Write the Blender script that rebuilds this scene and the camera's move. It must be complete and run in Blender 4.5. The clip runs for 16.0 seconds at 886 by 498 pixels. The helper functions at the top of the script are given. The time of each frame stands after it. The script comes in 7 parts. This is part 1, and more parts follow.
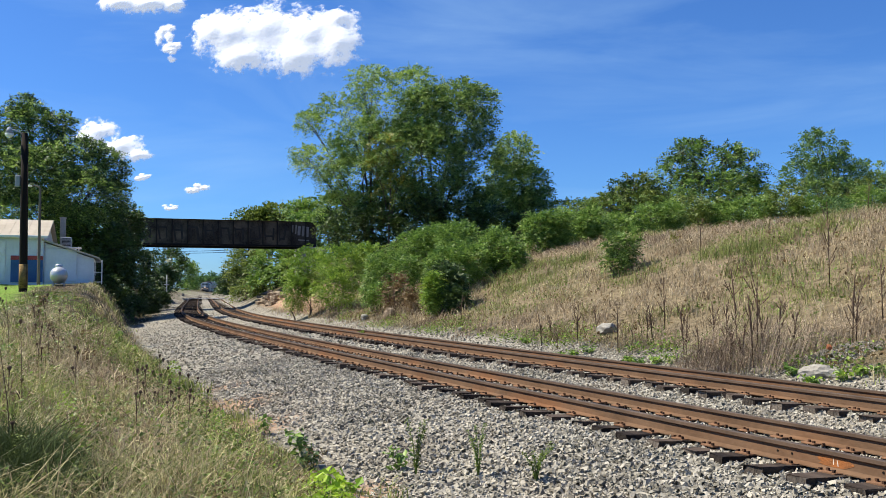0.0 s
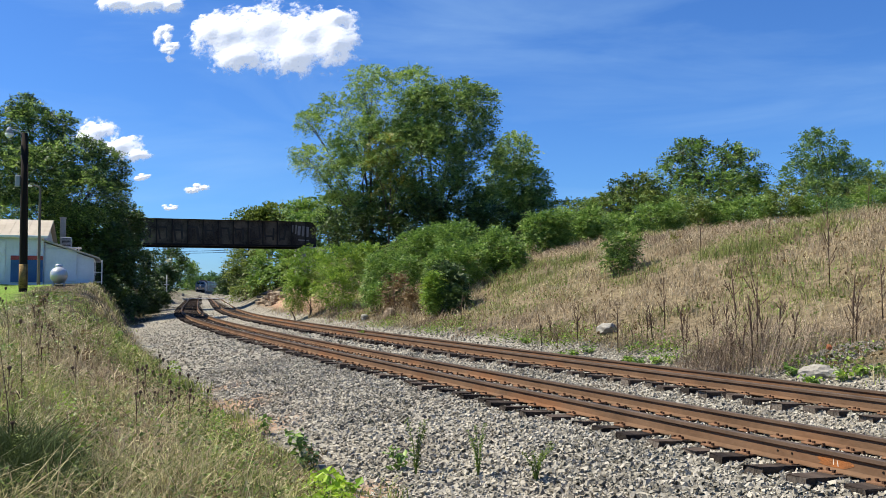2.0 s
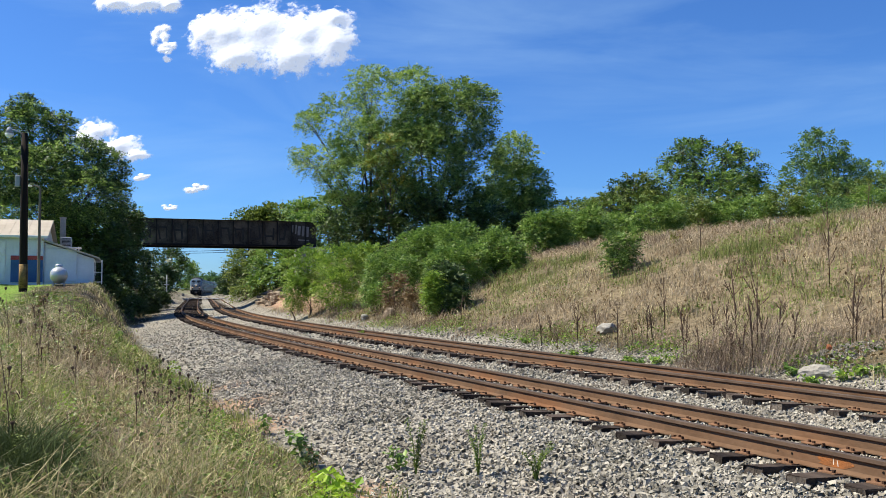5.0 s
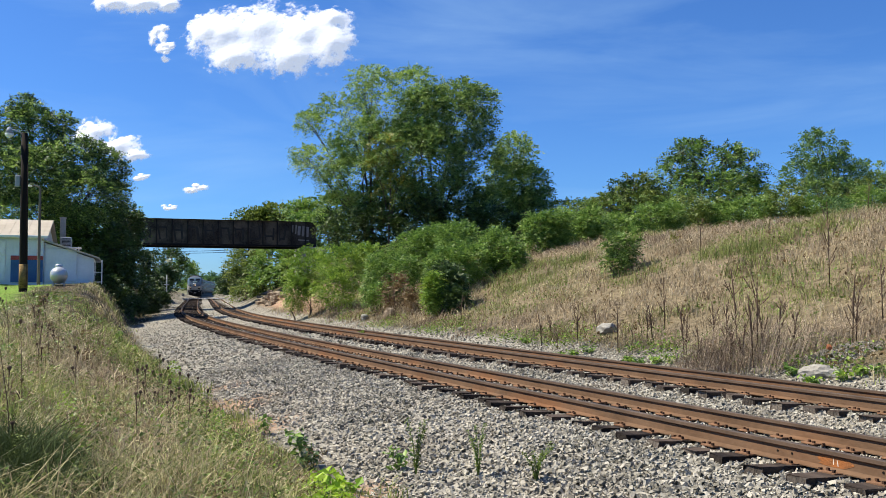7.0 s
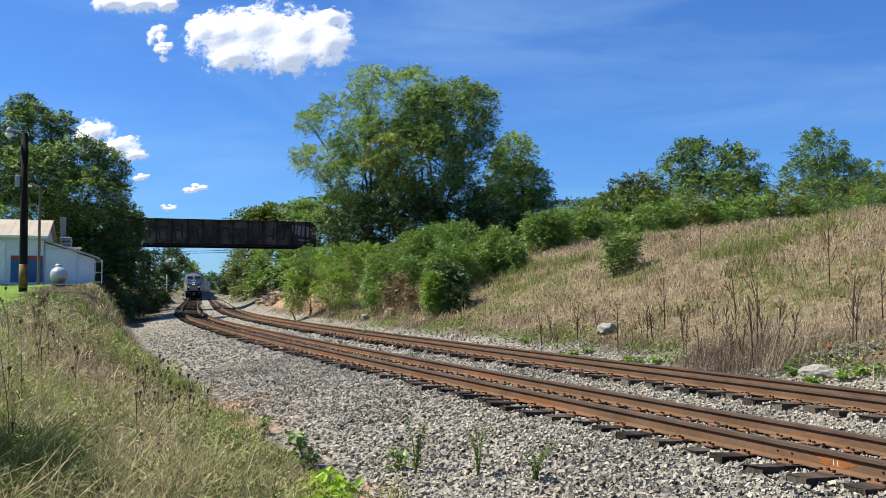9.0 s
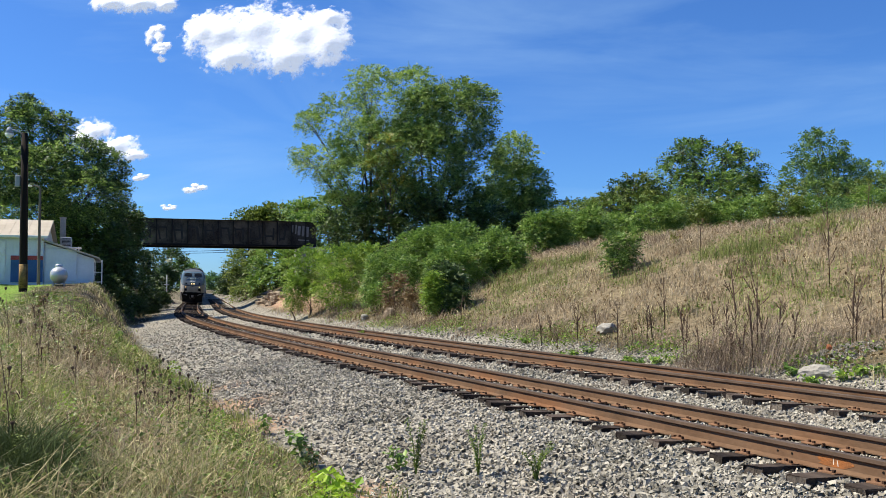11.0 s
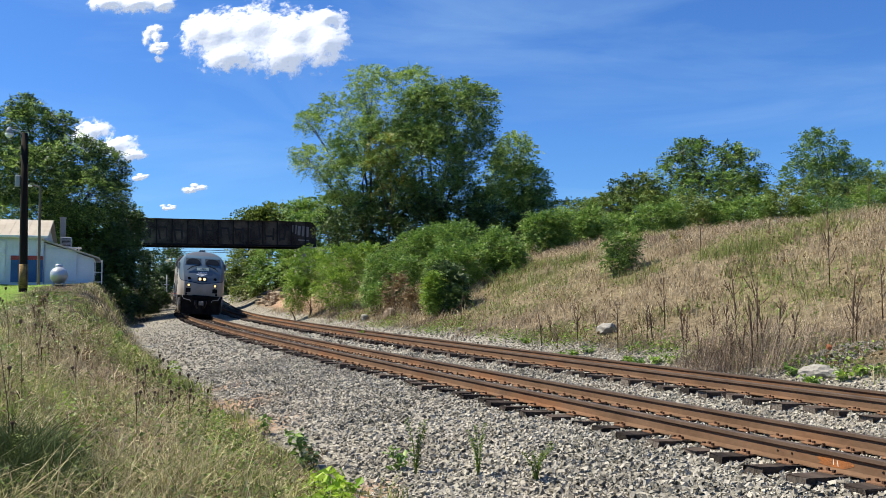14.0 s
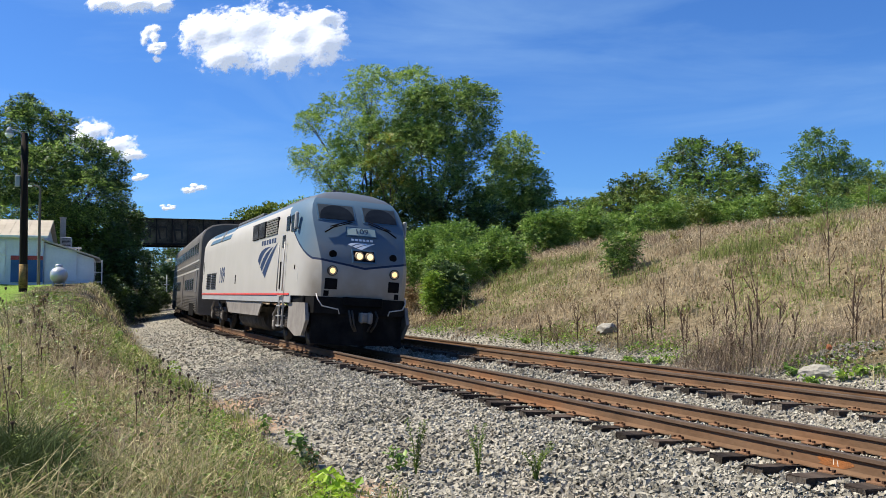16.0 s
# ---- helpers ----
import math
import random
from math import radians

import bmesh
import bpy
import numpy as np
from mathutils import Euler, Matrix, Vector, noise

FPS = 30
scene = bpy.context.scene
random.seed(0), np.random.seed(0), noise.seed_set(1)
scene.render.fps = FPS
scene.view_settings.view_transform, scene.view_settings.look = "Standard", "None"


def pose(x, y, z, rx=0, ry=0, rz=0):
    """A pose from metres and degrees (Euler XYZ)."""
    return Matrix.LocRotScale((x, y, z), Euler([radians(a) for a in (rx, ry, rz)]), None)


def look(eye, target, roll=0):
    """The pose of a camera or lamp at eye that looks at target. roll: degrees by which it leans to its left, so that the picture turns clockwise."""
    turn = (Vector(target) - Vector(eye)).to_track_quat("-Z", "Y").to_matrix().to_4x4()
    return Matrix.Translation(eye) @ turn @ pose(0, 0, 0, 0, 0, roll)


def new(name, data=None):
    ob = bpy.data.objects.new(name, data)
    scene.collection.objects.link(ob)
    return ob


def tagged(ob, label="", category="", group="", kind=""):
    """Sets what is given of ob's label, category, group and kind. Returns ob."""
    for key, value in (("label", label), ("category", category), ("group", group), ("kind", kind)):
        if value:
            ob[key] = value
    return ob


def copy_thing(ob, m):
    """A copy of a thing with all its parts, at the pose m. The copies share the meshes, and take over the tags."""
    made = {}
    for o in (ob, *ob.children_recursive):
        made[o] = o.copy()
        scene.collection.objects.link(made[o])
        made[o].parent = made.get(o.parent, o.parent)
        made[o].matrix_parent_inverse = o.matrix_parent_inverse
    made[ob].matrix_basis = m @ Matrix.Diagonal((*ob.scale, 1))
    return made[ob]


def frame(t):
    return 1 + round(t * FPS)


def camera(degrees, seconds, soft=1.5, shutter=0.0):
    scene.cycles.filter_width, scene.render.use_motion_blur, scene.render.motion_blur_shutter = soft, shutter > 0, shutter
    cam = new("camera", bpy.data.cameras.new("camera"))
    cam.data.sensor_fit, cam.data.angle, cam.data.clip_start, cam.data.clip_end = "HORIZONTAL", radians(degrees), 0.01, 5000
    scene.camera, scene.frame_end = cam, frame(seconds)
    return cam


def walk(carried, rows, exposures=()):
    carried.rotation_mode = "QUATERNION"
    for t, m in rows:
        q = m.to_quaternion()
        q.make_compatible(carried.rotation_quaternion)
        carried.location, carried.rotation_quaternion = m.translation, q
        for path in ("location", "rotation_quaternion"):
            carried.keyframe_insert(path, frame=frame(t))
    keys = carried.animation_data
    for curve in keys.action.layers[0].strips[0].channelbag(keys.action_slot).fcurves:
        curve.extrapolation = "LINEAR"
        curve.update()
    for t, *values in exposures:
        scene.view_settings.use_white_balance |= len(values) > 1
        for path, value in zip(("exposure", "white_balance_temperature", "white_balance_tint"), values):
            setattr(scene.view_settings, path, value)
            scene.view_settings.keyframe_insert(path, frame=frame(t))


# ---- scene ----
# ---------------------------------------------------------------- camera
cam = camera(55.22, 16.0, soft=0.6)
EYE = (0.0, 0.0, 1.591)
CAM_POSE = look(EYE, (0.0, 100.0, 1.591 + 100.0 * 0.05072), -0.29)
walk(cam, [(0.0, CAM_POSE), (16.0, CAM_POSE)], [(0.0, 0.82), (16.0, 0.82)])

# ---------------------------------------------------------------- sky and sun
SUN_DIR = Vector((-0.60, 0.11, 0.83)).normalized()
world = bpy.data.worlds.new("summer_sky")
scene.world = world
world.use_nodes = True
wn, wl = world.node_tree.nodes, world.node_tree.links
wn.clear()
w_out = wn.new("ShaderNodeOutputWorld")
w_bg = wn.new("ShaderNodeBackground")
w_sky = wn.new("ShaderNodeTexSky")
w_sky.sky_type = "NISHITA"
w_sky.sun_disc = False
w_sky.sun_elevation = math.asin(SUN_DIR.z)
w_sky.sun_rotation = math.atan2(SUN_DIR.x, SUN_DIR.y)
w_sky.air_density, w_sky.dust_density, w_sky.ozone_density = 1.0, 0.3, 3.0
w_bg.inputs["Strength"].default_value = 0.067
# thin cirrus veils high in the sky
w_tc = wn.new("ShaderNodeTexCoord")
w_map = wn.new("ShaderNodeMapping")
w_map.inputs["Rotation"].default_value = (0.0, radians(24), 0.0)
w_map.inputs["Scale"].default_value = (2.2, 2.0, 9.0)
w_n1 = wn.new("ShaderNodeTexNoise")
w_n1.inputs["Scale"].default_value = 1.3
w_n1.inputs["Detail"].default_value = 6.0
w_n1.inputs["Roughness"].default_value = 0.55
w_n1.inputs["Distortion"].default_value = 0.5
w_r1 = wn.new("ShaderNodeMapRange")
w_r1.inputs["From Min"].default_value = 0.49
w_r1.inputs["From Max"].default_value = 0.85
w_r1.inputs["To Max"].default_value = 0.34
w_mix = wn.new("ShaderNodeMix")
w_mix.data_type = "RGBA"
w_mix.inputs[7].default_value = (4.0, 6.2, 8.8, 1.0)
w_tint = wn.new("ShaderNodeMix")
w_tint.data_type, w_tint.blend_type = "RGBA", "MULTIPLY"
w_tint.inputs[0].default_value = 1.0
w_tint.inputs[7].default_value = (0.42, 0.76, 1.26, 1.0)
wl.new(w_tc.outputs["Generated"], w_map.inputs["Vector"])
wl.new(w_map.outputs["Vector"], w_n1.inputs["Vector"])
wl.new(w_n1.outputs["Fac"], w_r1.inputs["Value"])
wl.new(w_r1.outputs["Result"], w_mix.inputs[0])
wl.new(w_sky.outputs["Color"], w_tint.inputs[6])
wl.new(w_tint.outputs[2], w_mix.inputs[6])
wl.new(w_mix.outputs[2], w_bg.inputs["Color"])
wl.new(w_bg.outputs["Background"], w_out.inputs["Surface"])

sun_data = bpy.data.lights.new("sun", "SUN")
sun_data.energy, sun_data.angle, sun_data.color = 5.0, radians(0.53), (1.0, 0.925, 0.79)
sun = new("sun", sun_data)
sun.matrix_world = look(SUN_DIR * 200, (0, 0, 0))


# ---------------------------------------------------------------- materials
def rgb(c):
    return (c[0], c[1], c[2], 1.0)


def material(name, a, b, scale=4.0, rough=0.8, metal=0.0, bump=0.0, bump_scale=30.0, fine=0.25, island=0.0,
             per_object=0.0, stretch=(1, 1, 1), translucent=0.0, spec=0.12, stain=None, stain_scale=1.0, stain_amount=0.5):
    """A surface between two colours: broad blotches, fine grain, change from piece to piece, and relief."""
    m = bpy.data.materials.new(name)
    m.use_nodes = True
    n, l = m.node_tree.nodes, m.node_tree.links
    p = n["Principled BSDF"]
    p.inputs["Roughness"].default_value = rough
    p.inputs["Metallic"].default_value = metal
    p.inputs["Specular IOR Level"].default_value = spec
    tc = n.new("ShaderNodeTexCoord")
    mp = n.new("ShaderNodeMapping")
    mp.inputs["Scale"].default_value = stretch
    l.new(tc.outputs["Object"], mp.inputs["Vector"])

    def noise_tex(sc, detail):
        t = n.new("ShaderNodeTexNoise")
        t.inputs["Scale"].default_value = sc
        t.inputs["Detail"].default_value = detail
        l.new(mp.outputs["Vector"], t.inputs["Vector"])
        return t.outputs["Fac"]

    def calc(op, x, y):
        q = n.new("ShaderNodeMath")
        q.operation = op
        for i, v in enumerate((x, y)):
            if isinstance(v, (int, float)):
                q.inputs[i].default_value = v
            else:
                l.new(v, q.inputs[i])
        return q.outputs[0]

    fac = calc("ADD", calc("MULTIPLY", calc("SUBTRACT", noise_tex(scale, 3), 0.5), 1.8), 0.5)
    fac = calc("ADD", fac, calc("MULTIPLY", calc("SUBTRACT", noise_tex(scale * 11, 2), 0.5), fine * 3))
    if island:
        g = n.new("ShaderNodeNewGeometry")
        fac = calc("ADD", fac, calc("MULTIPLY", calc("SUBTRACT", g.outputs["Random Per Island"], 0.5), island * 2))
    if per_object:
        o = n.new("ShaderNodeObjectInfo")
        fac = calc("ADD", fac, calc("MULTIPLY", calc("SUBTRACT", o.outputs["Random"], 0.5), per_object * 2))
    mix = n.new("ShaderNodeMix")
    mix.data_type = "RGBA"
    mix.clamp_factor = True
    mix.inputs[6].default_value, mix.inputs[7].default_value = rgb(a), rgb(b)
    l.new(fac, mix.inputs[0])
    colour = mix.outputs[2]
    if stain:
        r = n.new("ShaderNodeMapRange")
        r.inputs["From Min"].default_value, r.inputs["From Max"].default_value = 0.5, 0.7
        r.inputs["To Max"].default_value = stain_amount
        l.new(noise_tex(stain_scale, 5), r.inputs["Value"])
        m2 = n.new("ShaderNodeMix")
        m2.data_type = "RGBA"
        m2.inputs[7].default_value = rgb(stain)
        l.new(r.outputs["Result"], m2.inputs[0])
        l.new(colour, m2.inputs[6])
        colour = m2.outputs[2]
    l.new(colour, p.inputs["Base Color"])
    if bump:
        bp = n.new("ShaderNodeBump")
        bp.inputs["Strength"].default_value = bump
        bp.inputs["Distance"].default_value = 0.02
        l.new(noise_tex(bump_scale, 3), bp.inputs["Height"])
        l.new(bp.outputs["Normal"], p.inputs["Normal"])
    if translucent:
        tr = n.new("ShaderNodeBsdfTranslucent")
        l.new(colour, tr.inputs["Color"])
        ms = n.new("ShaderNodeMixShader")
        ms.inputs[0].default_value = translucent
        l.new(p.outputs["BSDF"], ms.inputs[1])
        l.new(tr.outputs["BSDF"], ms.inputs[2])
        l.new(ms.outputs["Shader"], n["Material Output"].inputs["Surface"])
    return m


def glow(name, colour, strength):
    m = bpy.data.materials.new(name)
    m.use_nodes = True
    p = m.node_tree.nodes["Principled BSDF"]
    p.inputs["Base Color"].default_value = rgb(colour)
    p.inputs["Emission Color"].default_value = rgb(colour)
    p.inputs["Emission Strength"].default_value = strength
    return m


def leaf_material(name, a, b, tr=0.3):
    return material(name, a, b, scale=0.35, rough=0.48, island=0.6, fine=0.1, translucent=tr, spec=0.35)


M_RUST = material("rusty_rail_steel", (0.092, 0.054, 0.031), (0.175, 0.107, 0.063), 1.2, 0.85, 0.0, 0.15, 40, stretch=(1, 1, 2), stain=(0.28, 0.11, 0.04), stain_scale=0.45, stain_amount=0.35)
M_RAILTOP = material("worn_rail_head", (0.05, 0.038, 0.031), (0.10, 0.075, 0.06), 3, 0.65, 0.1)
M_RAILSIDE = material("brown_rail_head_side", (0.075, 0.05, 0.034), (0.14, 0.094, 0.064), 3, 0.8)
M_WELD = material("fresh_orange_rust", (0.17, 0.075, 0.03), (0.36, 0.13, 0.04), 9, 0.85, 0, 0.4, 60)
M_CHALK = material("pale_chalk_marks", (0.45, 0.42, 0.36), (0.62, 0.58, 0.5), 30, 0.9)
M_TIE = material("weathered_creosote_wood", (0.018, 0.014, 0.012), (0.085, 0.064, 0.05), 5, 0.9, 0, 0.8, 40, per_object=0.5, stretch=(1, 0.25, 3))
M_TIEEND = material("grey_split_end_grain", (0.035, 0.029, 0.024), (0.16, 0.135, 0.11), 12, 0.95, 0, 0.9, 60, per_object=0.7, stretch=(1, 3.5, 0.4))
M_PLATE = material("rusty_tie_plate", (0.11, 0.06, 0.034), (0.24, 0.13, 0.072), 8, 0.85, 0, 0.4)
M_SPIKE = material("dark_rusty_spikes", (0.04, 0.022, 0.014), (0.10, 0.052, 0.03), 8, 0.85)
M_STONE = material("grey_ballast_stone", (0.15, 0.14, 0.112), (0.43, 0.398, 0.325), 0.8, 0.9, 0, 0.5, 60, island=0.62, stain=(0.33, 0.25, 0.17), stain_scale=0.35, stain_amount=0.22)
M_ROCK = material("pale_limestone", (0.20, 0.188, 0.16), (0.37, 0.35, 0.305), 3, 0.9, 0, 0.9, 12, stain=(0.17, 0.155, 0.13), stain_scale=5, stain_amount=0.5)
M_OUTCROP = material("brown_shale", (0.11, 0.082, 0.055), (0.33, 0.265, 0.19), 1.6, 0.95, 0, 1.0, 6, island=0.3, stain=(0.12, 0.085, 0.06), stain_scale=1.5, stain_amount=0.5)
M_BARK = material("grey_brown_bark", (0.07, 0.055, 0.04), (0.16, 0.13, 0.10), 6, 0.95, 0, 1.0, 12, stretch=(1, 1, 0.2))
M_GIRDER = material("black_painted_steel", (0.012, 0.012, 0.013), (0.035, 0.033, 0.033), 1.2, 0.65, 0.0, 0.3, 8, stain=(0.07, 0.045, 0.03), stain_scale=1.2, stain_amount=0.5)
M_WEB = material("weathered_girder_plate", (0.018, 0.016, 0.015), (0.10, 0.088, 0.074), 0.8, 0.75, 0.0, 0.3, 8, fine=0.5, stain=(0.17, 0.14, 0.105), stain_scale=0.55, stain_amount=0.7)
M_GRAFFITI = material("faded_grey_paint", (0.028, 0.028, 0.028), (0.055, 0.053, 0.052), 2, 0.8)
M_GRAFFITI2 = material("pale_spray_paint", (0.20, 0.19, 0.19), (0.34, 0.32, 0.32), 3, 0.8)
M_CONCRETE = material("stained_concrete", (0.22, 0.21, 0.19), (0.38, 0.36, 0.33), 1.2, 0.9, 0, 0.5, 15)

L_BIG = leaf_material("broad_tree_leaves", (0.095, 0.185, 0.035), (0.36, 0.48, 0.125), 0.36)
L_DEEP = leaf_material("deep_green_tree_leaves", (0.06, 0.12, 0.026), (0.27, 0.38, 0.09), 0.3)
# dark leaves, lowered further so the colour itself holds shade
L_DARK_SHADE = leaf_material("dark_shade_toned_leaves", (0.022, 0.048, 0.012), (0.085, 0.14, 0.032), 0.15)
L_LOCUST = leaf_material("light_locust_leaves", (0.105, 0.20, 0.022), (0.32, 0.44, 0.065), 0.32)
L_MID = leaf_material("mid_green_leaves", (0.075, 0.155, 0.026), (0.25, 0.37, 0.075), 0.34)
L_OLIVE = leaf_material("olive_leaves", (0.075, 0.115, 0.02), (0.22, 0.275, 0.055), 0.28)
L_BLUE = leaf_material("blue_green_leaves", (0.05, 0.12, 0.035), (0.17, 0.28, 0.095), 0.28)
L_YELLOW = leaf_material("yellowing_leaves", (0.13, 0.15, 0.02), (0.30, 0.29, 0.04))
L_BRIGHT = leaf_material("fresh_green_leaves", (0.19, 0.34, 0.02), (0.40, 0.54, 0.05), 0.4)
L_RED = leaf_material("dry_reddish_leaves", (0.12, 0.07, 0.03), (0.20, 0.14, 0.06))
M_DRY = material("dry_straw_grass", (0.19, 0.148, 0.09), (0.63, 0.52, 0.35), 0.25, 0.8, island=0.7, fine=0.1, translucent=0.2)
M_GREEN = material("green_grass_blades", (0.11, 0.145, 0.035), (0.40, 0.44, 0.14), 0.3, 0.7, island=0.65, fine=0.1, translucent=0.25)
M_HILLGREEN = material("green_hill_grass", (0.11, 0.14, 0.035), (0.34, 0.38, 0.125), 0.3, 0.75, island=0.6, fine=0.1, translucent=0.22)
M_MIXED = material("sun_bleached_grass_blades", (0.20, 0.18, 0.075), (0.66, 0.58, 0.33), 0.3, 0.75, island=0.7, fine=0.1, translucent=0.22)
M_DEAD = material("dead_brown_grass", (0.125, 0.09, 0.058), (0.40, 0.30, 0.195), 0.4, 0.85, island=0.65, fine=0.1, translucent=0.12)
M_STALK = material("dead_brown_stalks", (0.06, 0.04, 0.028), (0.16, 0.11, 0.075), 3, 0.9)
M_FOOTGRASS = material("light_green_grass", (0.16, 0.22, 0.045), (0.42, 0.50, 0.13), 0.5, 0.7, island=0.6, fine=0.1, translucent=0.3)


# ---------------------------------------------------------------- mesh helpers
def mesh_object(name, data, parent=None, label=""):
    ob = new(name, data)
    if parent:
        ob.parent = parent
    if label:
        ob["label"] = label
    return ob


def part(name, bm, mat, parent, label="", smooth=False):
    """Links a bmesh as one mesh object under a thing or a part."""
    me = bpy.data.meshes.new(name)
    bm.to_mesh(me)
    bm.free()
    for mt in (mat if isinstance(mat, (list, tuple)) else [mat]):
        me.materials.append(mt)
    if smooth:
        me.shade_smooth()
    return mesh_object(name, me, parent, label)


def thing(name, label, category, m=None, group="", kind=""):
    ob = new(name)
    ob.empty_display_size = 0.2
    if m is not None:
        ob.matrix_basis = m
    return tagged(ob, label, category, group, kind)


def box(bm, c, size, bevel=0.0, rot=None, mi=0):
    m = Matrix.Translation(c) @ (rot.to_4x4() if rot else Matrix.Identity(4)) @ Matrix.Diagonal((*size, 1))
    g = bmesh.ops.create_cube(bm, size=1.0, matrix=m)
    faces = {f for v in g["verts"] for f in v.link_faces}
    for f in faces:
        f.material_index = mi
    if bevel:
        edges = list({e for v in g["verts"] for e in v.link_edges})
        bmesh.ops.bevel(bm, geom=edges, offset=bevel, segments=1, affect="EDGES", profile=0.5)


def tube(bm, pts, radii, n=8, mi=0, caps=True):
    """A round tapered bar along a line of points."""
    pts = [Vector(p) for p in pts]
    if isinstance(radii, (int, float)):
        radii = [radii] * len(pts)
    rings = []
    ref = None
    for i, p in enumerate(pts):
        d = (pts[min(i + 1, len(pts) - 1)] - pts[max(i - 1, 0)]).normalized()
        if ref is None:
            ref = d.orthogonal().normalized()
        u = (ref - d * ref.dot(d))
        u = u.normalized() if u.length > 1e-5 else d.orthogonal().normalized()
        ref = u
        w = d.cross(u)
        rings.append([bm.verts.new(p + (u * math.cos(a) + w * math.sin(a)) * radii[i]) for a in [2 * math.pi * k / n for k in range(n)]])
    for r0, r1 in zip(rings, rings[1:]):
        for k in range(n):
            f = bm.faces.new((r0[k], r0[(k + 1) % n], r1[(k + 1) % n], r1[k]))
            f.material_index = mi
            f.smooth = True
    if caps:
        bm.faces.new(rings[0][::-1]).material_index = mi
        bm.faces.new(rings[-1]).material_index = mi


def prism(bm, poly, axis_map, lo, hi, mi=0):
    """A flat outline pushed from lo to hi; axis_map(u, v, w) gives the point."""
    a = [bm.verts.new(axis_map(u, v, lo)) for u, v in poly]
    b = [bm.verts.new(axis_map(u, v, hi)) for u, v in poly]
    fs = [bm.faces.new(a[::-1]), bm.faces.new(b)]
    for i in range(len(poly)):
        j = (i + 1) % len(poly)
        fs.append(bm.faces.new((a[i], a[j], b[j], b[i])))
    for f in fs:
        f.material_index = mi
    bmesh.ops.recalc_face_normals(bm, faces=fs)


def quads_mesh(name, verts, faces, mat, smooth=False):
    """A mesh from arrays of vertices (n, 3) and quads (m, 4)."""
    me = bpy.data.meshes.new(name)
    me.vertices.add(len(verts))
    me.vertices.foreach_set("co", np.ascontiguousarray(verts, dtype=np.float32).ravel())
    k = faces.shape[1]
    me.loops.add(faces.size)
    me.loops.foreach_set("vertex_index", np.ascontiguousarray(faces, dtype=np.int32).ravel())
    me.polygons.add(len(faces))
    me.polygons.foreach_set("loop_start", np.arange(0, faces.size, k, dtype=np.int32))
    me.polygons.foreach_set("loop_total", np.full(len(faces), k, dtype=np.int32))
    me.update(calc_edges=True)
    me.validate()
    me.polygons.foreach_set("use_smooth", np.full(len(me.polygons), smooth))
    me.materials.append(mat)
    return me


# ---------------------------------------------------------------- the line of the railway
DS = 0.5
S0 = -60.0
S_LINE = np.arange(S0, 760.0, DS)
_kap = np.interp(S_LINE, [-60, -1, 0, 30, 60, 100, 180, 260, 340, 760], [0.000000, 0.000000, 0.000629, 0.002259, 0.002492, -0.000044, 0.000055, 0.000567, 0.000432, 0.000432])
_head = np.cumsum(_kap) * DS
_head += -0.44339 - np.interp(0.0, S_LINE, _head)
_lx, _ly = np.cumsum(np.sin(_head)) * DS, np.cumsum(np.cos(_head)) * DS
_lx += 4.647 - np.interp(0.0, S_LINE, _lx)
_ly += 7.603 - np.interp(0.0, S_LINE, _ly)
_lz = np.interp(S_LINE, [-60, 60, 80, 110, 145, 181, 255, 311, 760], [0, 0, 0.06, 0.30, 0.62, 0.84, 1.13, 1.2, 1.3])
CANT = np.interp(S_LINE, [-60, 90, 150, 760], [0.096, 0.096, 0.0, 0.0])
TRACK_GAP = 3.738


def line(s):
    """Place, heading, height and cant of the near track at s metres."""
    return [float(np.interp(s, S_LINE, a)) for a in (_lx, _ly, _head, _lz, CANT)]


def track_frame(s, off=0.0):
    """A pose on the track: x across to the far side, y along, z up from the rail tops, tilted by the cant."""
    x, y, h, z, e = line(s)
    t = Vector((math.sin(h), math.cos(h), 0))
    n = Vector((math.cos(h), -math.sin(h), 0))
    n = (n - Vector((0, 0, e / 1.51))).normalized()
    up = n.cross(t).normalized()
    o = Vector((x, y, 0)) + Vector((math.cos(h), -math.sin(h), 0)) * off + Vector((0, 0, z + e / 2))
    return Matrix(((n.x, t.x, up.x, o.x), (n.y, t.y, up.y, o.y), (n.z, t.z, up.z, o.z), (0, 0, 0, 1)))


def nearest_line(x, y):
    """For arrays of ground points: the distance along the near track and the offset to its far side."""
    s = np.zeros_like(x)
    d = np.full_like(x, 1e9)
    best = np.full_like(x, 1e9)
    for i in range(0, len(S_LINE), 2):
        q = (x - _lx[i]) ** 2 + (y - _ly[i]) ** 2
        m = q < best
        best = np.where(m, q, best)
        s = np.where(m, S_LINE[i], s)
    for _ in range(3):
        h = np.interp(s, S_LINE, _head)
        ax, ay = np.interp(s, S_LINE, _lx), np.interp(s, S_LINE, _ly)
        s = np.clip(s + (x - ax) * np.sin(h) + (y - ay) * np.cos(h), S0, S_LINE[-1])
    h = np.interp(s, S_LINE, _head)
    ax, ay = np.interp(s, S_LINE, _lx), np.interp(s, S_LINE, _ly)
    d = (x - ax) * np.cos(h) - (y - ay) * np.sin(h)
    far = np.hypot(x - ax, y - ay)
    d = np.sign(d) * far
    return s, d


def smooth(x, a, b):
    t = np.clip((x - a) / (b - a), 0, 1)
    return t * t * (3 - 2 * t)


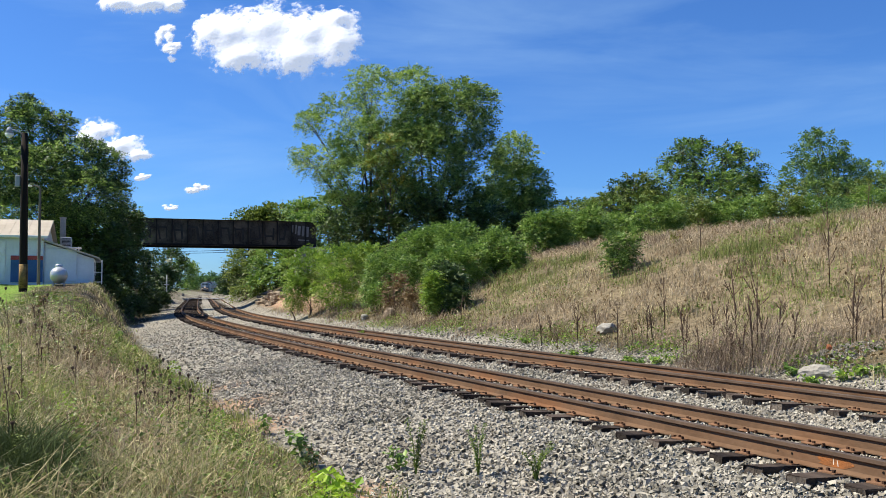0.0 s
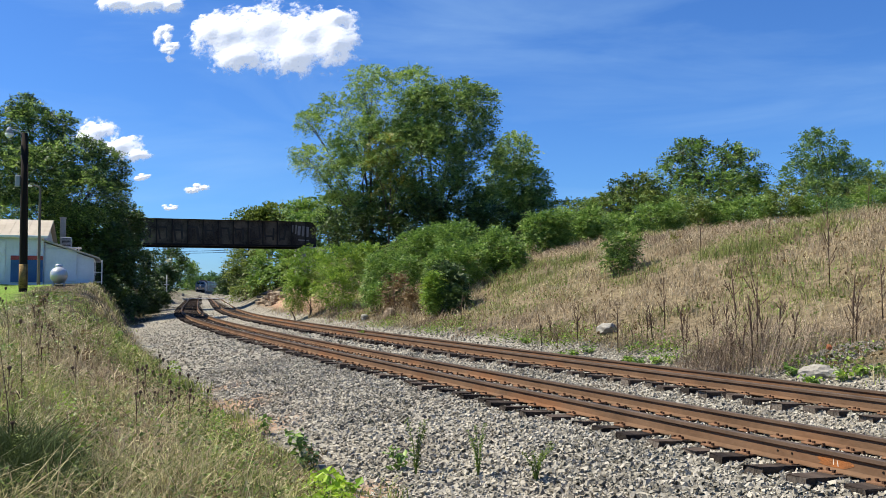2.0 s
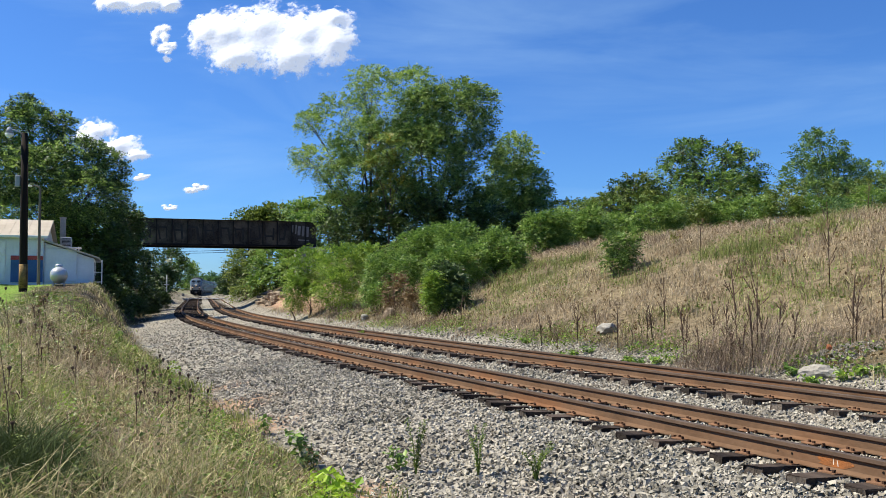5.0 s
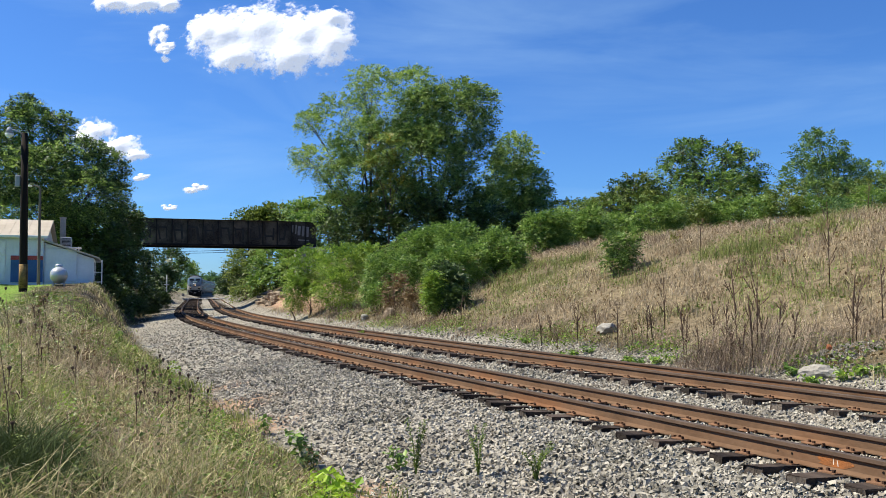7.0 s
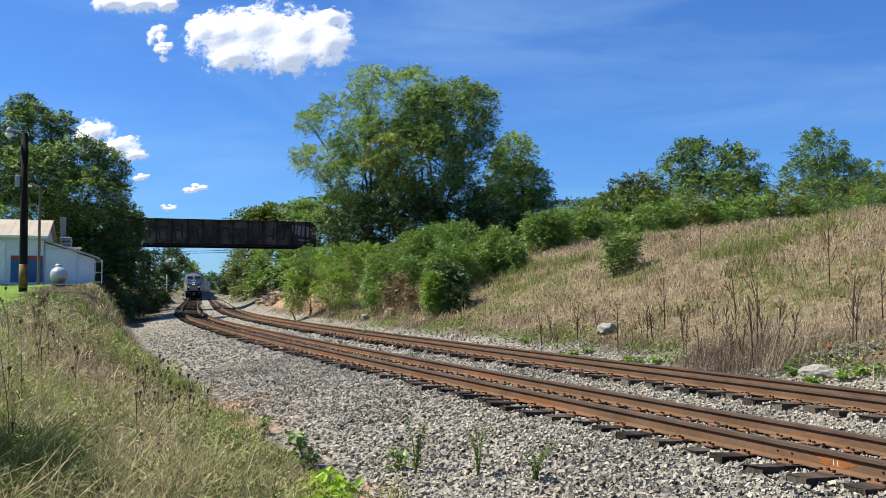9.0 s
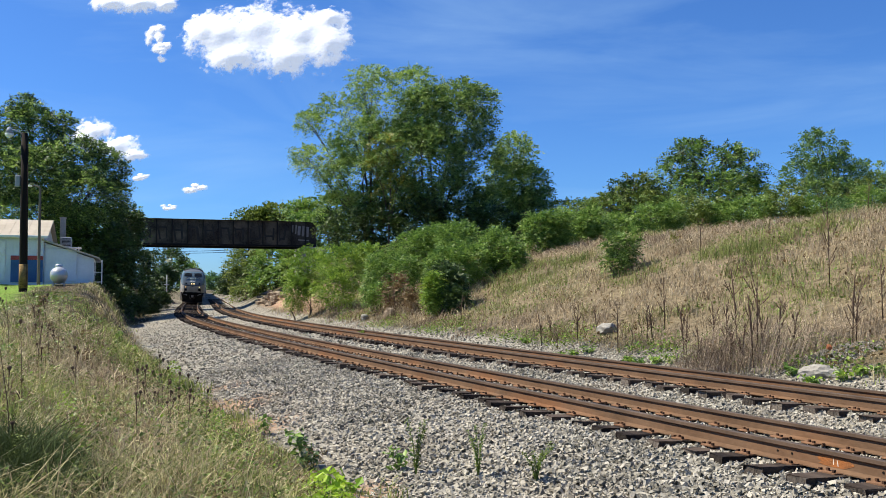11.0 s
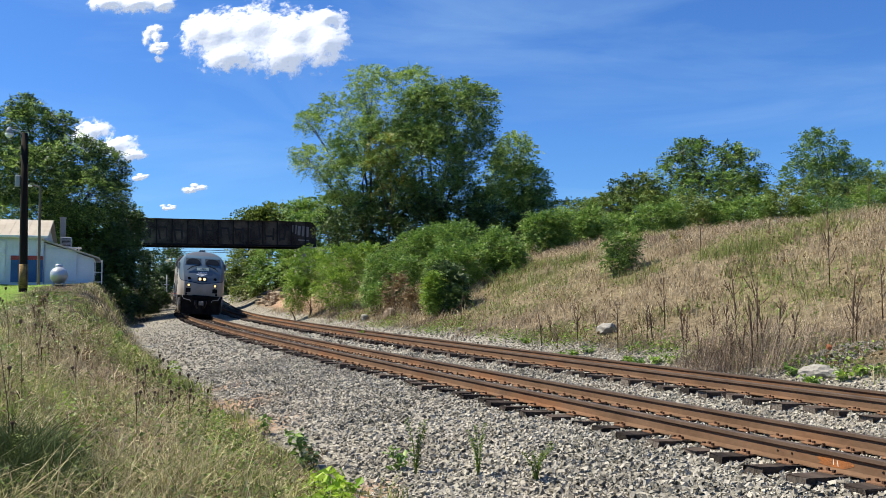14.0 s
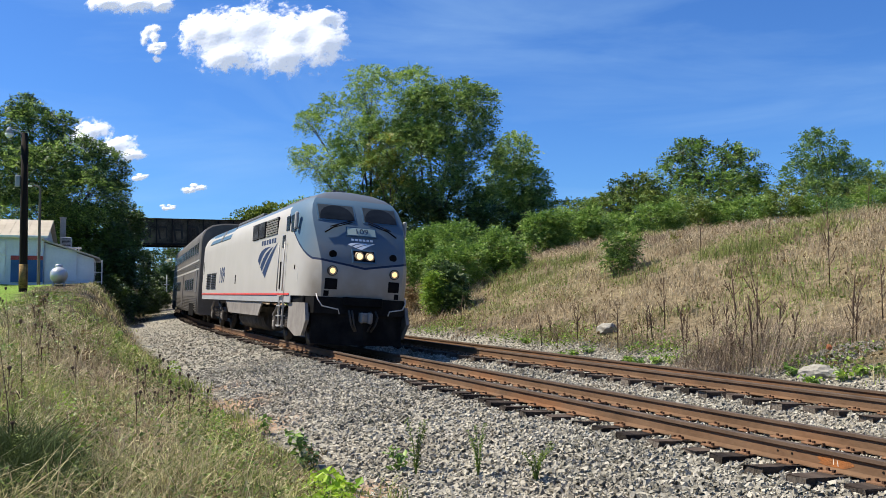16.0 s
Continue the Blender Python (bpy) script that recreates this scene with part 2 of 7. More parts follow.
def ripple(x, y, f, seed):
    r = np.random.RandomState(seed)
    v = np.zeros_like(x)
    for k in range(5):
        a, ph, q = r.uniform(0, 6.28), r.uniform(0, 6.28), f * r.uniform(0.6, 1.8)
        v += np.sin((x * np.cos(a) + y * np.sin(a)) * q + ph)
    return v / 5


def ground_height(x, y):
    """The height of the ground, and s and d of the points."""
    x, y = np.asarray(x, float), np.asarray(y, float)
    s, d = nearest_line(x, y)
    zt = np.interp(s, S_LINE, _lz)
    e = np.interp(s, S_LINE, CANT)
    # ballast bed
    tilt1 = e * (0.755 - np.clip(d, -1.9, 1.2)) / 1.51
    tilt2 = e * (0.755 - np.clip(d - TRACK_GAP, -1.2, 1.4)) / 1.51
    bed = np.where(d < 1.2, tilt1, np.where(d > TRACK_GAP - 1.2, tilt2, tilt1 + (tilt2 - tilt1) * (d - 1.2) / (TRACK_GAP - 2.4))) - 0.232
    bed = bed - 0.05 * smooth(d, 1.0, 1.45) * (1 - smooth(d, TRACK_GAP - 1.3, TRACK_GAP - 0.95))
    left = np.interp(-d, [0.95, 1.35, 2.2, 4.3, 5.2], [0.0, -0.045, -0.14, -0.42, -0.46])
    # the grassy bank on the camera's side
    rise = np.interp(s, [-30, -6, 4, 14, 24, 34, 45, 60, 760], [-0.1, 0.02, 0.28, 0.84, 1.38, 1.92, 2.22, 2.45, 2.5])
    bank = (rise + 0.35) * smooth((-d - 4.2) / np.interp(s, [10, 32], [4.0, 2.3]), 0.0, 1.0) + 0.25 * smooth(-d, 8.0, 22.0) * smooth(s, 5, 40)
    # the hill beyond the tracks
    hill = np.interp(d - TRACK_GAP, [1.2, 2.2, 3.3, 5.3, 7.3, 10.3, 14.3, 18.3, 26.3, 60, 200], [0, 0.32, 0.62, 1.2, 1.95, 3.05, 4.2, 4.85, 5.3, 6.2, 7.0])
    grow = 1.0 + 0.55 * smooth(s, 48, 82) - 0.9 * smooth(s, 98, 130)
    z = zt + bed + np.where(d < 0, left + bank, hill * grow)
    rough_amount = smooth(-d, 4.5, 7.0) + smooth(d, 7.5, 11.0)
    z = z + rough_amount * (0.10 * ripple(x, y, 0.9, 3) + 0.05 * ripple(x, y, 2.7, 4))
    return z, s, d


def ground_at(x, y):
    return float(ground_height(np.array([x]), np.array([y]))[0][0])


# ---------------------------------------------------------------- ground
def ground_material():
    m = bpy.data.materials.new("ground_of_gravel_and_grass")
    m.use_nodes = True
    n, l = m.node_tree.nodes, m.node_tree.links
    p = n["Principled BSDF"]
    p.inputs["Roughness"].default_value = 0.95
    p.inputs["Specular IOR Level"].default_value = 0.15
    tc = n.new("ShaderNodeTexCoord")

    def noise_tex(sc, detail=3):
        t = n.new("ShaderNodeTexNoise")
        t.inputs["Scale"].default_value, t.inputs["Detail"].default_value = sc, detail
        l.new(tc.outputs["Object"], t.inputs["Vector"])
        return t.outputs["Fac"]

    def ramp(fac, stops):
        r = n.new("ShaderNodeValToRGB")
        while len(r.color_ramp.elements) < len(stops):
            r.color_ramp.elements.new(0.5)
        for el, (pos, c) in zip(r.color_ramp.elements, stops):
            el.position, el.color = pos, rgb(c)
        l.new(fac, r.inputs["Fac"])
        return r.outputs["Color"]

    def mix(fac, a, b):
        q = n.new("ShaderNodeMix")
        q.data_type = "RGBA"
        l.new(fac, q.inputs[0]), l.new(a, q.inputs[6]), l.new(b, q.inputs[7])
        return q.outputs[2]

    def zone(name):
        a = n.new("ShaderNodeAttribute")
        a.attribute_name = name
        return a.outputs["Fac"]

    vor = n.new("ShaderNodeTexVoronoi")
    vor.inputs["Scale"].default_value = 17.0
    l.new(tc.outputs["Object"], vor.inputs["Vector"])
    gravel = mix(noise_tex(0.5), ramp(vor.outputs["Color"], [(0.1, (0.13, 0.123, 0.10)), (0.6, (0.29, 0.272, 0.225)), (0.95, (0.42, 0.395, 0.33))]),
                 ramp(vor.outputs["Color"], [(0.1, (0.12, 0.11, 0.088)), (0.9, (0.35, 0.32, 0.26))]))
    soil = ramp(noise_tex(3.0, 5), [(0.3, (0.035, 0.03, 0.016)), (0.55, (0.085, 0.07, 0.036)), (0.75, (0.055, 0.065, 0.022))])
    straw = ramp(noise_tex(5.0, 6), [(0.25, (0.07, 0.055, 0.03)), (0.5, (0.17, 0.135, 0.08)), (0.8, (0.30, 0.24, 0.15))])
    lawn = ramp(noise_tex(6.0, 5), [(0.3, (0.10, 0.19, 0.025)), (0.7, (0.21, 0.31, 0.05))])
    earth = ramp(noise_tex(2.0, 5), [(0.3, (0.25, 0.15, 0.09)), (0.7, (0.44, 0.30, 0.20))])
    c = mix(zone("straw"), soil, straw)
    c = mix(zone("lawn"), c, lawn)
    c = mix(zone("gravel"), c, gravel)
    c = mix(zone("earth"), c, earth)
    l.new(c, p.inputs["Base Color"])
    b1 = n.new("ShaderNodeBump")
    b1.inputs["Strength"].default_value, b1.inputs["Distance"].default_value = 0.9, 0.05
    l.new(vor.outputs["Distance"], b1.inputs["Height"])
    l.new(b1.outputs["Normal"], p.inputs["Normal"])
    return m


def axis_lines(lo, a, b, hi, step):
    """Grid lines, close together from a to b and ever wider outside."""
    mid = list(np.arange(a, b, step))
    up, q, w = [], b, step
    while q < hi:
        up.append(q)
        w *= 1.16
        q += w
    dn, q, w = [], a - step, step
    while q > lo:
        dn.append(q)
        w *= 1.16
        q -= w
    return np.array(dn[::-1] + mid + up + [hi])


def build_ground():
    gx, gy = axis_lines(-2600, -34, 26, 2600, 0.34), axis_lines(-300, 0, 66, 4400, 0.34)
    X, Y = np.meshgrid(gx, gy)
    x, y = X.ravel(), Y.ravel()
    z, s, d = ground_height(x, y)
    nx, ny = len(gx), len(gy)
    i = np.arange(ny - 1)[:, None] * nx + np.arange(nx - 1)[None, :]
    faces = np.stack([i, i + 1, i + nx + 1, i + nx], -1).reshape(-1, 4)
    me = quads_mesh("ground", np.stack([x, y, z], 1), faces, ground_material(), True)
    wob = 0.35 * ripple(x, y, 1.3, 7) + 0.2 * ripple(x, y, 4.0, 8)
    # from 48 m on, dark soil replaces the left gravel to paint tree shade
    gravel = smooth(d + wob - 1.7 * smooth(s, 48, 62), -4.7, -4.2) * (1 - smooth(d + wob * 1.5, TRACK_GAP + 2.1, TRACK_GAP + 2.9))
    straw = smooth(d, 6.3, 7.5) * smooth(ripple(x, y, 0.33, 11) + 0.6, -0.15, 0.2) * (1 - smooth(s, 52, 62))
    lawn = smooth(-d + wob, 8.2, 9.0) * smooth(s, 16, 22) * (1 - smooth(np.abs(x + 30), 40, 60))
    earth = smooth(d, TRACK_GAP + 2.4, TRACK_GAP + 3.2) * (1 - smooth(d, TRACK_GAP + 6, TRACK_GAP + 8)) * smooth(s, 46, 54) * (1 - smooth(s, 75, 85))
    for ex, ey, er in ((*(-2.88, 13.4), 0.75), (*(-3.78, 15.8), 0.8), (*(-0.84, 8.7), 0.5), (*(-4.74, 18.5), 0.6)):
        earth = np.maximum(earth, 0.85 * (1 - smooth(np.hypot(x - ex, (y - ey) * 0.6) + wob * 0.3, er * 0.4, er)))
    for name, v in (("gravel", gravel), ("straw", straw), ("lawn", lawn), ("earth", earth)):
        a = me.attributes.new(name, "FLOAT", "POINT")
        a.data.foreach_set("value", v.astype(np.float32))
    tagged(mesh_object("ground", me), "gravel railway bed between grassy banks", "ground", kind="structure")


build_ground()


# ---------------------------------------------------------------- the two railway tracks
RAIL_PROFILE = [(-0.076, -0.186), (0.076, -0.186), (0.076, -0.175), (0.014, -0.158), (0.010, -0.150), (0.010, -0.055), (0.036, -0.042), (0.038, -0.008), (0.028, 0.0),
                (-0.028, 0.0), (-0.038, -0.008), (-0.036, -0.042), (-0.010, -0.055), (-0.010, -0.150), (-0.014, -0.158), (-0.076, -0.175)]


def rail_mesh(off, side, lo, hi):
    st = np.concatenate([np.arange(lo, 60, 1.0), np.arange(60, hi, 4.0)])
    k = len(RAIL_PROFILE)
    verts = []
    for s in st:
        m = track_frame(s, off)
        verts += [m @ Vector((side * 0.755 + u, 0, w)) for u, w in RAIL_PROFILE]
    i = np.arange(len(st) - 1)[:, None] * k
    j = np.arange(k)[None, :]
    faces = np.stack([i + j, i + (j + 1) % k, i + k + (j + 1) % k, i + k + j], -1).reshape(-1, 4)
    me = quads_mesh("rail", np.array([tuple(v) for v in verts]), faces[:, ::-1], M_RUST)
    me.materials.append(M_RAILTOP)
    me.materials.append(M_RAILSIDE)
    idx = np.zeros(len(me.polygons), dtype=np.int32)
    idx[np.isin(np.arange(len(faces)) % k, (7, 8, 9))] = 1
    idx[np.isin(np.arange(len(faces)) % k, (6, 10))] = 2
    me.polygons.foreach_set("material_index", idx)
    return me


def tie_mesh(seed):
    r = random.Random(seed)
    bm = bmesh.new()
    box(bm, (0, 0, 0), (2.6, 0.235, 0.18), 0.012)
    for v in bm.verts:
        v.co += Vector((r.uniform(-0.03, 0.03), r.uniform(-0.014, 0.014), r.uniform(-0.014, 0.006)))
    for f in bm.faces:
        f.material_index = 1 if abs(f.normal.x) > 0.8 else 0
    me = bpy.data.meshes.new("tie")
    bm.to_mesh(me)
    bm.free()
    me.materials.append(M_TIE)
    me.materials.append(M_TIEEND)
    return me


def plate_mesh():
    """A tie plate with its spikes and rail anchors."""
    bm = bmesh.new()
    box(bm, (0, 0, 0), (0.36, 0.19, 0.02), 0.004)
    for dx, dy in ((-0.095, 0.05), (0.095, -0.05), (-0.15, -0.06), (0.15, 0.06)):
        box(bm, (dx, dy, 0.022), (0.028, 0.024, 0.028), mi=1)
    for dx in (-0.088, 0.088):
        box(bm, (dx, 0.14, 0.004), (0.035, 0.02, 0.036), mi=1)
    me = bpy.data.meshes.new("tie_plate")
    bm.to_mesh(me)
    bm.free()
    me.materials.append(M_PLATE)
    me.materials.append(M_SPIKE)
    return me


def add_weld(track, s, off, side):
    """A rail weld: fresh rust on the web, four empty bolt holes and chalk ticks."""
    bm = bmesh.new()
    r = random.Random(5)
    edge = [(math.cos(a) * 0.2 * r.uniform(0.6, 1.15), max(-0.045, min(0.045, math.sin(a) * 0.07 * r.uniform(0.6, 1.2)))) for a in [k * math.pi / 11 for k in range(22)]]
    prism(bm, edge, lambda u, v, w: (w, u, v), -0.0125, -0.009)
    weld = part("weld", bm, M_WELD, track, "fresh orange rust round a rail weld")
    weld.matrix_basis = track_frame(s, off) @ pose(side * 0.755, 0, -0.105)
    for k, y in enumerate((-0.03, 0.015)):
        bm = bmesh.new()
        box(bm, (-0.014, y, -0.004 + 0.008 * k), (0.003, 0.009, 0.055), 0, Matrix.Rotation(0.2 * (k - 1), 3, "X"))
        part("chalk_mark", bm, M_CHALK, weld)
    for y in (-0.68, -0.5, 0.5, 0.68):
        bm = bmesh.new()
        tube(bm, [(-0.0135, y, 0), (-0.009, y, 0)], 0.012, 10)
        part("bolt_hole", bm, M_BLACKHOLE, weld)


M_BLACKHOLE = material("shadowed_hole", (0.006, 0.005, 0.004), (0.012, 0.01, 0.008), 5, 0.9)


def build_track(off, label, welds):
    track = thing("railway_track", label, "track", group="railway tracks")
    for side in (-1, 1):
        mesh_object("rail", rail_mesh(off, side, -20.0, 480.0), track)
    ties = [tie_mesh(k + int(off * 10)) for k in range(6)]
    plate = plate_mesh()
    r = random.Random(int(off * 100) + 5)
    s, count, rest = -9.0, 0, []
    while s < 420:
        m = track_frame(s, off) @ pose(r.uniform(-0.1, 0.1), 0, -0.278 - r.uniform(0, 0.012), 0, r.uniform(-0.5, 0.5), r.uniform(-2.6, 2.6))
        if count < 290:
            t = mesh_object("tie", ties[count % 6], track)
            t.matrix_basis = m
            if count < 100:
                for side in (-1, 1):
                    q = mesh_object("tie_plate", plate, track)
                    q.matrix_basis = track_frame(s, off) @ pose(side * 0.755, r.uniform(-0.02, 0.02), -0.186, 0, 0, 180 if side > 0 else 0)
        else:
            rest.append(m)
        count += 1
        s += r.uniform(0.47, 0.55)
    bm = bmesh.new()
    for m in rest:
        g = bmesh.ops.create_cube(bm, size=1.0, matrix=m @ Matrix.Diagonal((2.6, 0.235, 0.18, 1)))
    tagged(part("far_ties", bm, M_TIE, track), kind="stuff")
    for s, side in welds:
        add_weld(track, s, off, side)
    return track


build_track(0.0, "rusty steel rails on weathered wooden ties in gravel", [(0.75, -1)])
build_track(TRACK_GAP, "second rusty railway track beside the grassy hill", [])


# ---------------------------------------------------------------- loose ballast stones
def stones_mesh(name, x, y, z, size, seed):
    r = np.random.RandomState(seed)
    n = len(x)
    corner = np.array([[x, y, z] for z in (-1, 1) for y in (-1, 1) for x in (-1, 1)], float)
    v = corner[None] * r.uniform(0.6, 1.05, (n, 8, 1)) + r.uniform(-0.30, 0.30, (n, 8, 3))
    v *= (size[:, None] * np.stack([r.uniform(0.8, 1.3, n), r.uniform(0.6, 1.0, n), r.uniform(0.42, 0.8, n)], 1))[:, None, :] * 0.52
    q = r.normal(size=(n, 4))
    q[:, 1:3] *= 0.55
    q /= np.linalg.norm(q, axis=1)[:, None]
    w, a, b, c = q.T
    R = np.stack([1 - 2 * (b * b + c * c), 2 * (a * b - c * w), 2 * (a * c + b * w), 2 * (a * b + c * w), 1 - 2 * (a * a + c * c), 2 * (b * c - a * w),
                  2 * (a * c - b * w), 2 * (b * c + a * w), 1 - 2 * (a * a + b * b)], 1).reshape(n, 3, 3)
    v = np.einsum("nij,nkj->nki", R, v)
    v += np.stack([x, y, z + size * r.uniform(0.0, 0.28, n)], 1)[:, None, :]
    f = np.array([[4, 5, 7, 6], [0, 1, 5, 4], [2, 6, 7, 3], [0, 4, 6, 2], [1, 3, 7, 5]])
    faces = (np.arange(n)[:, None, None] * 8 + f[None]).reshape(-1, 4)
    return quads_mesh(name, v.reshape(-1, 3), faces, M_STONE)


def build_ballast():
    r = np.random.RandomState(21)
    xs, ys, zs = [], [], []
    for lo, hi, density, small, big in ((-5.5, 5.0, 530, 0.025, 0.062), (5.0, 18.0, 270, 0.032, 0.060), (18.0, 46.0, 50, 0.05, 0.08), (46.0, 100.0, 8, 0.07, 0.10)):
        n = int((hi - lo) * 12.2 * density)
        s, d = r.uniform(lo, hi, n), r.uniform(-5.0, TRACK_GAP + 3.4, n)
        h, ax, ay = np.interp(s, S_LINE, _head), np.interp(s, S_LINE, _lx), np.interp(s, S_LINE, _ly)
        x, y = ax + d * np.cos(h), ay - d * np.sin(h)
        keep = (r.uniform(size=n) < np.clip((d + 4.7) / 0.8, 0, 1)) & (r.uniform(size=n) < np.clip((TRACK_GAP + 2.9 - d) / 1.0, 0, 1))
        keep &= (np.abs(x / np.maximum(y, 0.5)) < 0.57) & (y > 4.2)
        # none on the ties themselves
        x, y, d, s = x[keep], y[keep], d[keep], s[keep]
        z = ground_height(x, y)[0] - 0.03 * smooth(s, 20, 50)
        xs.append(x), ys.append(y), zs.append(np.stack([z, r.uniform(size=len(x)) ** 1.8 * (big - small) + small], 1))
    x, y, zz = np.concatenate(xs), np.concatenate(ys), np.concatenate(zs)
    me = stones_mesh("ballast_gravel", x, y, zz[:, 0], zz[:, 1], 5)
    tagged(mesh_object("ballast_gravel", me), "loose grey crushed stone ballast", "gravel", kind="stuff")


build_ballast()


# ---------------------------------------------------------------- the girder bridge over the line
def build_bridge():
    a, b = Vector((-32.86, 86, 6.6)), Vector((-13.98, 93, 6.66))
    axis = (b - a)
    axis.z = 0
    span = axis.length
    ang = math.degrees(math.atan2(axis.y, axis.x))
    bridge = thing("girder_bridge", "black steel plate girder bridge with faded graffiti", "bridge", pose(a.x, a.y, a.z, 0, 0, ang))
    depth = 2.72
    for k, y0 in enumerate((0.0, 4.6)):
        bm = bmesh.new()
        r0 = 0.9
        arc = [(span - r0 + r0 * math.sin(t), depth - r0 + r0 * math.cos(t)) for t in [i * math.pi / 16 for i in range(9)]]
        prism(bm, [(-1.5, 0), (span, 0)] + arc[::-1] + [(-1.5, depth)], lambda u, v, w: (u, w, v), y0 - 0.012, y0 + 0.012)
        girder = part("girder", bm, M_WEB if k == 0 else M_GIRDER, bridge)
        bm = bmesh.new()
        box(bm, (span / 2 - 0.75, y0, 0.0), (span + 1.5, 0.42, 0.05), 0.005)
        for u in (-0.12, 0.12):
            box(bm, (span / 2 - 0.75, y0 + u * 0.5, 0.1), (span + 1.5, 0.02, 0.15))
        part("bottom_flange", bm, M_GIRDER, girder)
        bm = bmesh.new()
        box(bm, (span / 2 - 0.75 - r0 / 2, y0, depth), (span + 1.5 - r0, 0.42, 0.05), 0.005)
        for (u0, v0), (u1, v1) in zip(arc, arc[1:]):
            box(bm, ((u0 + u1) / 2, y0, (v0 + v1) / 2), (math.hypot(u1 - u0, v1 - v0) + 0.03, 0.42, 0.05), 0, Matrix.Rotation(math.atan2(v0 - v1, u1 - u0), 3, "Y"))
        part("top_flange", bm, M_GIRDER, girder)
        bm = bmesh.new()
        box(bm, (0, 0, 0), (0.10, 0.17, depth - 0.1), 0.006)
        me = bpy.data.meshes.new("stiffener")
        bm.to_mesh(me)
        bm.free()
        me.materials.append(M_GIRDER)
        x = 0.4
        while x < span - 0.8:
            q = mesh_object("stiffener", me, girder)
            q.matrix_basis = pose(x, y0 - 0.1 if k == 0 else y0 + 0.1, depth / 2)
            x += 1.55
        if k == 0:
            rg = random.Random(8)
            x = 2.2
            n = 0
            # worn sprayed strokes, too faded to read
            while x < span - 3.4:
                bm = bmesh.new()
                w = rg.uniform(0.55, 1.0)
                for dx in (0.0, w):
                    box(bm, (x + dx, y0 - 0.016, depth * 0.5 + rg.uniform(-0.15, 0.15)), (rg.uniform(0.14, 0.26), 0.006, rg.uniform(1.0, 1.7)), 0, Matrix.Rotation(rg.uniform(-0.2, 0.2), 3, "Y"))
                box(bm, (x + w / 2, y0 - 0.0165, depth * 0.5 + rg.uniform(-0.6, 0.6)), (w, 0.006, 0.2), 0)
                part("graffiti", bm, M_GRAFFITI, girder, "faded grey sprayed strokes")
                x += 1.55
            for cx, cz, wd, ht in ((span - 2.55, 1.95, 0.12, 0.8), (span - 2.2, 1.9, 0.14, 1.0), (span - 1.85, 1.75, 0.3, 1.0), (span - 1.4, 1.7, 0.24, 1.1), (span - 0.95, 1.65, 0.32, 1.1), (span - 1.35, 0.72, 1.2, 0.12)):
                bm = bmesh.new()
                box(bm, (cx, y0 - 0.0165, cz), (wd, 0.006, ht), 0, Matrix.Rotation(0.06, 3, "Y"))
                part("graffiti", bm, M_GRAFFITI2, girder, "pale sprayed bar")
    bm = bmesh.new()
    x = 0.5
    while x < span:
        box(bm, (x, 2.3, 0.55), (0.2, 4.5, 0.7))
        x += 2.0
    box(bm, (span / 2 - 0.7, 2.3, 1.0), (span + 1.4, 4.5, 0.2))
    part("deck", bm, M_GIRDER, bridge)
    for x0, sz in ((-1.6, 2.4), (span - 0.2, 2.4)):
        bm = bmesh.new()
        p = bridge.matrix_basis @ Vector((x0, 2.3, 0))
        g = ground_at(p.x, p.y) - 1.5 - a.z
        box(bm, (x0, 2.3, (g - 0.03) / 2), (sz, 6.0, -g - 0.03), 0.05)
        part("abutment", bm, M_CONCRETE, bridge, "stained concrete abutment")


build_bridge()


def build_crossing():
    bm = bmesh.new()
    box(bm, (3.5, 0, -0.06), (15.0, 5.0, 0.10), 0.02)
    ob = part("road", bm, material("pale_worn_asphalt", (0.26, 0.25, 0.24), (0.36, 0.35, 0.33), 0.8, 0.9), None)
    ob.matrix_basis = track_frame(152.0)
    tagged(ob, "pale worn asphalt road across the tracks", "road", kind="structure")


build_crossing()


# ---------------------------------------------------------------- trees and shrubs
def leaves_mesh(name, pts, out, size, mat, seed, wide=1.0):
    """Diamond leaves at the points, turned at random and rather upwards and outwards."""
    r = np.random.RandomState(seed)
    n = len(pts)
    nrm = r.normal(size=(n, 3)) * 0.75 + out * 0.6 + np.array([0, 0, 0.85])
    nrm /= np.linalg.norm(nrm, axis=1)[:, None]
    t = np.cross(nrm, r.normal(size=(n, 3)))
    t /= np.linalg.norm(t, axis=1)[:, None]
    b = np.cross(nrm, t)
    L = (size * r.uniform(0.6, 1.3, n))[:, None]
    W = L * wide * r.uniform(0.22, 0.36, n)[:, None]
    v = np.stack([pts - t * L * 0.5, pts + b * W + nrm * W * 0.25, pts + t * L * 0.5, pts - b * W + nrm * W * 0.25], 1)
    return quads_mesh(name, v.reshape(-1, 3), np.arange(n * 4).reshape(n, 4), mat)


def lumps(p, f, seed):
    """A smooth uneven field through space, about -1 to 1."""
    r = np.random.RandomState(seed)
    v = np.zeros(len(p))
    for k in range(6):
        w = r.normal(size=3)
        w *= f * r.uniform(0.6, 1.7) / np.linalg.norm(w)
        v += np.sin(p @ w + r.uniform(0, 6.28))
    return v / 3.0


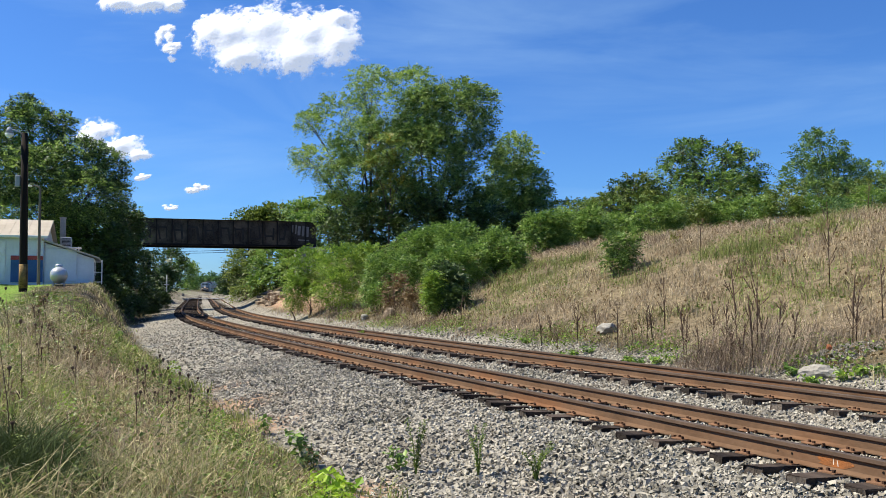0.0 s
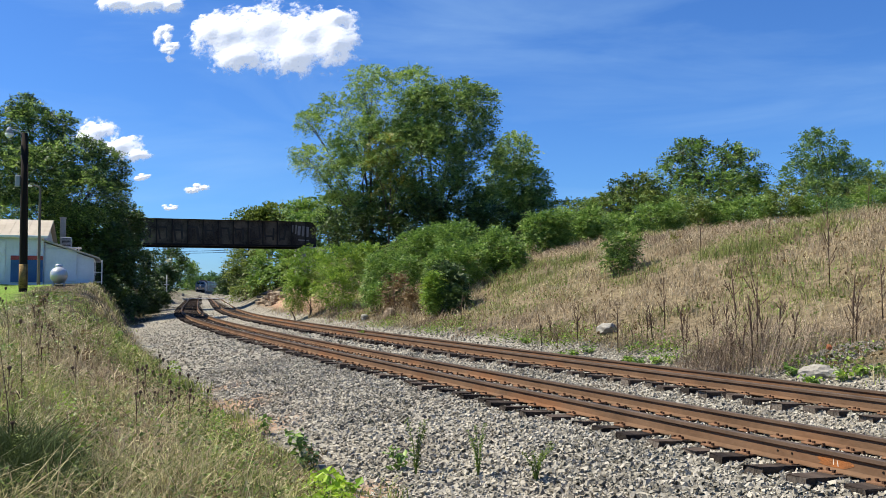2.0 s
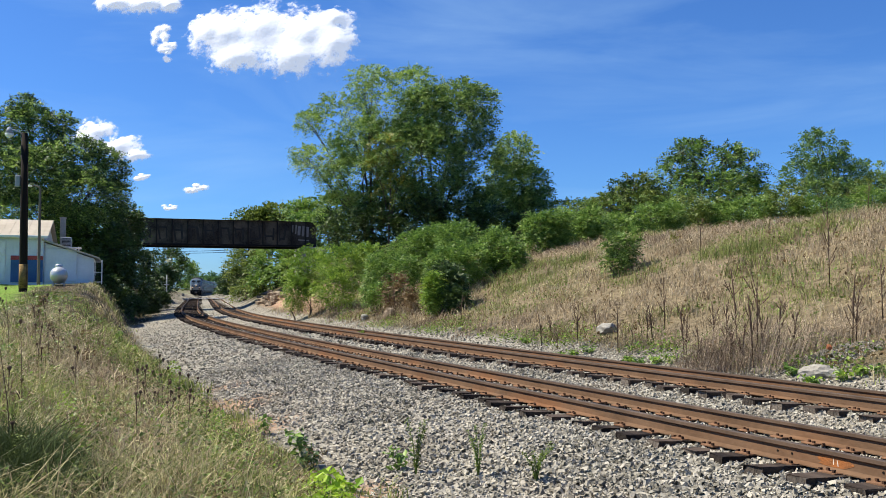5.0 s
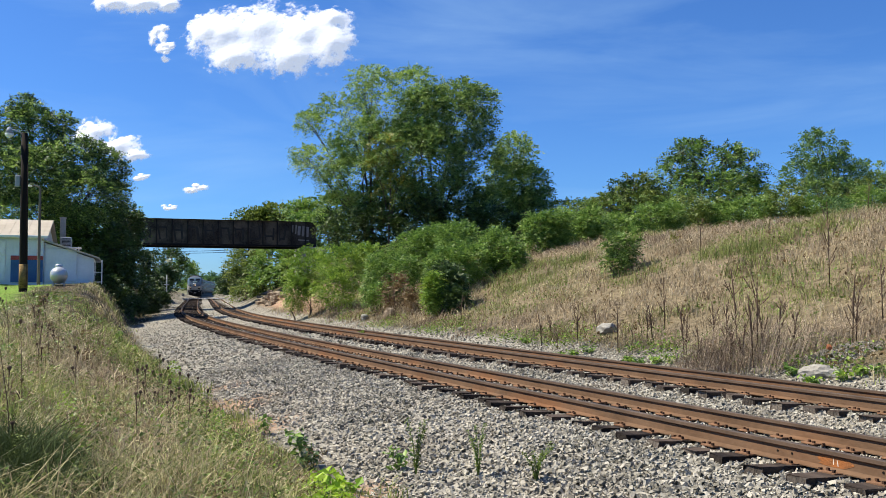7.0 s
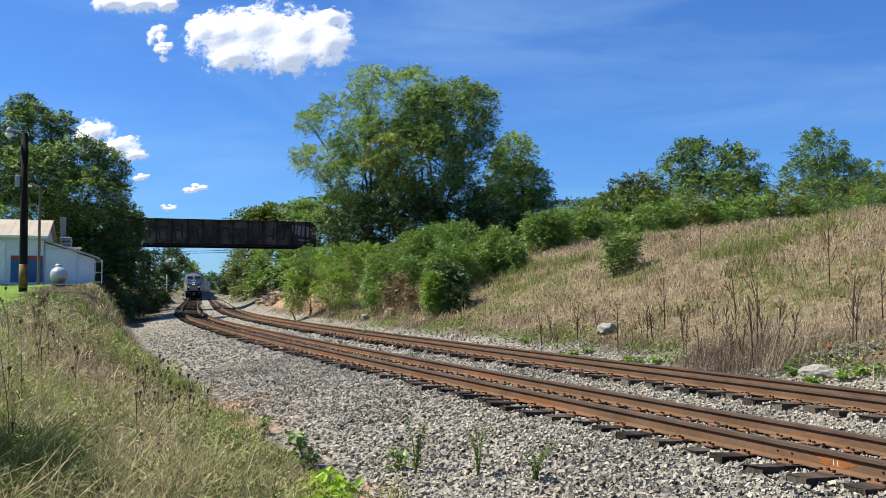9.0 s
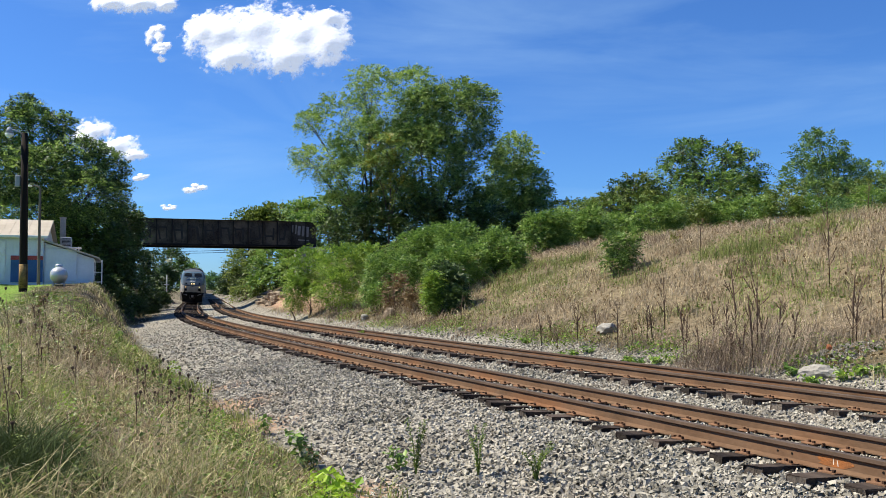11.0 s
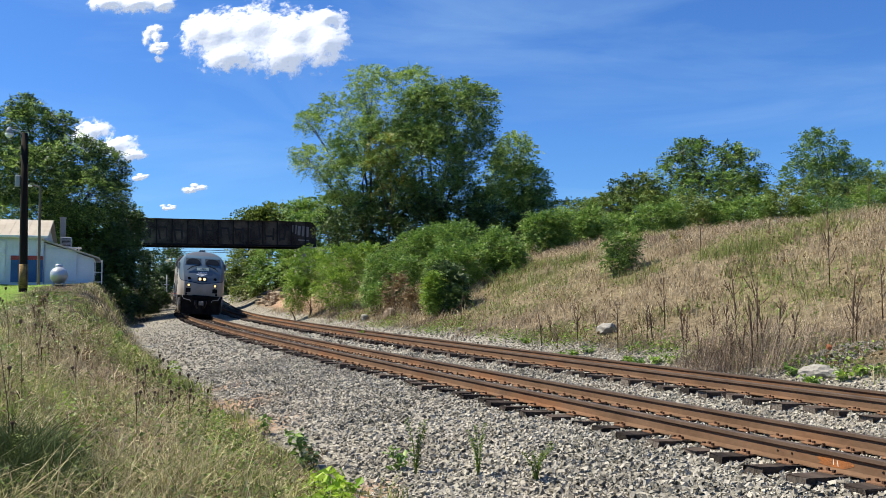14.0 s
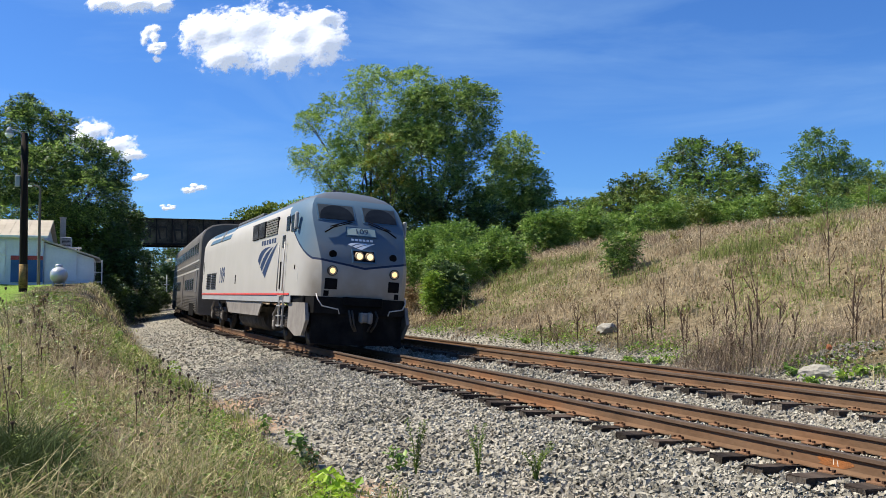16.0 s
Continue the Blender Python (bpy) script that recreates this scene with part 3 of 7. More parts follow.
def frond_mesh(name, clumps, count, size, mat, seed, shell=0.45, gaps=-0.35):
    """Leafy sprays that grow outward from the ellipsoids (x, y, z, radius, height radius) and droop, with gaps between them."""
    r = np.random.RandomState(seed)
    per = 12
    n = max(int(count / per * 1.08), 30)
    cs = np.array(clumps)
    area = cs[:, 3] * (cs[:, 3] + 2 * cs[:, 4])
    cs = cs[r.choice(len(clumps), n, p=area / area.sum())]
    u = r.normal(size=(n, 3))
    u /= np.linalg.norm(u, axis=1)[:, None]
    R = np.stack([cs[:, 3], cs[:, 3], cs[:, 4]], 1)
    rad = shell + (1.0 - shell) * r.uniform(size=n) ** 0.5 + np.abs(r.normal(size=n)) * 0.08
    c = cs[:, :3] + u * R * rad[:, None]
    scale = float(R.mean())
    keep = (lumps(c, 3.4 / max(scale, 0.5), seed + 1) + 0.5 * lumps(c, 8.0 / max(scale, 0.5), seed + 2) > gaps) & (c[:, 2] > 0.06)
    c, u = c[keep], u[keep]
    n = len(c)
    axis = u * 0.9 + r.normal(size=(n, 3)) * 0.5 + np.array([0, 0, 0.15])
    axis /= np.linalg.norm(axis, axis=1)[:, None]
    lat = np.cross(axis, r.normal(size=(n, 3)) * 0.35 + np.array([0, 0, 1.0]))
    lat /= np.linalg.norm(lat, axis=1)[:, None] + 1e-6
    length = size * r.uniform(2.6, 4.8, n)
    t = ((np.arange(per) + 0.5) / per)[None, :, None]
    side = np.where(np.arange(per) % 2, 1.0, -1.0)[None, :, None]
    stem = c[:, None] + axis[:, None] * length[:, None, None] * (t - 0.25)
    stem = stem - np.array([0, 0, 1.0]) * (length[:, None, None] * 0.4 * t * t)
    way = lat[:, None] * side * 0.9 + axis[:, None] * 0.6 + r.normal(size=(n, per, 3)) * 0.22
    way[:, :, 2] -= 0.25 * t[:, :, 0]
    way /= np.linalg.norm(way, axis=2)[:, :, None]
    nrm = np.cross(axis, lat)
    nrm *= -np.sign(nrm[:, 2:3] + 1e-6)
    nrm = -nrm[:, None] + r.normal(size=(n, per, 3)) * 0.45
    b = np.cross(nrm, way)
    b /= np.linalg.norm(b, axis=2)[:, :, None] + 1e-6
    L = size * r.uniform(0.65, 1.25, (n, per, 1)) * (1.15 - 0.5 * t)
    W = L * r.uniform(0.17, 0.27, (n, per, 1))
    v = np.stack([stem, stem + way * L * 0.5 + b * W, stem + way * L, stem + way * L * 0.5 - b * W], 2)
    return quads_mesh(name, v.reshape(-1, 3), np.arange(n * per * 4).reshape(-1, 4), mat)


def add_tree(name, label, category, clumps, mats, count, size, seed, trunk=0.2, stems=1, group="", base=None, shell=0.45, gaps=-0.35):
    c = np.array(clumps)
    bx, by = base if base else (float(c[:, 0].mean()), float(c[:, 1].mean()))
    bz = ground_at(bx, by) - 0.05
    tree = thing(name, label, category, pose(bx, by, bz), group)
    o = np.array([bx, by, bz])
    loc = [(*(np.array(q[:3]) - o), q[3], q[4]) for q in clumps]
    r = random.Random(seed)
    low = min(q[2] - q[4] for q in loc)
    mid = Vector((0, 0, max(low * 0.8, 0.3)))
    for k in range(stems):
        bm = bmesh.new()
        foot = Vector((r.uniform(-1, 1), r.uniform(-1, 1), 0)) * (0.25 * (stems - 1))
        top = mid + Vector((r.uniform(-0.5, 0.5), r.uniform(-0.5, 0.5), 0)) * trunk * 4 + foot * 1.5
        tube(bm, [foot - Vector((0, 0, 0.2)), foot + Vector((0, 0, trunk)), (foot + top) / 2 + Vector((r.uniform(-1, 1), r.uniform(-1, 1), 0)) * trunk, top], [trunk * 1.5, trunk * 1.1, trunk * 0.9, trunk * 0.75], 8)
        trunk_part = part("trunk", bm, M_BARK, tree, smooth=True)
        for q in loc[k::stems]:
            bm = bmesh.new()
            end = Vector(q[:3]) + Vector((0, 0, q[4] * 0.35))
            bend = top.lerp(end, 0.5) + Vector((r.uniform(-1, 1), r.uniform(-1, 1), r.uniform(-0.2, 0.8))) * q[3] * 0.2
            tube(bm, [top - (top - foot) * 0.15, bend, end], [trunk * 0.6, trunk * 0.35, trunk * 0.1], 6)
            for j in range(5):
                u = Vector((r.uniform(-1, 1), r.uniform(-1, 1), r.uniform(-0.3, 1))).normalized()
                tip = Vector(q[:3]) + Vector((u.x * q[3], u.y * q[3], u.z * q[4])) * 0.85
                st = bend.lerp(end, r.uniform(0.1, 0.8))
                tube(bm, [st, st.lerp(tip, 0.5) + Vector((0, 0, 0.1 * q[3])), tip], [trunk * 0.22, trunk * 0.13, trunk * 0.04], 5)
            part("limb", bm, M_BARK, tree, smooth=True)
    for k, (mt, share) in enumerate(mats):
        sub = loc if k == 0 or share >= 0.3 else loc[k::2] or loc
        mesh_object("crown", frond_mesh("crown", sub, int(count * share), size, mt, seed + 17 * k, shell, gaps), tree)
    return tree


# the tall trees beside the road on the far bank
add_tree("broadleaf_tree", "tall airy light green locust tree in summer leaf", "tree", [
    (-4.01, 73, 17.45, 4.4, 2.88), (-8.49, 73, 16.46, 3.02, 2.4), (-10.21, 72, 12.85, 2.5, 1.7), (-6.92, 72, 11.13, 3.4, 2.4), (-5.95, 72, 19.67, 2.02, 1.25), (-2.34, 73, 19.9, 1.95, 1.17),
    (-8.37, 72, 8.96, 2.16, 1.54), (-11.85, 74, 16.68, 1.09, 0.99), (-12.3, 73, 13.6, 0.9, 0.8), (-6.2, 71, 14.3, 2.6, 2.0)],
    [(L_BIG, 0.94), (L_MID, 0.2)], 66000, 0.22, 3, trunk=0.17, stems=3, base=(-6.0, 72), gaps=-0.30)
add_tree("broadleaf_tree", "tall dense deep green broadleaf tree", "tree", [
    (0.84, 73, 16.41, 3.65, 3.17), (-1.8, 71, 12.6, 3.9, 3.4), (3.02, 73, 12.19, 2.3, 3.5), (3.11, 74, 18.11, 1.7, 1.6), (0.79, 72, 8.91, 3.2, 2.2), (-4.2, 74, 9.5, 3.4, 2.2), (1.6, 73, 18.9, 1.6, 1.2), (-1.6, 72, 16.4, 2.4, 2.4)],
    [(L_DEEP, 0.85), (L_BIG, 0.2)], 60000, 0.28, 4, trunk=0.2, stems=2, base=(-0.6, 73.5), gaps=-1.0)
add_tree("broadleaf_tree", "yellowing small tree in front of the tall trees", "tree", [(-4.6, 68.5, 13.2, 1.5, 1.25), (-3.0, 68.5, 12.3, 1.2, 1.1), (-5.6, 68.5, 11.8, 1.0, 0.9), (-3.8, 68.8, 10.0, 1.6, 1.2)],
    [(L_YELLOW, 0.5), (L_BIG, 0.5)], 7000, 0.24, 8, trunk=0.09, stems=1, gaps=-0.5)
add_tree("broadleaf_tree", "feathery green tree beside the taller ones", "tree", [
    (6.75, 78, 14.22, 1.87, 2.08), (7.66, 78, 11.32, 2.2, 2.08), (5.48, 77, 9.13, 2.83, 2.31), (8.9, 78, 8.95, 1.8, 1.9), (6.17, 79, 11.45, 2.11, 3.16), (8.6, 77, 10.3, 1.2, 0.9)],
    [(L_DEEP, 0.45), (L_BIG, 0.6)], 27000, 0.30, 5, trunk=0.16, stems=2, base=(6.28, 78), gaps=-0.7)

# undergrowth coloured dark to carry the shade below the crowns
add_tree("undergrowth", "undergrowth beneath the tall trees with shade in its dark leaf colour", "bush", [(-8.1, 69, 6.9, 1.9, 1.5), (-5.3, 70, 7.1, 2.2, 1.9), (-2.0, 69, 7.2, 2.2, 2.0), (1.2, 70, 7.2, 2.1, 1.9), (4.1, 70, 6.9, 1.9, 1.6), (6.8, 70, 6.7, 1.6, 1.3)],
    [(L_DARK_SHADE, 1.0)], 20000, 0.34, 6, trunk=0.08, stems=4, gaps=-1.8)

# trees along the hill's crest
add_tree("broadleaf_tree", "rounded olive green tree on the hill", "tree", [
    (13.77, 62, 8.37, 1.99, 1.57), (12.51, 62, 7.41, 1.49, 1.45), (15.2, 62, 7.4, 1.49, 1.57), (14.2, 62, 9.49, 1.16, 0.74)], [(L_OLIVE, 0.7), (L_DARK_SHADE, 0.3)], 20000, 0.25, 7, trunk=0.16, stems=2)
add_tree("broadleaf_tree", "open-crowned tree with light green leaves on the hill", "tree", [
    (19.41, 64, 11.23, 2.65, 1.54), (22.19, 64, 10.57, 2.13, 1.62), (17.67, 64, 10.16, 1.71, 1.54), (19.7, 63, 8.96, 3.36, 1.68), (23.22, 64, 8.84, 1.54, 1.71), (19, 64, 12.45, 1.37, 0.6), (21.79, 64, 12.17, 1.2, 0.6)],
    [(L_MID, 0.65), (L_DARK_SHADE, 0.35)], 28000, 0.27, 9, trunk=0.18, stems=2)
add_tree("broadleaf_tree", "feathery blue green tree on the hill", "tree", [
    (31.12, 70, 12.8, 1.96, 1.59), (30.13, 70, 11.15, 1.87, 1.4), (32.71, 70, 11.13, 2.57, 1.59), (35.05, 70, 10.88, 1.96, 1.4), (31.72, 70, 9.25, 2.8, 1.49), (35.71, 70, 9.47, 1.87, 1.4), (31.3, 70, 14.22, 1.21, 0.65), (33.25, 70, 13.4, 0.84, 0.56)],
    [(L_BLUE, 0.7), (L_MID, 0.3)], 28000, 0.25, 11, trunk=0.18, stems=2)
for k, (cl, mt) in enumerate((
        ([(11.36, 75, 8.65, 1.9, 1.1), (13.12, 75, 8.9, 1.4, 0.9)], L_OLIVE), ([(5.72, 50, 5.4, 1.07, 0.8), (6.73, 50, 5.73, 0.8, 0.67)], L_MID), ([(8.22, 52, 5.61, 1.18, 0.76), (9.26, 52, 5.89, 0.83, 0.83)], L_MID),
        ([(11.06, 54, 5.83, 1.22, 0.65)], L_MID), ([(12.74, 52, 6.01, 1.18, 0.9), (13.97, 52, 6.28, 0.83, 0.76)], L_MID), ([(15.95, 54, 6.64, 1.22, 0.94)], L_OLIVE), ([(17.76, 54, 6.45, 1.3, 0.72)], L_MID),
        ([(19.75, 54, 6.73, 1.3, 0.86)], L_MID), ([(21.74, 54, 6.97, 1.22, 1.08)], L_OLIVE), ([(23.36, 54, 6.71, 1.15, 0.72)], L_MID), ([(25.17, 54, 6.63, 1.22, 0.72)], L_BLUE), ([(27.17, 54, 7.05, 1.22, 1.08)], L_MID), ([(29.16, 54, 7.11, 1.22, 1.15)], L_MID))):
    cl = cl + [(q[0], q[1], q[2] - q[4] * 1.2, q[3], q[4]) for q in cl]
    add_tree("bush", "leafy green bush along the crest of the hill", "bush", cl, [(mt, 1.0)], 2700 * len(cl), 0.2, 40 + k, trunk=0.05, stems=2, group="bushes on the hill crest", gaps=-0.7)

for k in range(12):
    tx = 9.5 + 2.15 * k
    tz = 6.35 + 0.075 * (tx - 10)
    add_tree("bush", "dark green thicket bush behind the hill crest", "bush", [(tx, 60, tz + 0.7, 1.5, 1.0 + 0.25 * (k % 3)), (tx + 0.7, 61, tz - 0.3, 1.5, 1.0)], [(L_DEEP, 0.6), (L_OLIVE, 0.4)],
             3000, 0.22, 900 + k, trunk=0.05, stems=2, group="thicket behind the crest", gaps=-1.2)

# the shrubs on the bank above the second track
for k, (cl, mt, lab) in enumerate((
        ([(-8.62, 54, 2.97, 1.3, 1.51), (-9.16, 53, 1.71, 0.85, 0.99)], L_LOCUST, "bright green locust shrub on the bank"),
        ([(-6.04, 52, 3.43, 1.67, 1.18), (-6.31, 50, 2.02, 1.33, 1.13), (-4.74, 53, 3.81, 1.2, 0.92)], L_LOCUST, "large bright green locust shrub on the bank"),
        ([(-3.2, 46, 2.59, 1.04, 1.23), (-3.5, 44, 1.52, 0.7, 0.59)], L_MID, "green shrub on the bank above the track"),
        ([(-1.57, 48, 3.91, 1.41, 1.15), (-0.45, 48, 4.54, 1.15, 0.9), (-1.93, 45, 2.71, 0.96, 0.84)], L_MID, "tall green sumac shrub on the bank"),
        ([(0.86, 46, 4.41, 1.1, 0.98), (0.3, 42, 2.91, 1.18, 0.95), (1.46, 43, 3.07, 0.98, 0.98)], L_MID, "tall green sumac shrub on the bank"),
        ([(2.82, 44, 3.84, 0.82, 1.12), (3.47, 43, 3.35, 0.75, 0.98)], L_MID, "green sumac shrub at the edge of the grass"),
        ([(0.14, 38, 2.02, 0.81, 0.76), (0.38, 37, 1.27, 0.59, 0.54)], L_DARK_SHADE, "dark green shrub low on the bank"),
        ([(-0.4, 37, 1.64, 0.35, 0.69)], L_LOCUST, "small yellow green shrub low on the bank"),
        ([(-2.36, 42, 1.66, 0.73, 0.84), (-1.32, 40, 1.25, 0.59, 0.53)], L_RED, "half-dead reddish brown shrub on the bank"))):
    add_tree("shrub", lab, "shrub", cl, [(mt, 1.0)], 7000 * len(cl) if mt is not L_RED else 2600, 0.15, 70 + k, trunk=0.04, stems=3, group="shrubs on the bank", shell=0.3, gaps=-0.8)
add_tree("bush", "lone dark green bush on the dry grass slope", "bush", [(7.01, 33, 3.25, 0.48, 0.62), (6.78, 33, 2.72, 0.48, 0.4), (7.37, 33, 3.56, 0.31, 0.4), (7.22, 33, 2.54, 0.44, 0.31), (6.53, 33, 3.47, 0.22, 0.35)], [(L_DEEP, 0.7), (L_MID, 0.4)], 6000, 0.14, 91, trunk=0.03, stems=3)

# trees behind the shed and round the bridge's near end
# lighter and darker leaf colours here paint the crown's sun and shade
add_tree("broadleaf_tree", "big green tree behind the shed, shade put in as darker leaves", "tree", [
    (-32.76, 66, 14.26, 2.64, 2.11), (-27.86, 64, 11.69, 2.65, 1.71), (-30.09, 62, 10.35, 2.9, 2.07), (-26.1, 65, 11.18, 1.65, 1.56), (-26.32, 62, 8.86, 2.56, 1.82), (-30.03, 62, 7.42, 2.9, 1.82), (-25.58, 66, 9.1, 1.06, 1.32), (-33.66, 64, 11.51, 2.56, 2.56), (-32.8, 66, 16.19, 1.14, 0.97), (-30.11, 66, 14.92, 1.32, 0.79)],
    [(L_BIG, 0.22), (L_DEEP, 0.40), (L_DARK_SHADE, 0.65)], 58000, 0.24, 13, trunk=0.2, stems=2, base=(-30.55, 66), gaps=-1.2)
# the shade at the bridge end is painted into this crown's leaf colour
add_tree("broadleaf_tree", "tree at the end of the bridge with shade in its dark leaf colour", "tree", [
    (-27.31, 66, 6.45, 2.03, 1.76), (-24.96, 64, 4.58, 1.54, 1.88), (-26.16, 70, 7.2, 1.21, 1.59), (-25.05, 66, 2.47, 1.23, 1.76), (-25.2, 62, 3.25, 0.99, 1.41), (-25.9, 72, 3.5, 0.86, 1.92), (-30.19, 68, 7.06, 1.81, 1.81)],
    [(L_DARK_SHADE, 1.0)], 26000, 0.34, 15, trunk=0.2, stems=2, base=(-26.32, 67), gaps=-1.6)
add_tree("broadleaf_tree", "green tree behind the end of the bridge", "tree", [(-36.52, 100, 10.4, 1.47, 0.93), (-38.05, 100, 9.6, 1.73, 1.47)], [(L_MID, 1.0)], 4000, 0.45, 16, trunk=0.2)

# beyond the bridge
for k, (cl, mt, sz) in enumerate((
        ([(-49.96, 150, 6.05, 2.4, 3.4), (-60.76, 190, 8.49, 2.79, 3.04), (-43.27, 125, 3.23, 1.67, 2.84), (-49.43, 150, 3.55, 2, 2.6)], L_DARK_SHADE, 0.5),
        ([(-82.71, 270, 8.32, 3.24, 4.68), (-91.42, 310, 7.23, 2.27, 4.14), (-75.56, 240, 3.9, 2.88, 2.88)], L_MID, 0.6),
        ([(-26.32, 112, 5.61, 2.09, 2.39), (-26.35, 110, 3.34, 1.47, 1.76), (-23.27, 106, 3.62, 1.98, 2.12)], L_OLIVE, 0.42),
        ([(-20.42, 104, 5.65, 2.5, 2.5), (-21.03, 102, 2.86, 2.04, 1.77), (-17.63, 100, 4.82, 2, 2.27)], L_MID, 0.48),
        ([(-29.7, 135, 13.38, 3.06, 1.44), (-26.09, 135, 14.09, 3.6, 1.44), (-31.95, 135, 12.76, 1.62, 1.26), (-28.33, 135, 11.39, 4.5, 2.7)], L_OLIVE, 0.6),
        ([(-17.94, 110, 12.13, 2.64, 1.32), (-14.36, 108, 11.92, 3.17, 2.02), (-15.57, 104, 9.1, 3.47, 2.22)], L_MID, 0.5),
        ([(-47.41, 190, 3.99, 1.52, 2.79), (-58.91, 230, 3.28, 1.84, 2.15)], L_DARK_SHADE, 0.8),
        ([(-207.35, 760, 9.25, 11.15, 8.11), (-194.68, 760, 8.17, 10.14, 7.6), (-220, 760, 7.29, 9.13, 7.1)], L_BLUE, 2.4))):
    add_tree("broadleaf_tree", "leafy green tree lining the railway beyond the bridge", "tree", cl, [(mt, 1.0)], 2700 * len(cl), sz * 1.2, 120 + k, trunk=0.22, stems=2, group="trees beyond the bridge")


# ---------------------------------------------------------------- grass
def blades_mesh(name, x, y, z, height, width, lean, mat, seed):
    r = np.random.RandomState(seed)
    n = len(x)
    a = r.uniform(0, 2 * math.pi, n)
    dx, dy = np.cos(a), np.sin(a)
    l1 = lean * r.uniform(0.2, 1.0, n) * height
    b = r.uniform(0, 2 * math.pi, n)
    lx, ly = np.cos(b) * l1, np.sin(b) * l1
    w = width
    base = np.stack([x, y, z - 0.03], 1)
    side = np.stack([dx * w, dy * w, np.zeros(n)], 1) * 0.5
    mid = base + np.stack([lx * 0.26, ly * 0.26, height * 0.62], 1)
    tip = base + np.stack([lx, ly, height * r.uniform(0.62, 1.0, n)], 1)
    v = np.stack([base - side, base + side, mid - side * 0.8, mid + side * 0.8, tip - side * 0.15, tip + side * 0.15], 1)
    f = np.array([[0, 1, 3, 2], [2, 3, 5, 4]])
    faces = (np.arange(n)[:, None, None] * 6 + f[None]).reshape(-1, 4)
    return quads_mesh(name, v.reshape(-1, 3), faces, mat)


def on_line(s, d):
    h, ax, ay = np.interp(s, S_LINE, _head), np.interp(s, S_LINE, _lx), np.interp(s, S_LINE, _ly)
    return ax + d * np.cos(h), ay - d * np.sin(h)


def build_bank_weeds():
    """Small broad leaves low among the grass."""
    r = np.random.RandomState(55)
    for k, (mt, n, cut) in enumerate(((L_BRIGHT, 3500, 0.5), (L_MID, 15000, 0.15), (L_OLIVE, 26000, -0.2))):
        y = 3.4 + 26 * r.uniform(size=n) ** 1.6
        x = r.uniform(-0.62, 0.05, n) * (y + 1.0)
        z, s, d = ground_height(x, y)
        patch = ripple(x, y, 1.1, 60 + k) + 0.5 * ripple(x, y, 3.1, 65 + k)
        keep = (d < -4.6) & (patch > cut) & (smooth(-d, 8.2, 9.0) * smooth(s, 16, 22) < 0.5)
        hgt = r.uniform(0.03, 0.42, n) * (1 - 0.5 * smooth(s, 12, 24)) * smooth(-d, 4.3, 6.0)
        p = np.stack([x, y, z + hgt], 1)[keep]
        me = leaves_mesh("bank_weeds", p, np.tile([0.0, 0.0, 0.5], (len(p), 1)), 0.022 + 0.0030 * p[:, 1], mt, 71 + k)
        tagged(mesh_object("bank_weeds", me), "low broad-leaved weeds among the bank grass", "weeds", kind="stuff")


build_bank_weeds()


def build_straw():
    """Broken stems and withered leaves that lie at all angles in the grass of the near bank."""
    r = np.random.RandomState(63)
    for k, (mt, n, lab) in enumerate(((M_MIXED, 15000, "broken pale straw caught in the bank grass"), (M_GREEN, 12000, "short green blades among the bank grass"), (M_DEAD, 6000, "withered brown stems in the bank grass"))):
        y = 4.2 + 20 * r.uniform(size=n) ** 1.7
        x = r.uniform(-0.6, 0.03, n) * y
        z, s, d = ground_height(x, y)
        patch = ripple(x, y, 0.9, 32) + 0.6 * ripple(x, y, 2.4, 33) + r.normal(size=n) * 0.3 + 0.35 * smooth(x / y, -0.34, -0.2)
        keep = (d < -4.6) & (smooth(-d, 8.2, 9.0) * smooth(s, 16, 22) < 0.5) & ((patch > 0.0) if k == 1 else (patch < 0.45)) & (np.hypot(x + 3.3, (y - 6.6) * 0.8) > 0.8)
        top = (0.12 + 0.42 * smooth(-d, 4.6, 6.5)) * (1 - 0.6 * smooth(s, 12, 26))
        p = np.stack([x, y, z + top * r.uniform(0.15, 1.0, n)], 1)[keep]
        me = leaves_mesh("bank_straw", p, r.normal(size=(len(p), 3)), 0.06 + 0.007 * p[:, 1], mt, 64 + k, 0.1)
        tagged(mesh_object("bank_straw", me), lab, "grass", kind="stuff")


build_straw()


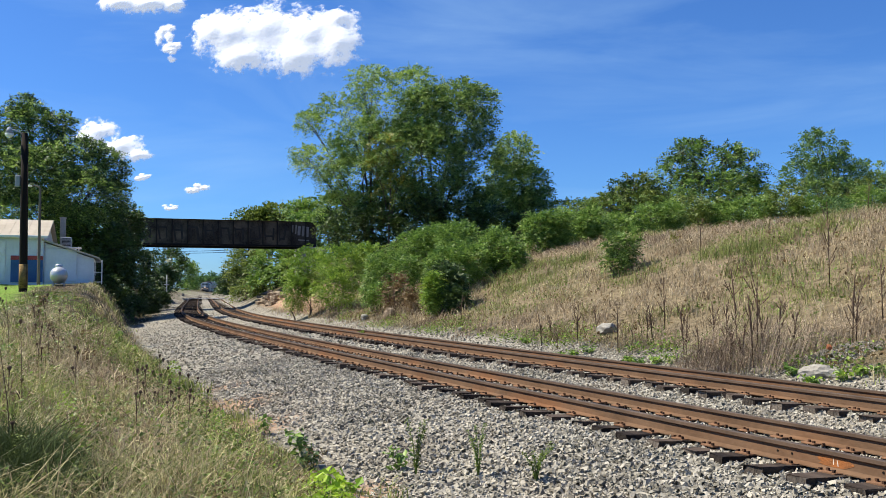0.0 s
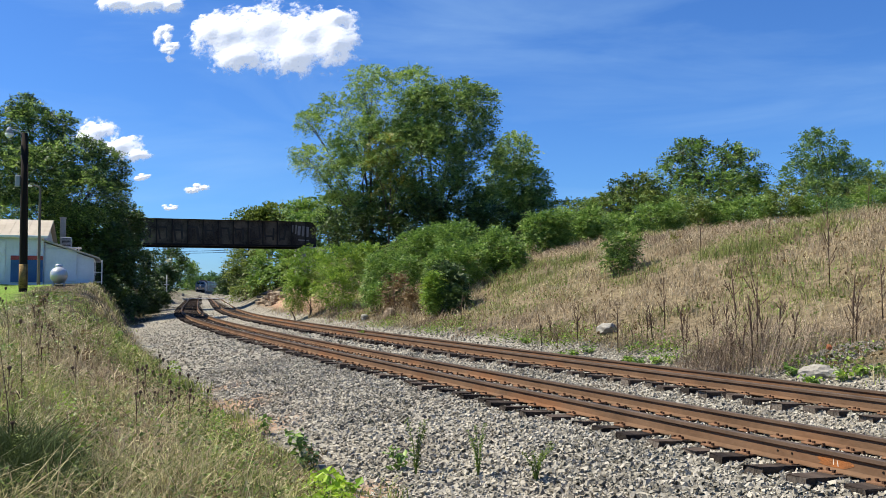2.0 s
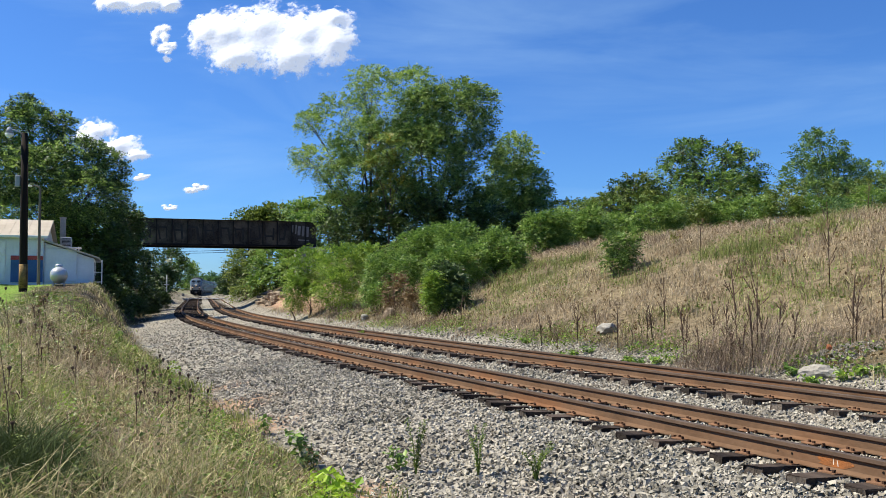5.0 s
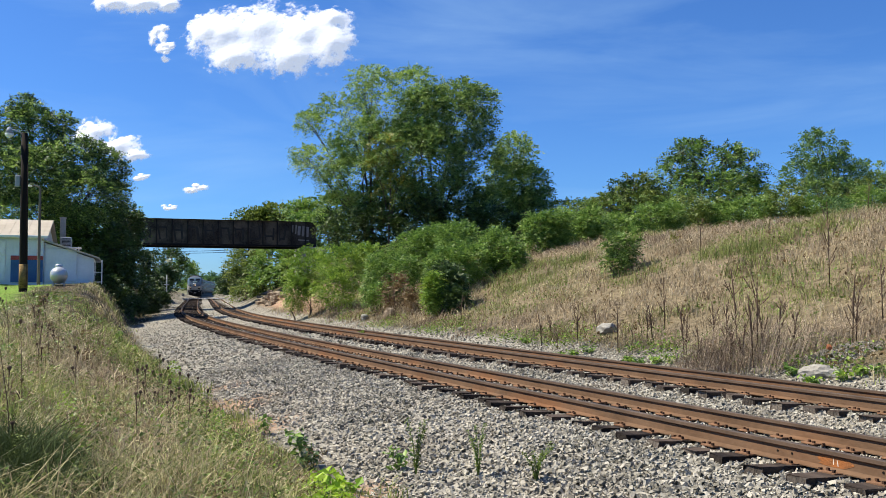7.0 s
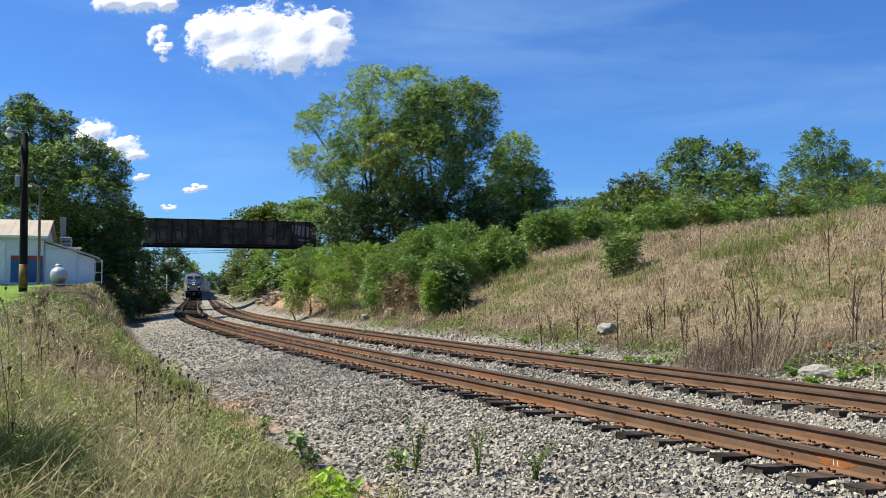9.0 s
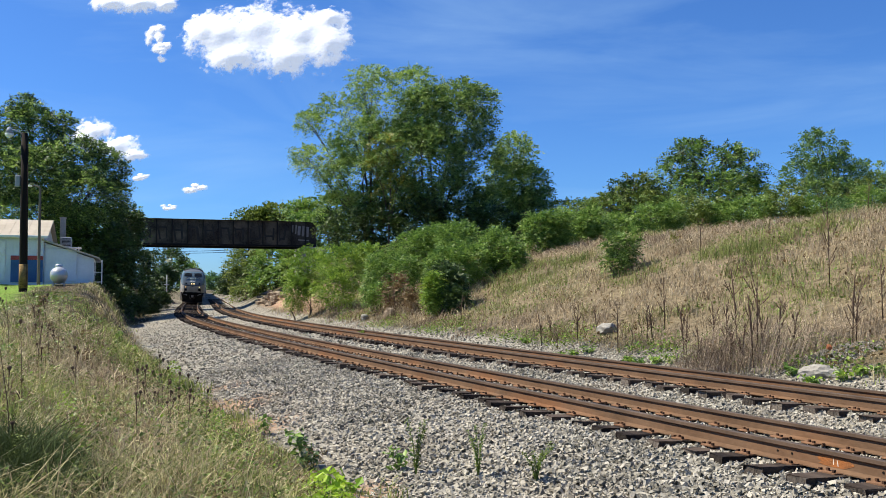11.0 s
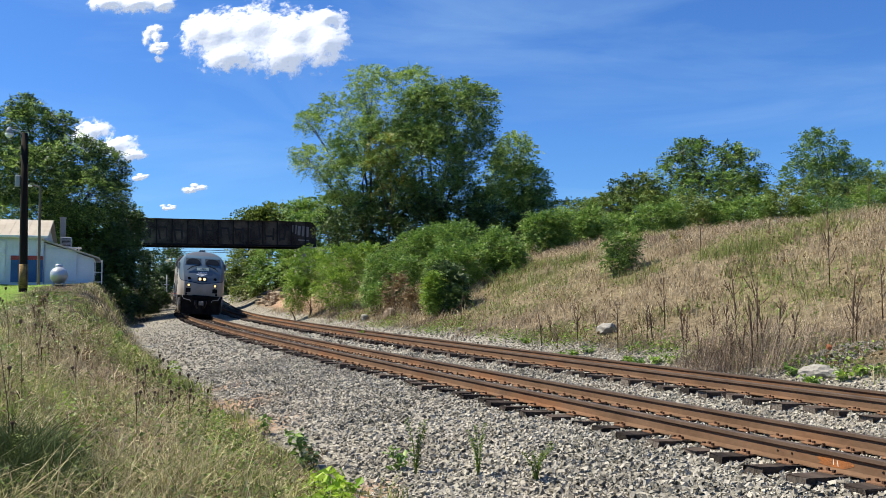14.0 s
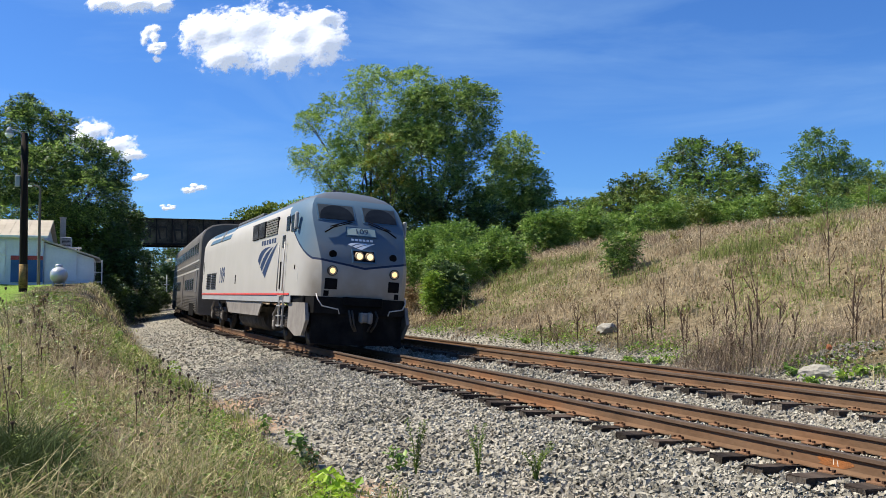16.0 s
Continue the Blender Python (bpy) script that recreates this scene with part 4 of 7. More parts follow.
def build_weed_clumps():
    """Upright bushy weeds in clumps on the near bank."""
    r = np.random.RandomState(58)
    for k, (mt, n) in enumerate(((L_OLIVE, 46), (L_MID, 22), (L_LOCUST, 12), (L_RED, 30))):
        pts = []
        while len(pts) < n:
            y = 4.6 + 20 * r.uniform() ** 1.5
            x = r.uniform(-0.6, 0.02) * y
            z, s, d = ground_height(np.array([x]), np.array([y]))
            if d[0] > -4.9 or (s[0] > 15 and d[0] < -8.0):
                continue
            m = 130
            hgt, wid = r.uniform(0.3, 0.62) * (0.7 if s[0] > 14 else 1.0), r.uniform(0.07, 0.17)
            t = r.uniform(0.1, 1.0, m)
            a = r.uniform(0, 6.28, m)
            q = wid * np.sqrt(r.uniform(size=m)) * (0.5 + 0.8 * np.sin(t * 2.6))
            lean = r.normal(size=2) * 0.12
            pts.append(np.stack([x + np.cos(a) * q + lean[0] * t, y + np.sin(a) * q + lean[1] * t, z[0] + t * hgt], 1))
        p = np.concatenate(pts)
        me = leaves_mesh("weed_clumps", p, np.tile([0.0, 0.0, 0.3], (len(p), 1)), 0.016 + 0.0026 * p[:, 1], mt, 81 + k)
        tagged(mesh_object("weed_clumps", me), "bushy upright weeds on the near bank", "weeds", kind="stuff")


build_weed_clumps()


# green spots on the hill: x, y, reach
HILL_SPOTS = ((9.7, 29.3, 0.9), (11.0, 30.2, 1.5), (12.3, 30.6, 1.6), (12.4, 28.6, 1.1), (9.8, 26.2, 1.0), (9.2, 25.0, 0.7),
              (9.6, 23.2, 0.8), (6.9, 31.2, 1.2), (4.8, 39.2, 1.8), (3.8, 38.6, 1.3))


def hill_green(x, y):
    g = -0.2 + 0.75 * ripple(x, y, 0.42, 41) + 0.5 * ripple(x, y, 1.1, 42)
    for hx, hy, hr in HILL_SPOTS:
        g = g + 1.15 * np.exp(-((x - hx) ** 2 + (y - hy) ** 2 * 0.6) / (1.5 * hr * hr))
    return g


def tuft_blades(r, x, y, count, spread, height):
    """Blades that grow in tufts: their places and heights, and the tuft that each belongs to."""
    k = np.repeat(np.arange(len(x)), count)
    px = x[k] + r.normal(size=len(k)) * spread[k]
    py = y[k] + r.normal(size=len(k)) * spread[k]
    return px, py, ground_height(px, py)[0], height[k] * r.uniform(0.3, 1.15, len(k)), k


def build_grass():
    r = np.random.RandomState(77)
    # bank on the camera's side: y from, y to, tufts per square metre, blades in each, blade width
    sets = {"green": [], "mixed": [], "dry": [], "dead": []}
    for y0, y1, density, blades, width in ((3.2, 8.0, 36, 36, 0.0075), (8.0, 16.0, 15, 32, 0.011), (16.0, 30.0, 4.5, 30, 0.019), (30.0, 62.0, 2.2, 30, 0.032)):
        n = int((y1 - y0) * (y1 * 0.62 + 1.5) * density)
        y = r.uniform(y0, y1, n)
        x = r.uniform(-0.62, 0.05, n) * y1 * 1.0
        z, s, d = ground_height(x, y)
        lawn = smooth(-d, 8.2, 9.0) * smooth(s, 16, 22)
        edge = smooth(-d, 4.4, 5.6)
        keep = (d < -4.4 + 0.5 * ripple(x, y, 1.6, 31)) & (x > -0.6 * y - 1.0) & (r.uniform(size=n) < 0.3 + 0.7 * edge)
        keep &= np.hypot(x + 3.3, (y - 6.6) * 0.8) + 0.25 * ripple(x, y, 4.0, 34) > 0.8
        patch = ripple(x, y, 0.9, 32) + 0.6 * ripple(x, y, 2.4, 33) + r.normal(size=n) * 0.22 + 0.35 * smooth(x / y, -0.34, -0.2)
        tall = (0.20 + 0.40 * smooth(-d, 4.6, 6.5) + 0.14 * patch) * (1 - 0.78 * smooth(s, 12, 26) * smooth(-d, 5.2, 6.8)) * r.uniform(0.45, 1.2, n)
        tall = np.clip(np.where(lawn > 0.5, 0.06, tall), 0.05, 0.95)
        kind = np.where(lawn > 0.5, 0, np.where(patch > 0.24, 0, np.where(patch > -0.22, 1, 2)))
        kind = np.where((lawn < 0.5) & (r.uniform(size=n) < 0.2), 3, kind)
        spread = np.where(lawn > 0.5, 0.25, 0.035 + 0.004 * y + 0.05 * r.uniform(size=n))
        for q, key in enumerate(sets):
            m = keep & (kind == q)
            px, py, pz, hh, k = tuft_blades(r, x[m], y[m], blades, spread[m], tall[m])
            sets[key].append(np.stack([px, py, pz, hh, width * r.uniform(0.6, 1.3, len(px))], 1))
    for key, mt, lab in (("green", M_GREEN, "tall green grass on the near bank"), ("mixed", M_MIXED, "sun-bleached tall grass on the near bank"), ("dry", M_DRY, "dry straw stems in the grass on the near bank"),
                         ("dead", M_DEAD, "dead brown grass on the near bank")):
        a = np.concatenate(sets[key])
        me = blades_mesh("bank_grass", *a.T[:3], a[:, 3], a[:, 4], 1.1, mt, 5)
        tagged(mesh_object("bank_grass", me), lab, "grass", kind="stuff")
    # hill beyond the tracks
    sets = {"green": [], "dry": [], "mixed": [], "dead": []}
    for s0, s1, density, width in ((-6, 14, 6.5, 0.012), (14, 34, 5.0, 0.017), (34, 62, 3.0, 0.026)):
        n = int((s1 - s0) * 24 * density)
        s, d = r.uniform(s0, s1, n), r.uniform(TRACK_GAP + 1.9, TRACK_GAP + 26, n)
        x, y = on_line(s, d)
        z, s, d = ground_height(x, y)
        green = hill_green(x, y) + r.normal(size=n) * 0.16
        low = 1 - smooth(d, TRACK_GAP + 2.6, TRACK_GAP + 5.0)
        keep = (np.abs(x) < 0.62 * y) & (r.uniform(size=n) < 1.0 - 0.8 * (1 - smooth(d, TRACK_GAP + 1.9, TRACK_GAP + 2.8)))
        tall = np.clip((0.38 - 0.06 * low + 0.10 * green + 0.12 * ripple(x, y, 1.9, 44)) * r.uniform(0.4, 1.4, n), 0.08, 0.8)
        green = green + 0.3 * low
        kind = np.where(green > 0.34, 0, np.where(green > 0.12, 2, 1))
        kind = np.where(r.uniform(size=n) < 0.17 + 0.2 * low, 3, kind)
        spread = 0.07 + 0.003 * y + 0.10 * r.uniform(size=n)
        for q, key in enumerate(sets):
            m = keep & (kind == q)
            px, py, pz, hh, k = tuft_blades(r, x[m], y[m], 23, spread[m], tall[m])
            sets[key].append(np.stack([px, py, pz, hh, width * r.uniform(0.7, 1.3, len(px))], 1))
    for key, mt, lab in (("green", M_HILLGREEN, "patches of green grass on the hill"), ("dry", M_DRY, "dry tan grass covering the hill"), ("mixed", M_MIXED, "half-dry grass on the hill"),
                         ("dead", M_DEAD, "dead brown weeds among the hill grass")):
        a = np.concatenate(sets[key])
        me = blades_mesh("hill_grass", *a.T[:3], a[:, 3], a[:, 4], 1.2, mt, 9)
        tagged(mesh_object("hill_grass", me), lab, "grass", kind="stuff")


build_grass()


def build_hill_weeds():
    r = np.random.RandomState(91)
    for k, (mt, n, cut, top) in enumerate(((L_OLIVE, 16000, 0.12, 0.3), (L_RED, 13000, -0.1, 0.35), (L_MID, 7000, 0.36, 0.28))):
        s, d = r.uniform(-6, 56, n), TRACK_GAP + 2.2 + 22 * r.uniform(size=n) ** 1.3
        x, y = on_line(s, d)
        z, s, d = ground_height(x, y)
        patch = hill_green(x, y) if k != 1 else ripple(x, y, 0.7, 93)
        keep = (patch > cut) & (np.abs(x) < 0.6 * y)
        p = np.stack([x, y, z + r.uniform(0.02, top, n)], 1)[keep]
        me = leaves_mesh("hill_weeds", p, np.tile([0.0, 0.0, 0.5], (len(p), 1)), np.full(len(p), 0.10), mt, 95 + k)
        tagged(mesh_object("hill_weeds", me), "small leafy weeds in the hill grass", "weeds", kind="stuff")


build_hill_weeds()


def build_foot_weeds():
    r = np.random.RandomState(97)
    n = 16000
    s, d = r.uniform(-7, 42, n), TRACK_GAP + r.uniform(1.9, 3.8, n)
    x, y = on_line(s, d)
    z, s, d = ground_height(x, y)
    keep = (ripple(x, y, 1.1, 98) + 0.5 * ripple(x, y, 3.0, 99) > 0.02) & (np.abs(x) < 0.6 * y)
    p = np.stack([x, y, z + r.uniform(0.01, 0.22, n)], 1)[keep]
    half = len(p) // 2
    for k, (q, mt) in enumerate(((p[:half], L_LOCUST), (p[half:], L_OLIVE))):
        me = leaves_mesh("foot_weeds", q, np.tile([0.0, 0.0, 0.5], (len(q), 1)), np.full(len(q), 0.08), mt, 197 + k)
        tagged(mesh_object("foot_weeds", me), "low green weeds at the foot of the hill", "weeds", kind="stuff")
    n = 6500
    s, d = r.uniform(-8, 9, n), TRACK_GAP + r.uniform(1.75, 3.3, n)
    x, y = on_line(s, d)
    z, s, d = ground_height(x, y)
    keep = (ripple(x, y, 1.0, 101) + r.normal(size=n) * 0.2 + 0.8 * (1 - smooth(s, -2, 5)) > 0.15) & (np.abs(x) < 0.6 * y)
    me = blades_mesh("foot_grass", x[keep], y[keep], z[keep], r.uniform(0.06, 0.26, keep.sum()), np.full(keep.sum(), 0.012), 0.9, M_FOOTGRASS, 102)
    tagged(mesh_object("foot_grass", me), "light green grass beside the second track", "grass", kind="stuff")


build_foot_weeds()


# ---------------------------------------------------------------- the shed yard on the near bank
M_SIDING = material("white_painted_metal_siding", (0.66, 0.68, 0.70), (0.80, 0.81, 0.82), 0.8, 0.5, stain=(0.5, 0.47, 0.42), stain_scale=0.6, stain_amount=0.25)
M_ROOF = material("tan_metal_roof", (0.36, 0.315, 0.245), (0.47, 0.42, 0.335), 0.6, 0.55, stain=(0.30, 0.25, 0.19), stain_scale=0.8, stain_amount=0.3)
M_BLUE = material("faded_blue_paint", (0.04, 0.10, 0.22), (0.07, 0.15, 0.30), 1.5, 0.5)
M_RED = material("faded_red_paint", (0.30, 0.05, 0.05), (0.42, 0.09, 0.08), 1.5, 0.5)
M_WHITE = material("white_enamel", (0.70, 0.70, 0.68), (0.82, 0.82, 0.80), 2, 0.35, stain=(0.4, 0.36, 0.3), stain_scale=3, stain_amount=0.3)
M_POLE = material("tarred_pole_wood", (0.010, 0.008, 0.007), (0.028, 0.021, 0.016), 3, 0.9, 0, 0.8, 20, stretch=(1, 1, 0.1))
M_GUARD = material("yellow_brown_pole_guard", (0.05, 0.035, 0.02), (0.34, 0.22, 0.08), 6, 0.8, fine=0.8)
M_GALV = material("galvanised_steel", (0.32, 0.33, 0.34), (0.48, 0.49, 0.50), 4, 0.45, 0.6)
M_DARKMESH = material("dark_wire_mesh", (0.02, 0.025, 0.02), (0.05, 0.055, 0.045), 6, 0.8)
M_TANK = material("dull_silver_tank_paint", (0.40, 0.42, 0.43), (0.55, 0.56, 0.56), 2, 0.3, 0.35, spec=0.5, stain=(0.25, 0.23, 0.2), stain_scale=3, stain_amount=0.3)
M_OLDWOOD = material("weathered_grey_wood", (0.11, 0.085, 0.065), (0.24, 0.20, 0.16), 4, 0.9, 0, 0.6, 20, stretch=(1, 1, 0.1))
M_GLOBE = material("frosted_lamp_globe", (0.75, 0.75, 0.74), (0.85, 0.85, 0.84), 3, 0.3)
M_BLACK = material("black_painted_iron", (0.004, 0.004, 0.004), (0.012, 0.011, 0.011), 3, 0.7, 0, 0.2, 20, spec=0.04)
M_GREYBOX = material("grey_equipment_paint", (0.25, 0.26, 0.27), (0.36, 0.37, 0.38), 2, 0.5)


def build_shed():
    f = Vector((-23.61, 50, 2.35))
    z0 = f.z - 0.05
    X1, Y0 = f.x, f.y
    shed = thing("shed", "white metal-sided shed with a tan roof and a lean-to", "building", pose(X1, Y0, z0, 0, 0, 21))
    wide, deep, eave, ridge = 9.5, 8.0, 2.73, 3.9
    bm = bmesh.new()
    prism(bm, [(0, -0.6), (deep, -0.6), (deep, eave), (deep / 2, ridge - 0.12), (0, eave)], lambda u, v, w: (w, u, v), -wide, 0.0)
    wall = part("wall", bm, M_SIDING, shed)
    bm = bmesh.new()
    x = -wide + 0.1
    while x < 0:
        box(bm, (x, -0.012, eave / 2), (0.035, 0.02, eave - 0.06), 0.004)
        x += 0.3
    part("siding_rib", bm, M_SIDING, wall)
    for k, sgn in enumerate((1, -1)):
        bm = bmesh.new()
        y0, y1 = (-0.35, deep / 2) if sgn > 0 else (deep + 0.35, deep / 2)
        slope = (ridge - eave) / (deep / 2)
        za = eave - 0.35 * slope
        prism(bm, [(y0, za), (y1, ridge), (y1, ridge + 0.07), (y0, za + 0.07)], lambda u, v, w: (w, u, v), -wide - 0.3, 0.25)
        roof = part("roof", bm, M_ROOF, shed)
        bm = bmesh.new()
        ln = math.hypot(y1 - y0, ridge - za)
        box(bm, (0, (y0 + y1) / 2, (za + ridge) / 2 + 0.075), (0.02, ln, 0.02), 0, Matrix.Rotation(sgn * math.atan2(ridge - za, abs(y1 - y0)), 3, "X"))
        first = part("seam", bm, M_ROOF, roof)
        first.location.x = -wide
        q = -wide + 0.45
        while q < 0.2:
            mesh_object("seam", first.data, roof).location.x = q
            q += 0.45
    bm = bmesh.new()
    box(bm, (-wide / 2, -0.37, eave - 0.08), (wide + 0.5, 0.06, 0.14), 0.01)
    part("fascia", bm, M_WHITE, shed)
    # doors in the front
    bm = bmesh.new()
    box(bm, (-3.25, -0.04, 1.2), (2.5, 0.06, 2.4), 0.01)
    for k in range(5):
        box(bm, (-3.25, -0.075, 0.3 + k * 0.48), (2.4, 0.02, 0.42), 0.006)
    part("garage_door", bm, M_WHITE, shed, "white sectional garage door")
    bm = bmesh.new()
    box(bm, (-0.87, -0.05, 0.64), (1.7, 0.06, 1.3), 0.01)
    for k in range(4):
        box(bm, (-1.5 + k * 0.42, -0.085, 0.62), (0.03, 0.02, 1.2))
    panel = part("panel", bm, M_BLUE, shed, "faded blue wall panel")
    bm = bmesh.new()
    box(bm, (-0.87, -0.055, 1.42), (1.72, 0.07, 0.24), 0.01)
    part("band", bm, M_RED, panel, "faded red band")
    # lean-to on the end
    lw, h1, h0 = 2.75, 2.35, 1.42
    bm = bmesh.new()
    prism(bm, [(0.02, -0.6), (2.1, -0.6), (lw, -0.6), (lw, h0), (0.02, h1)], lambda u, v, w: (u, w, v), 0.25, 6.0)
    lean = part("lean_to", bm, M_SIDING, shed, "white boarded lean-to")
    bm = bmesh.new()
    for k in range(12):
        u = 0.12 + k * 0.22
        hh = h1 + (h0 - h1) * u / lw
        box(bm, (u, 0.24, hh / 2), (0.03, 0.025, hh - 0.05))
    part("siding_rib", bm, M_SIDING, lean)
    bm = bmesh.new()
    ang = math.atan2(h1 - h0, lw)
    box(bm, (lw / 2 + 0.1, 3.1, (h0 + h1) / 2 + 0.08), (math.hypot(lw, h1 - h0) + 0.45, 6.3, 0.10), 0.01, Matrix.Rotation(ang, 3, "Y"))
    part("lean_to_roof", bm, M_ROOF, lean)
    bm = bmesh.new()
    box(bm, (0.95, 0.215, 1.0), (1.7, 0.05, 1.95), 0.01)
    part("door", bm, M_SIDING, lean, "wide white sliding door")
    bm = bmesh.new()
    box(bm, (0.75, 5.0, 3.0), (0.34, 0.34, 2.4), 0.02)
    box(bm, (0.75, 5.0, 4.22), (0.42, 0.42, 0.08), 0.01)
    part("chimney", bm, M_CONCRETE, shed, "grey block chimney")
    # cooling unit on a small rail-edged platform
    unit = thing("air_conditioner", "grey rooftop air conditioning unit on a platform", "air conditioner", shed.matrix_basis @ pose(1.15, 1.5, 2.02))
    bm = bmesh.new()
    box(bm, (0, 0, 0.42), (0.62, 0.6, 0.62), 0.03)
    part("casing", bm, M_GREYBOX, unit)
    bm = bmesh.new()
    for k in range(6):
        box(bm, (0, -0.31, 0.22 + k * 0.08), (0.5, 0.02, 0.03))
    part("grille", bm, M_BLACK, unit)
    for q in (-0.7, 0.7):
        for dy in (-0.35, 0.35):
            bm = bmesh.new()
            box(bm, (q, dy, -0.1), (0.06, 0.06, 0.5))
            part("leg", bm, M_WHITE, unit)
    bm = bmesh.new()
    box(bm, (0, 0, 0.08), (1.7, 0.8, 0.06), 0.01)
    part("platform", bm, M_WHITE, unit)


build_shed()


def build_tank():
    c = Vector((-20.41, 45, 2.24))
    tank = thing("propane_tank", "dull silver horizontal propane tank on short legs", "tank", pose(c.x, c.y, ground_at(c.x, c.y), 0, 0, 24))
    R, L, zc = 0.44, 2.4, 0.48
    bm = bmesh.new()
    prof = [(-L / 2, 0.02), (-L / 2 + 0.05, 0.18), (-L / 2 + 0.16, 0.32), (-L / 2 + 0.34, 0.41), (-L / 2 + 0.5, R), (L / 2 - 0.5, R), (L / 2 - 0.34, 0.41), (L / 2 - 0.16, 0.32), (L / 2 - 0.05, 0.18), (L / 2, 0.02)]
    tube(bm, [(0, u, zc + 0.08) for u, _ in prof], [q for _, q in prof], 28)
    part("shell", bm, M_TANK, tank, smooth=True)
    bm = bmesh.new()
    tube(bm, [(0, -0.55, zc + 0.46), (0, -0.55, zc + 0.61), (0, -0.55, zc + 0.66)], [0.19, 0.18, 0.12], 16)
    part("valve_dome", bm, M_TANK, tank)
    for y in (-0.75, 0.75):
        for x in (-0.25, 0.25):
            bm = bmesh.new()
            box(bm, (x, y, 0.08), (0.08, 0.2, 0.26), 0.01)
            part("leg", bm, M_GREYBOX, tank)


build_tank()


def build_poles():
    b = Vector((-16.85, 34, 2))
    zb = ground_at(b.x, b.y)
    top = 8.1 - zb
    pole = thing("utility_pole", "tarred wooden utility pole with a lamp and a yellow guard", "pole", pose(b.x, b.y, zb))
    bm = bmesh.new()
    tube(bm, [(0, 0, -0.4), (0, 0, 0), (-0.02, 0, top * 0.5), (-0.06, 0, top)], [0.165, 0.16, 0.145, 0.12], 14)
    part("shaft", bm, M_POLE, pole)
    bm = bmesh.new()
    tube(bm, [(0, 0, 0.15), (0, 0, 1.12)], [0.166, 0.163], 14)
    part("guard", bm, M_GUARD, pole, "yellow brown guard strip")
    bm = bmesh.new()
    tube(bm, [(-0.06, 0, top - 0.25), (-0.2, -0.05, top + 0.02), (-0.45, -0.1, top + 0.13), (-0.62, -0.12, top + 0.12)], 0.022, 8)
    arm = part("arm", bm, M_GALV, pole)
    bm = bmesh.new()
    tube(bm, [(-0.62, -0.12, top + 0.22), (-0.62, -0.12, top + 0.12), (-0.62, -0.12, top - 0.03)], [0.05, 0.1, 0.17], 16)
    lamp = part("lamp_head", bm, M_GREYBOX, pole)
    bm = bmesh.new()
    tube(bm, [(-0.62, -0.12, top - 0.032), (-0.62, -0.12, top - 0.10), (-0.62, -0.12, top - 0.17), (-0.62, -0.12, top - 0.2)], [0.165, 0.16, 0.11, 0.03], 16)
    part("globe", bm, M_GLOBE, lamp, smooth=True)
    bm = bmesh.new()
    box(bm, (-0.26, -0.02, top - 1.95), (0.2, 0.22, 0.46), 0.02)
    part("meter_box", bm, M_GREYBOX, pole, "small grey meter box")
    bm = bmesh.new()
    tube(bm, [(0.14, -0.05, 0.2), (0.12, -0.05, top - 0.6)], 0.018, 6)
    part("conduit", bm, M_POLE, pole)

    b = Vector((-21.97, 46, 2.23))
    zb = ground_at(b.x, b.y)
    top = 7.29 - zb
    lp = thing("street_lamp", "slim weathered lamp post with an arm beside the shed", "lamp", pose(b.x, b.y, zb))
    bm = bmesh.new()
    tube(bm, [(0, 0, -0.3), (0, 0, 0.2), (0, 0, top), (-0.03, 0, top + 0.1), (-0.14, 0, top + 0.18), (-0.34, 0, top + 0.22), (-0.52, 0, top + 0.22)], [0.09, 0.085, 0.065, 0.05, 0.04, 0.035, 0.03], 10)
    part("post", bm, M_OLDWOOD, lp, "weathered wooden post")
    bm = bmesh.new()
    box(bm, (-0.62, 0, top + 0.2), (0.34, 0.18, 0.1), 0.03)
    part("lamp_head", bm, M_WHITE, lp)


build_poles()


def build_gate():
    a = Vector((-21.89, 52, 2.33))
    g = thing("gate", "white-framed chain link gate panel", "gate", pose(a.x, a.y, ground_at(a.x, a.y)))
    w, h = 0.937, 1.35
    for x in (0, w):
        bm = bmesh.new()
        box(bm, (x, 0, h / 2 + 0.05), (0.06, 0.06, h + 0.1), 0.01)
        part("post", bm, M_WHITE, g)
    for z in (0.12, h * 0.52, h):
        bm = bmesh.new()
        box(bm, (w / 2, 0, z), (w, 0.05, 0.05), 0.01)
        part("rail", bm, M_WHITE, g)
    bm = bmesh.new()
    for k in range(13):
        u = w * k / 12
        tube(bm, [(u, 0.02, 0.1), (u, 0.02, h)], 0.008, 4)
        if k < 12:
            tube(bm, [(0, 0.03, 0.12 + (h - 0.14) * k / 12), (w, 0.03, 0.12 + (h - 0.14) * k / 12)], 0.008, 4)
    part("wire_mesh", bm, M_DARKMESH, g)


build_gate()


# ---------------------------------------------------------------- rocks
def rock_mesh(bm, c, size, seed, flat=1.0):
    r = random.Random(seed)
    g = bmesh.ops.create_icosphere(bm, subdivisions=3, radius=1.0)
    off = Vector((r.uniform(-50, 50), r.uniform(-50, 50), r.uniform(-50, 50)))
    for v in g["verts"]:
        d = v.co.normalized()
        k = 1 + 0.35 * noise.noise(d * 1.2 + off) + 0.16 * noise.noise(d * 3.5 + off)
        q = d * k
        # broken flat faces
        q = Vector([math.copysign(min(abs(t), 0.88 + 0.1 * noise.noise(d * 2 + off)), t) for t in q])
        v.co = Vector((q.x * size[0], q.y * size[1], q.z * size[2] * flat)) + Vector(c)


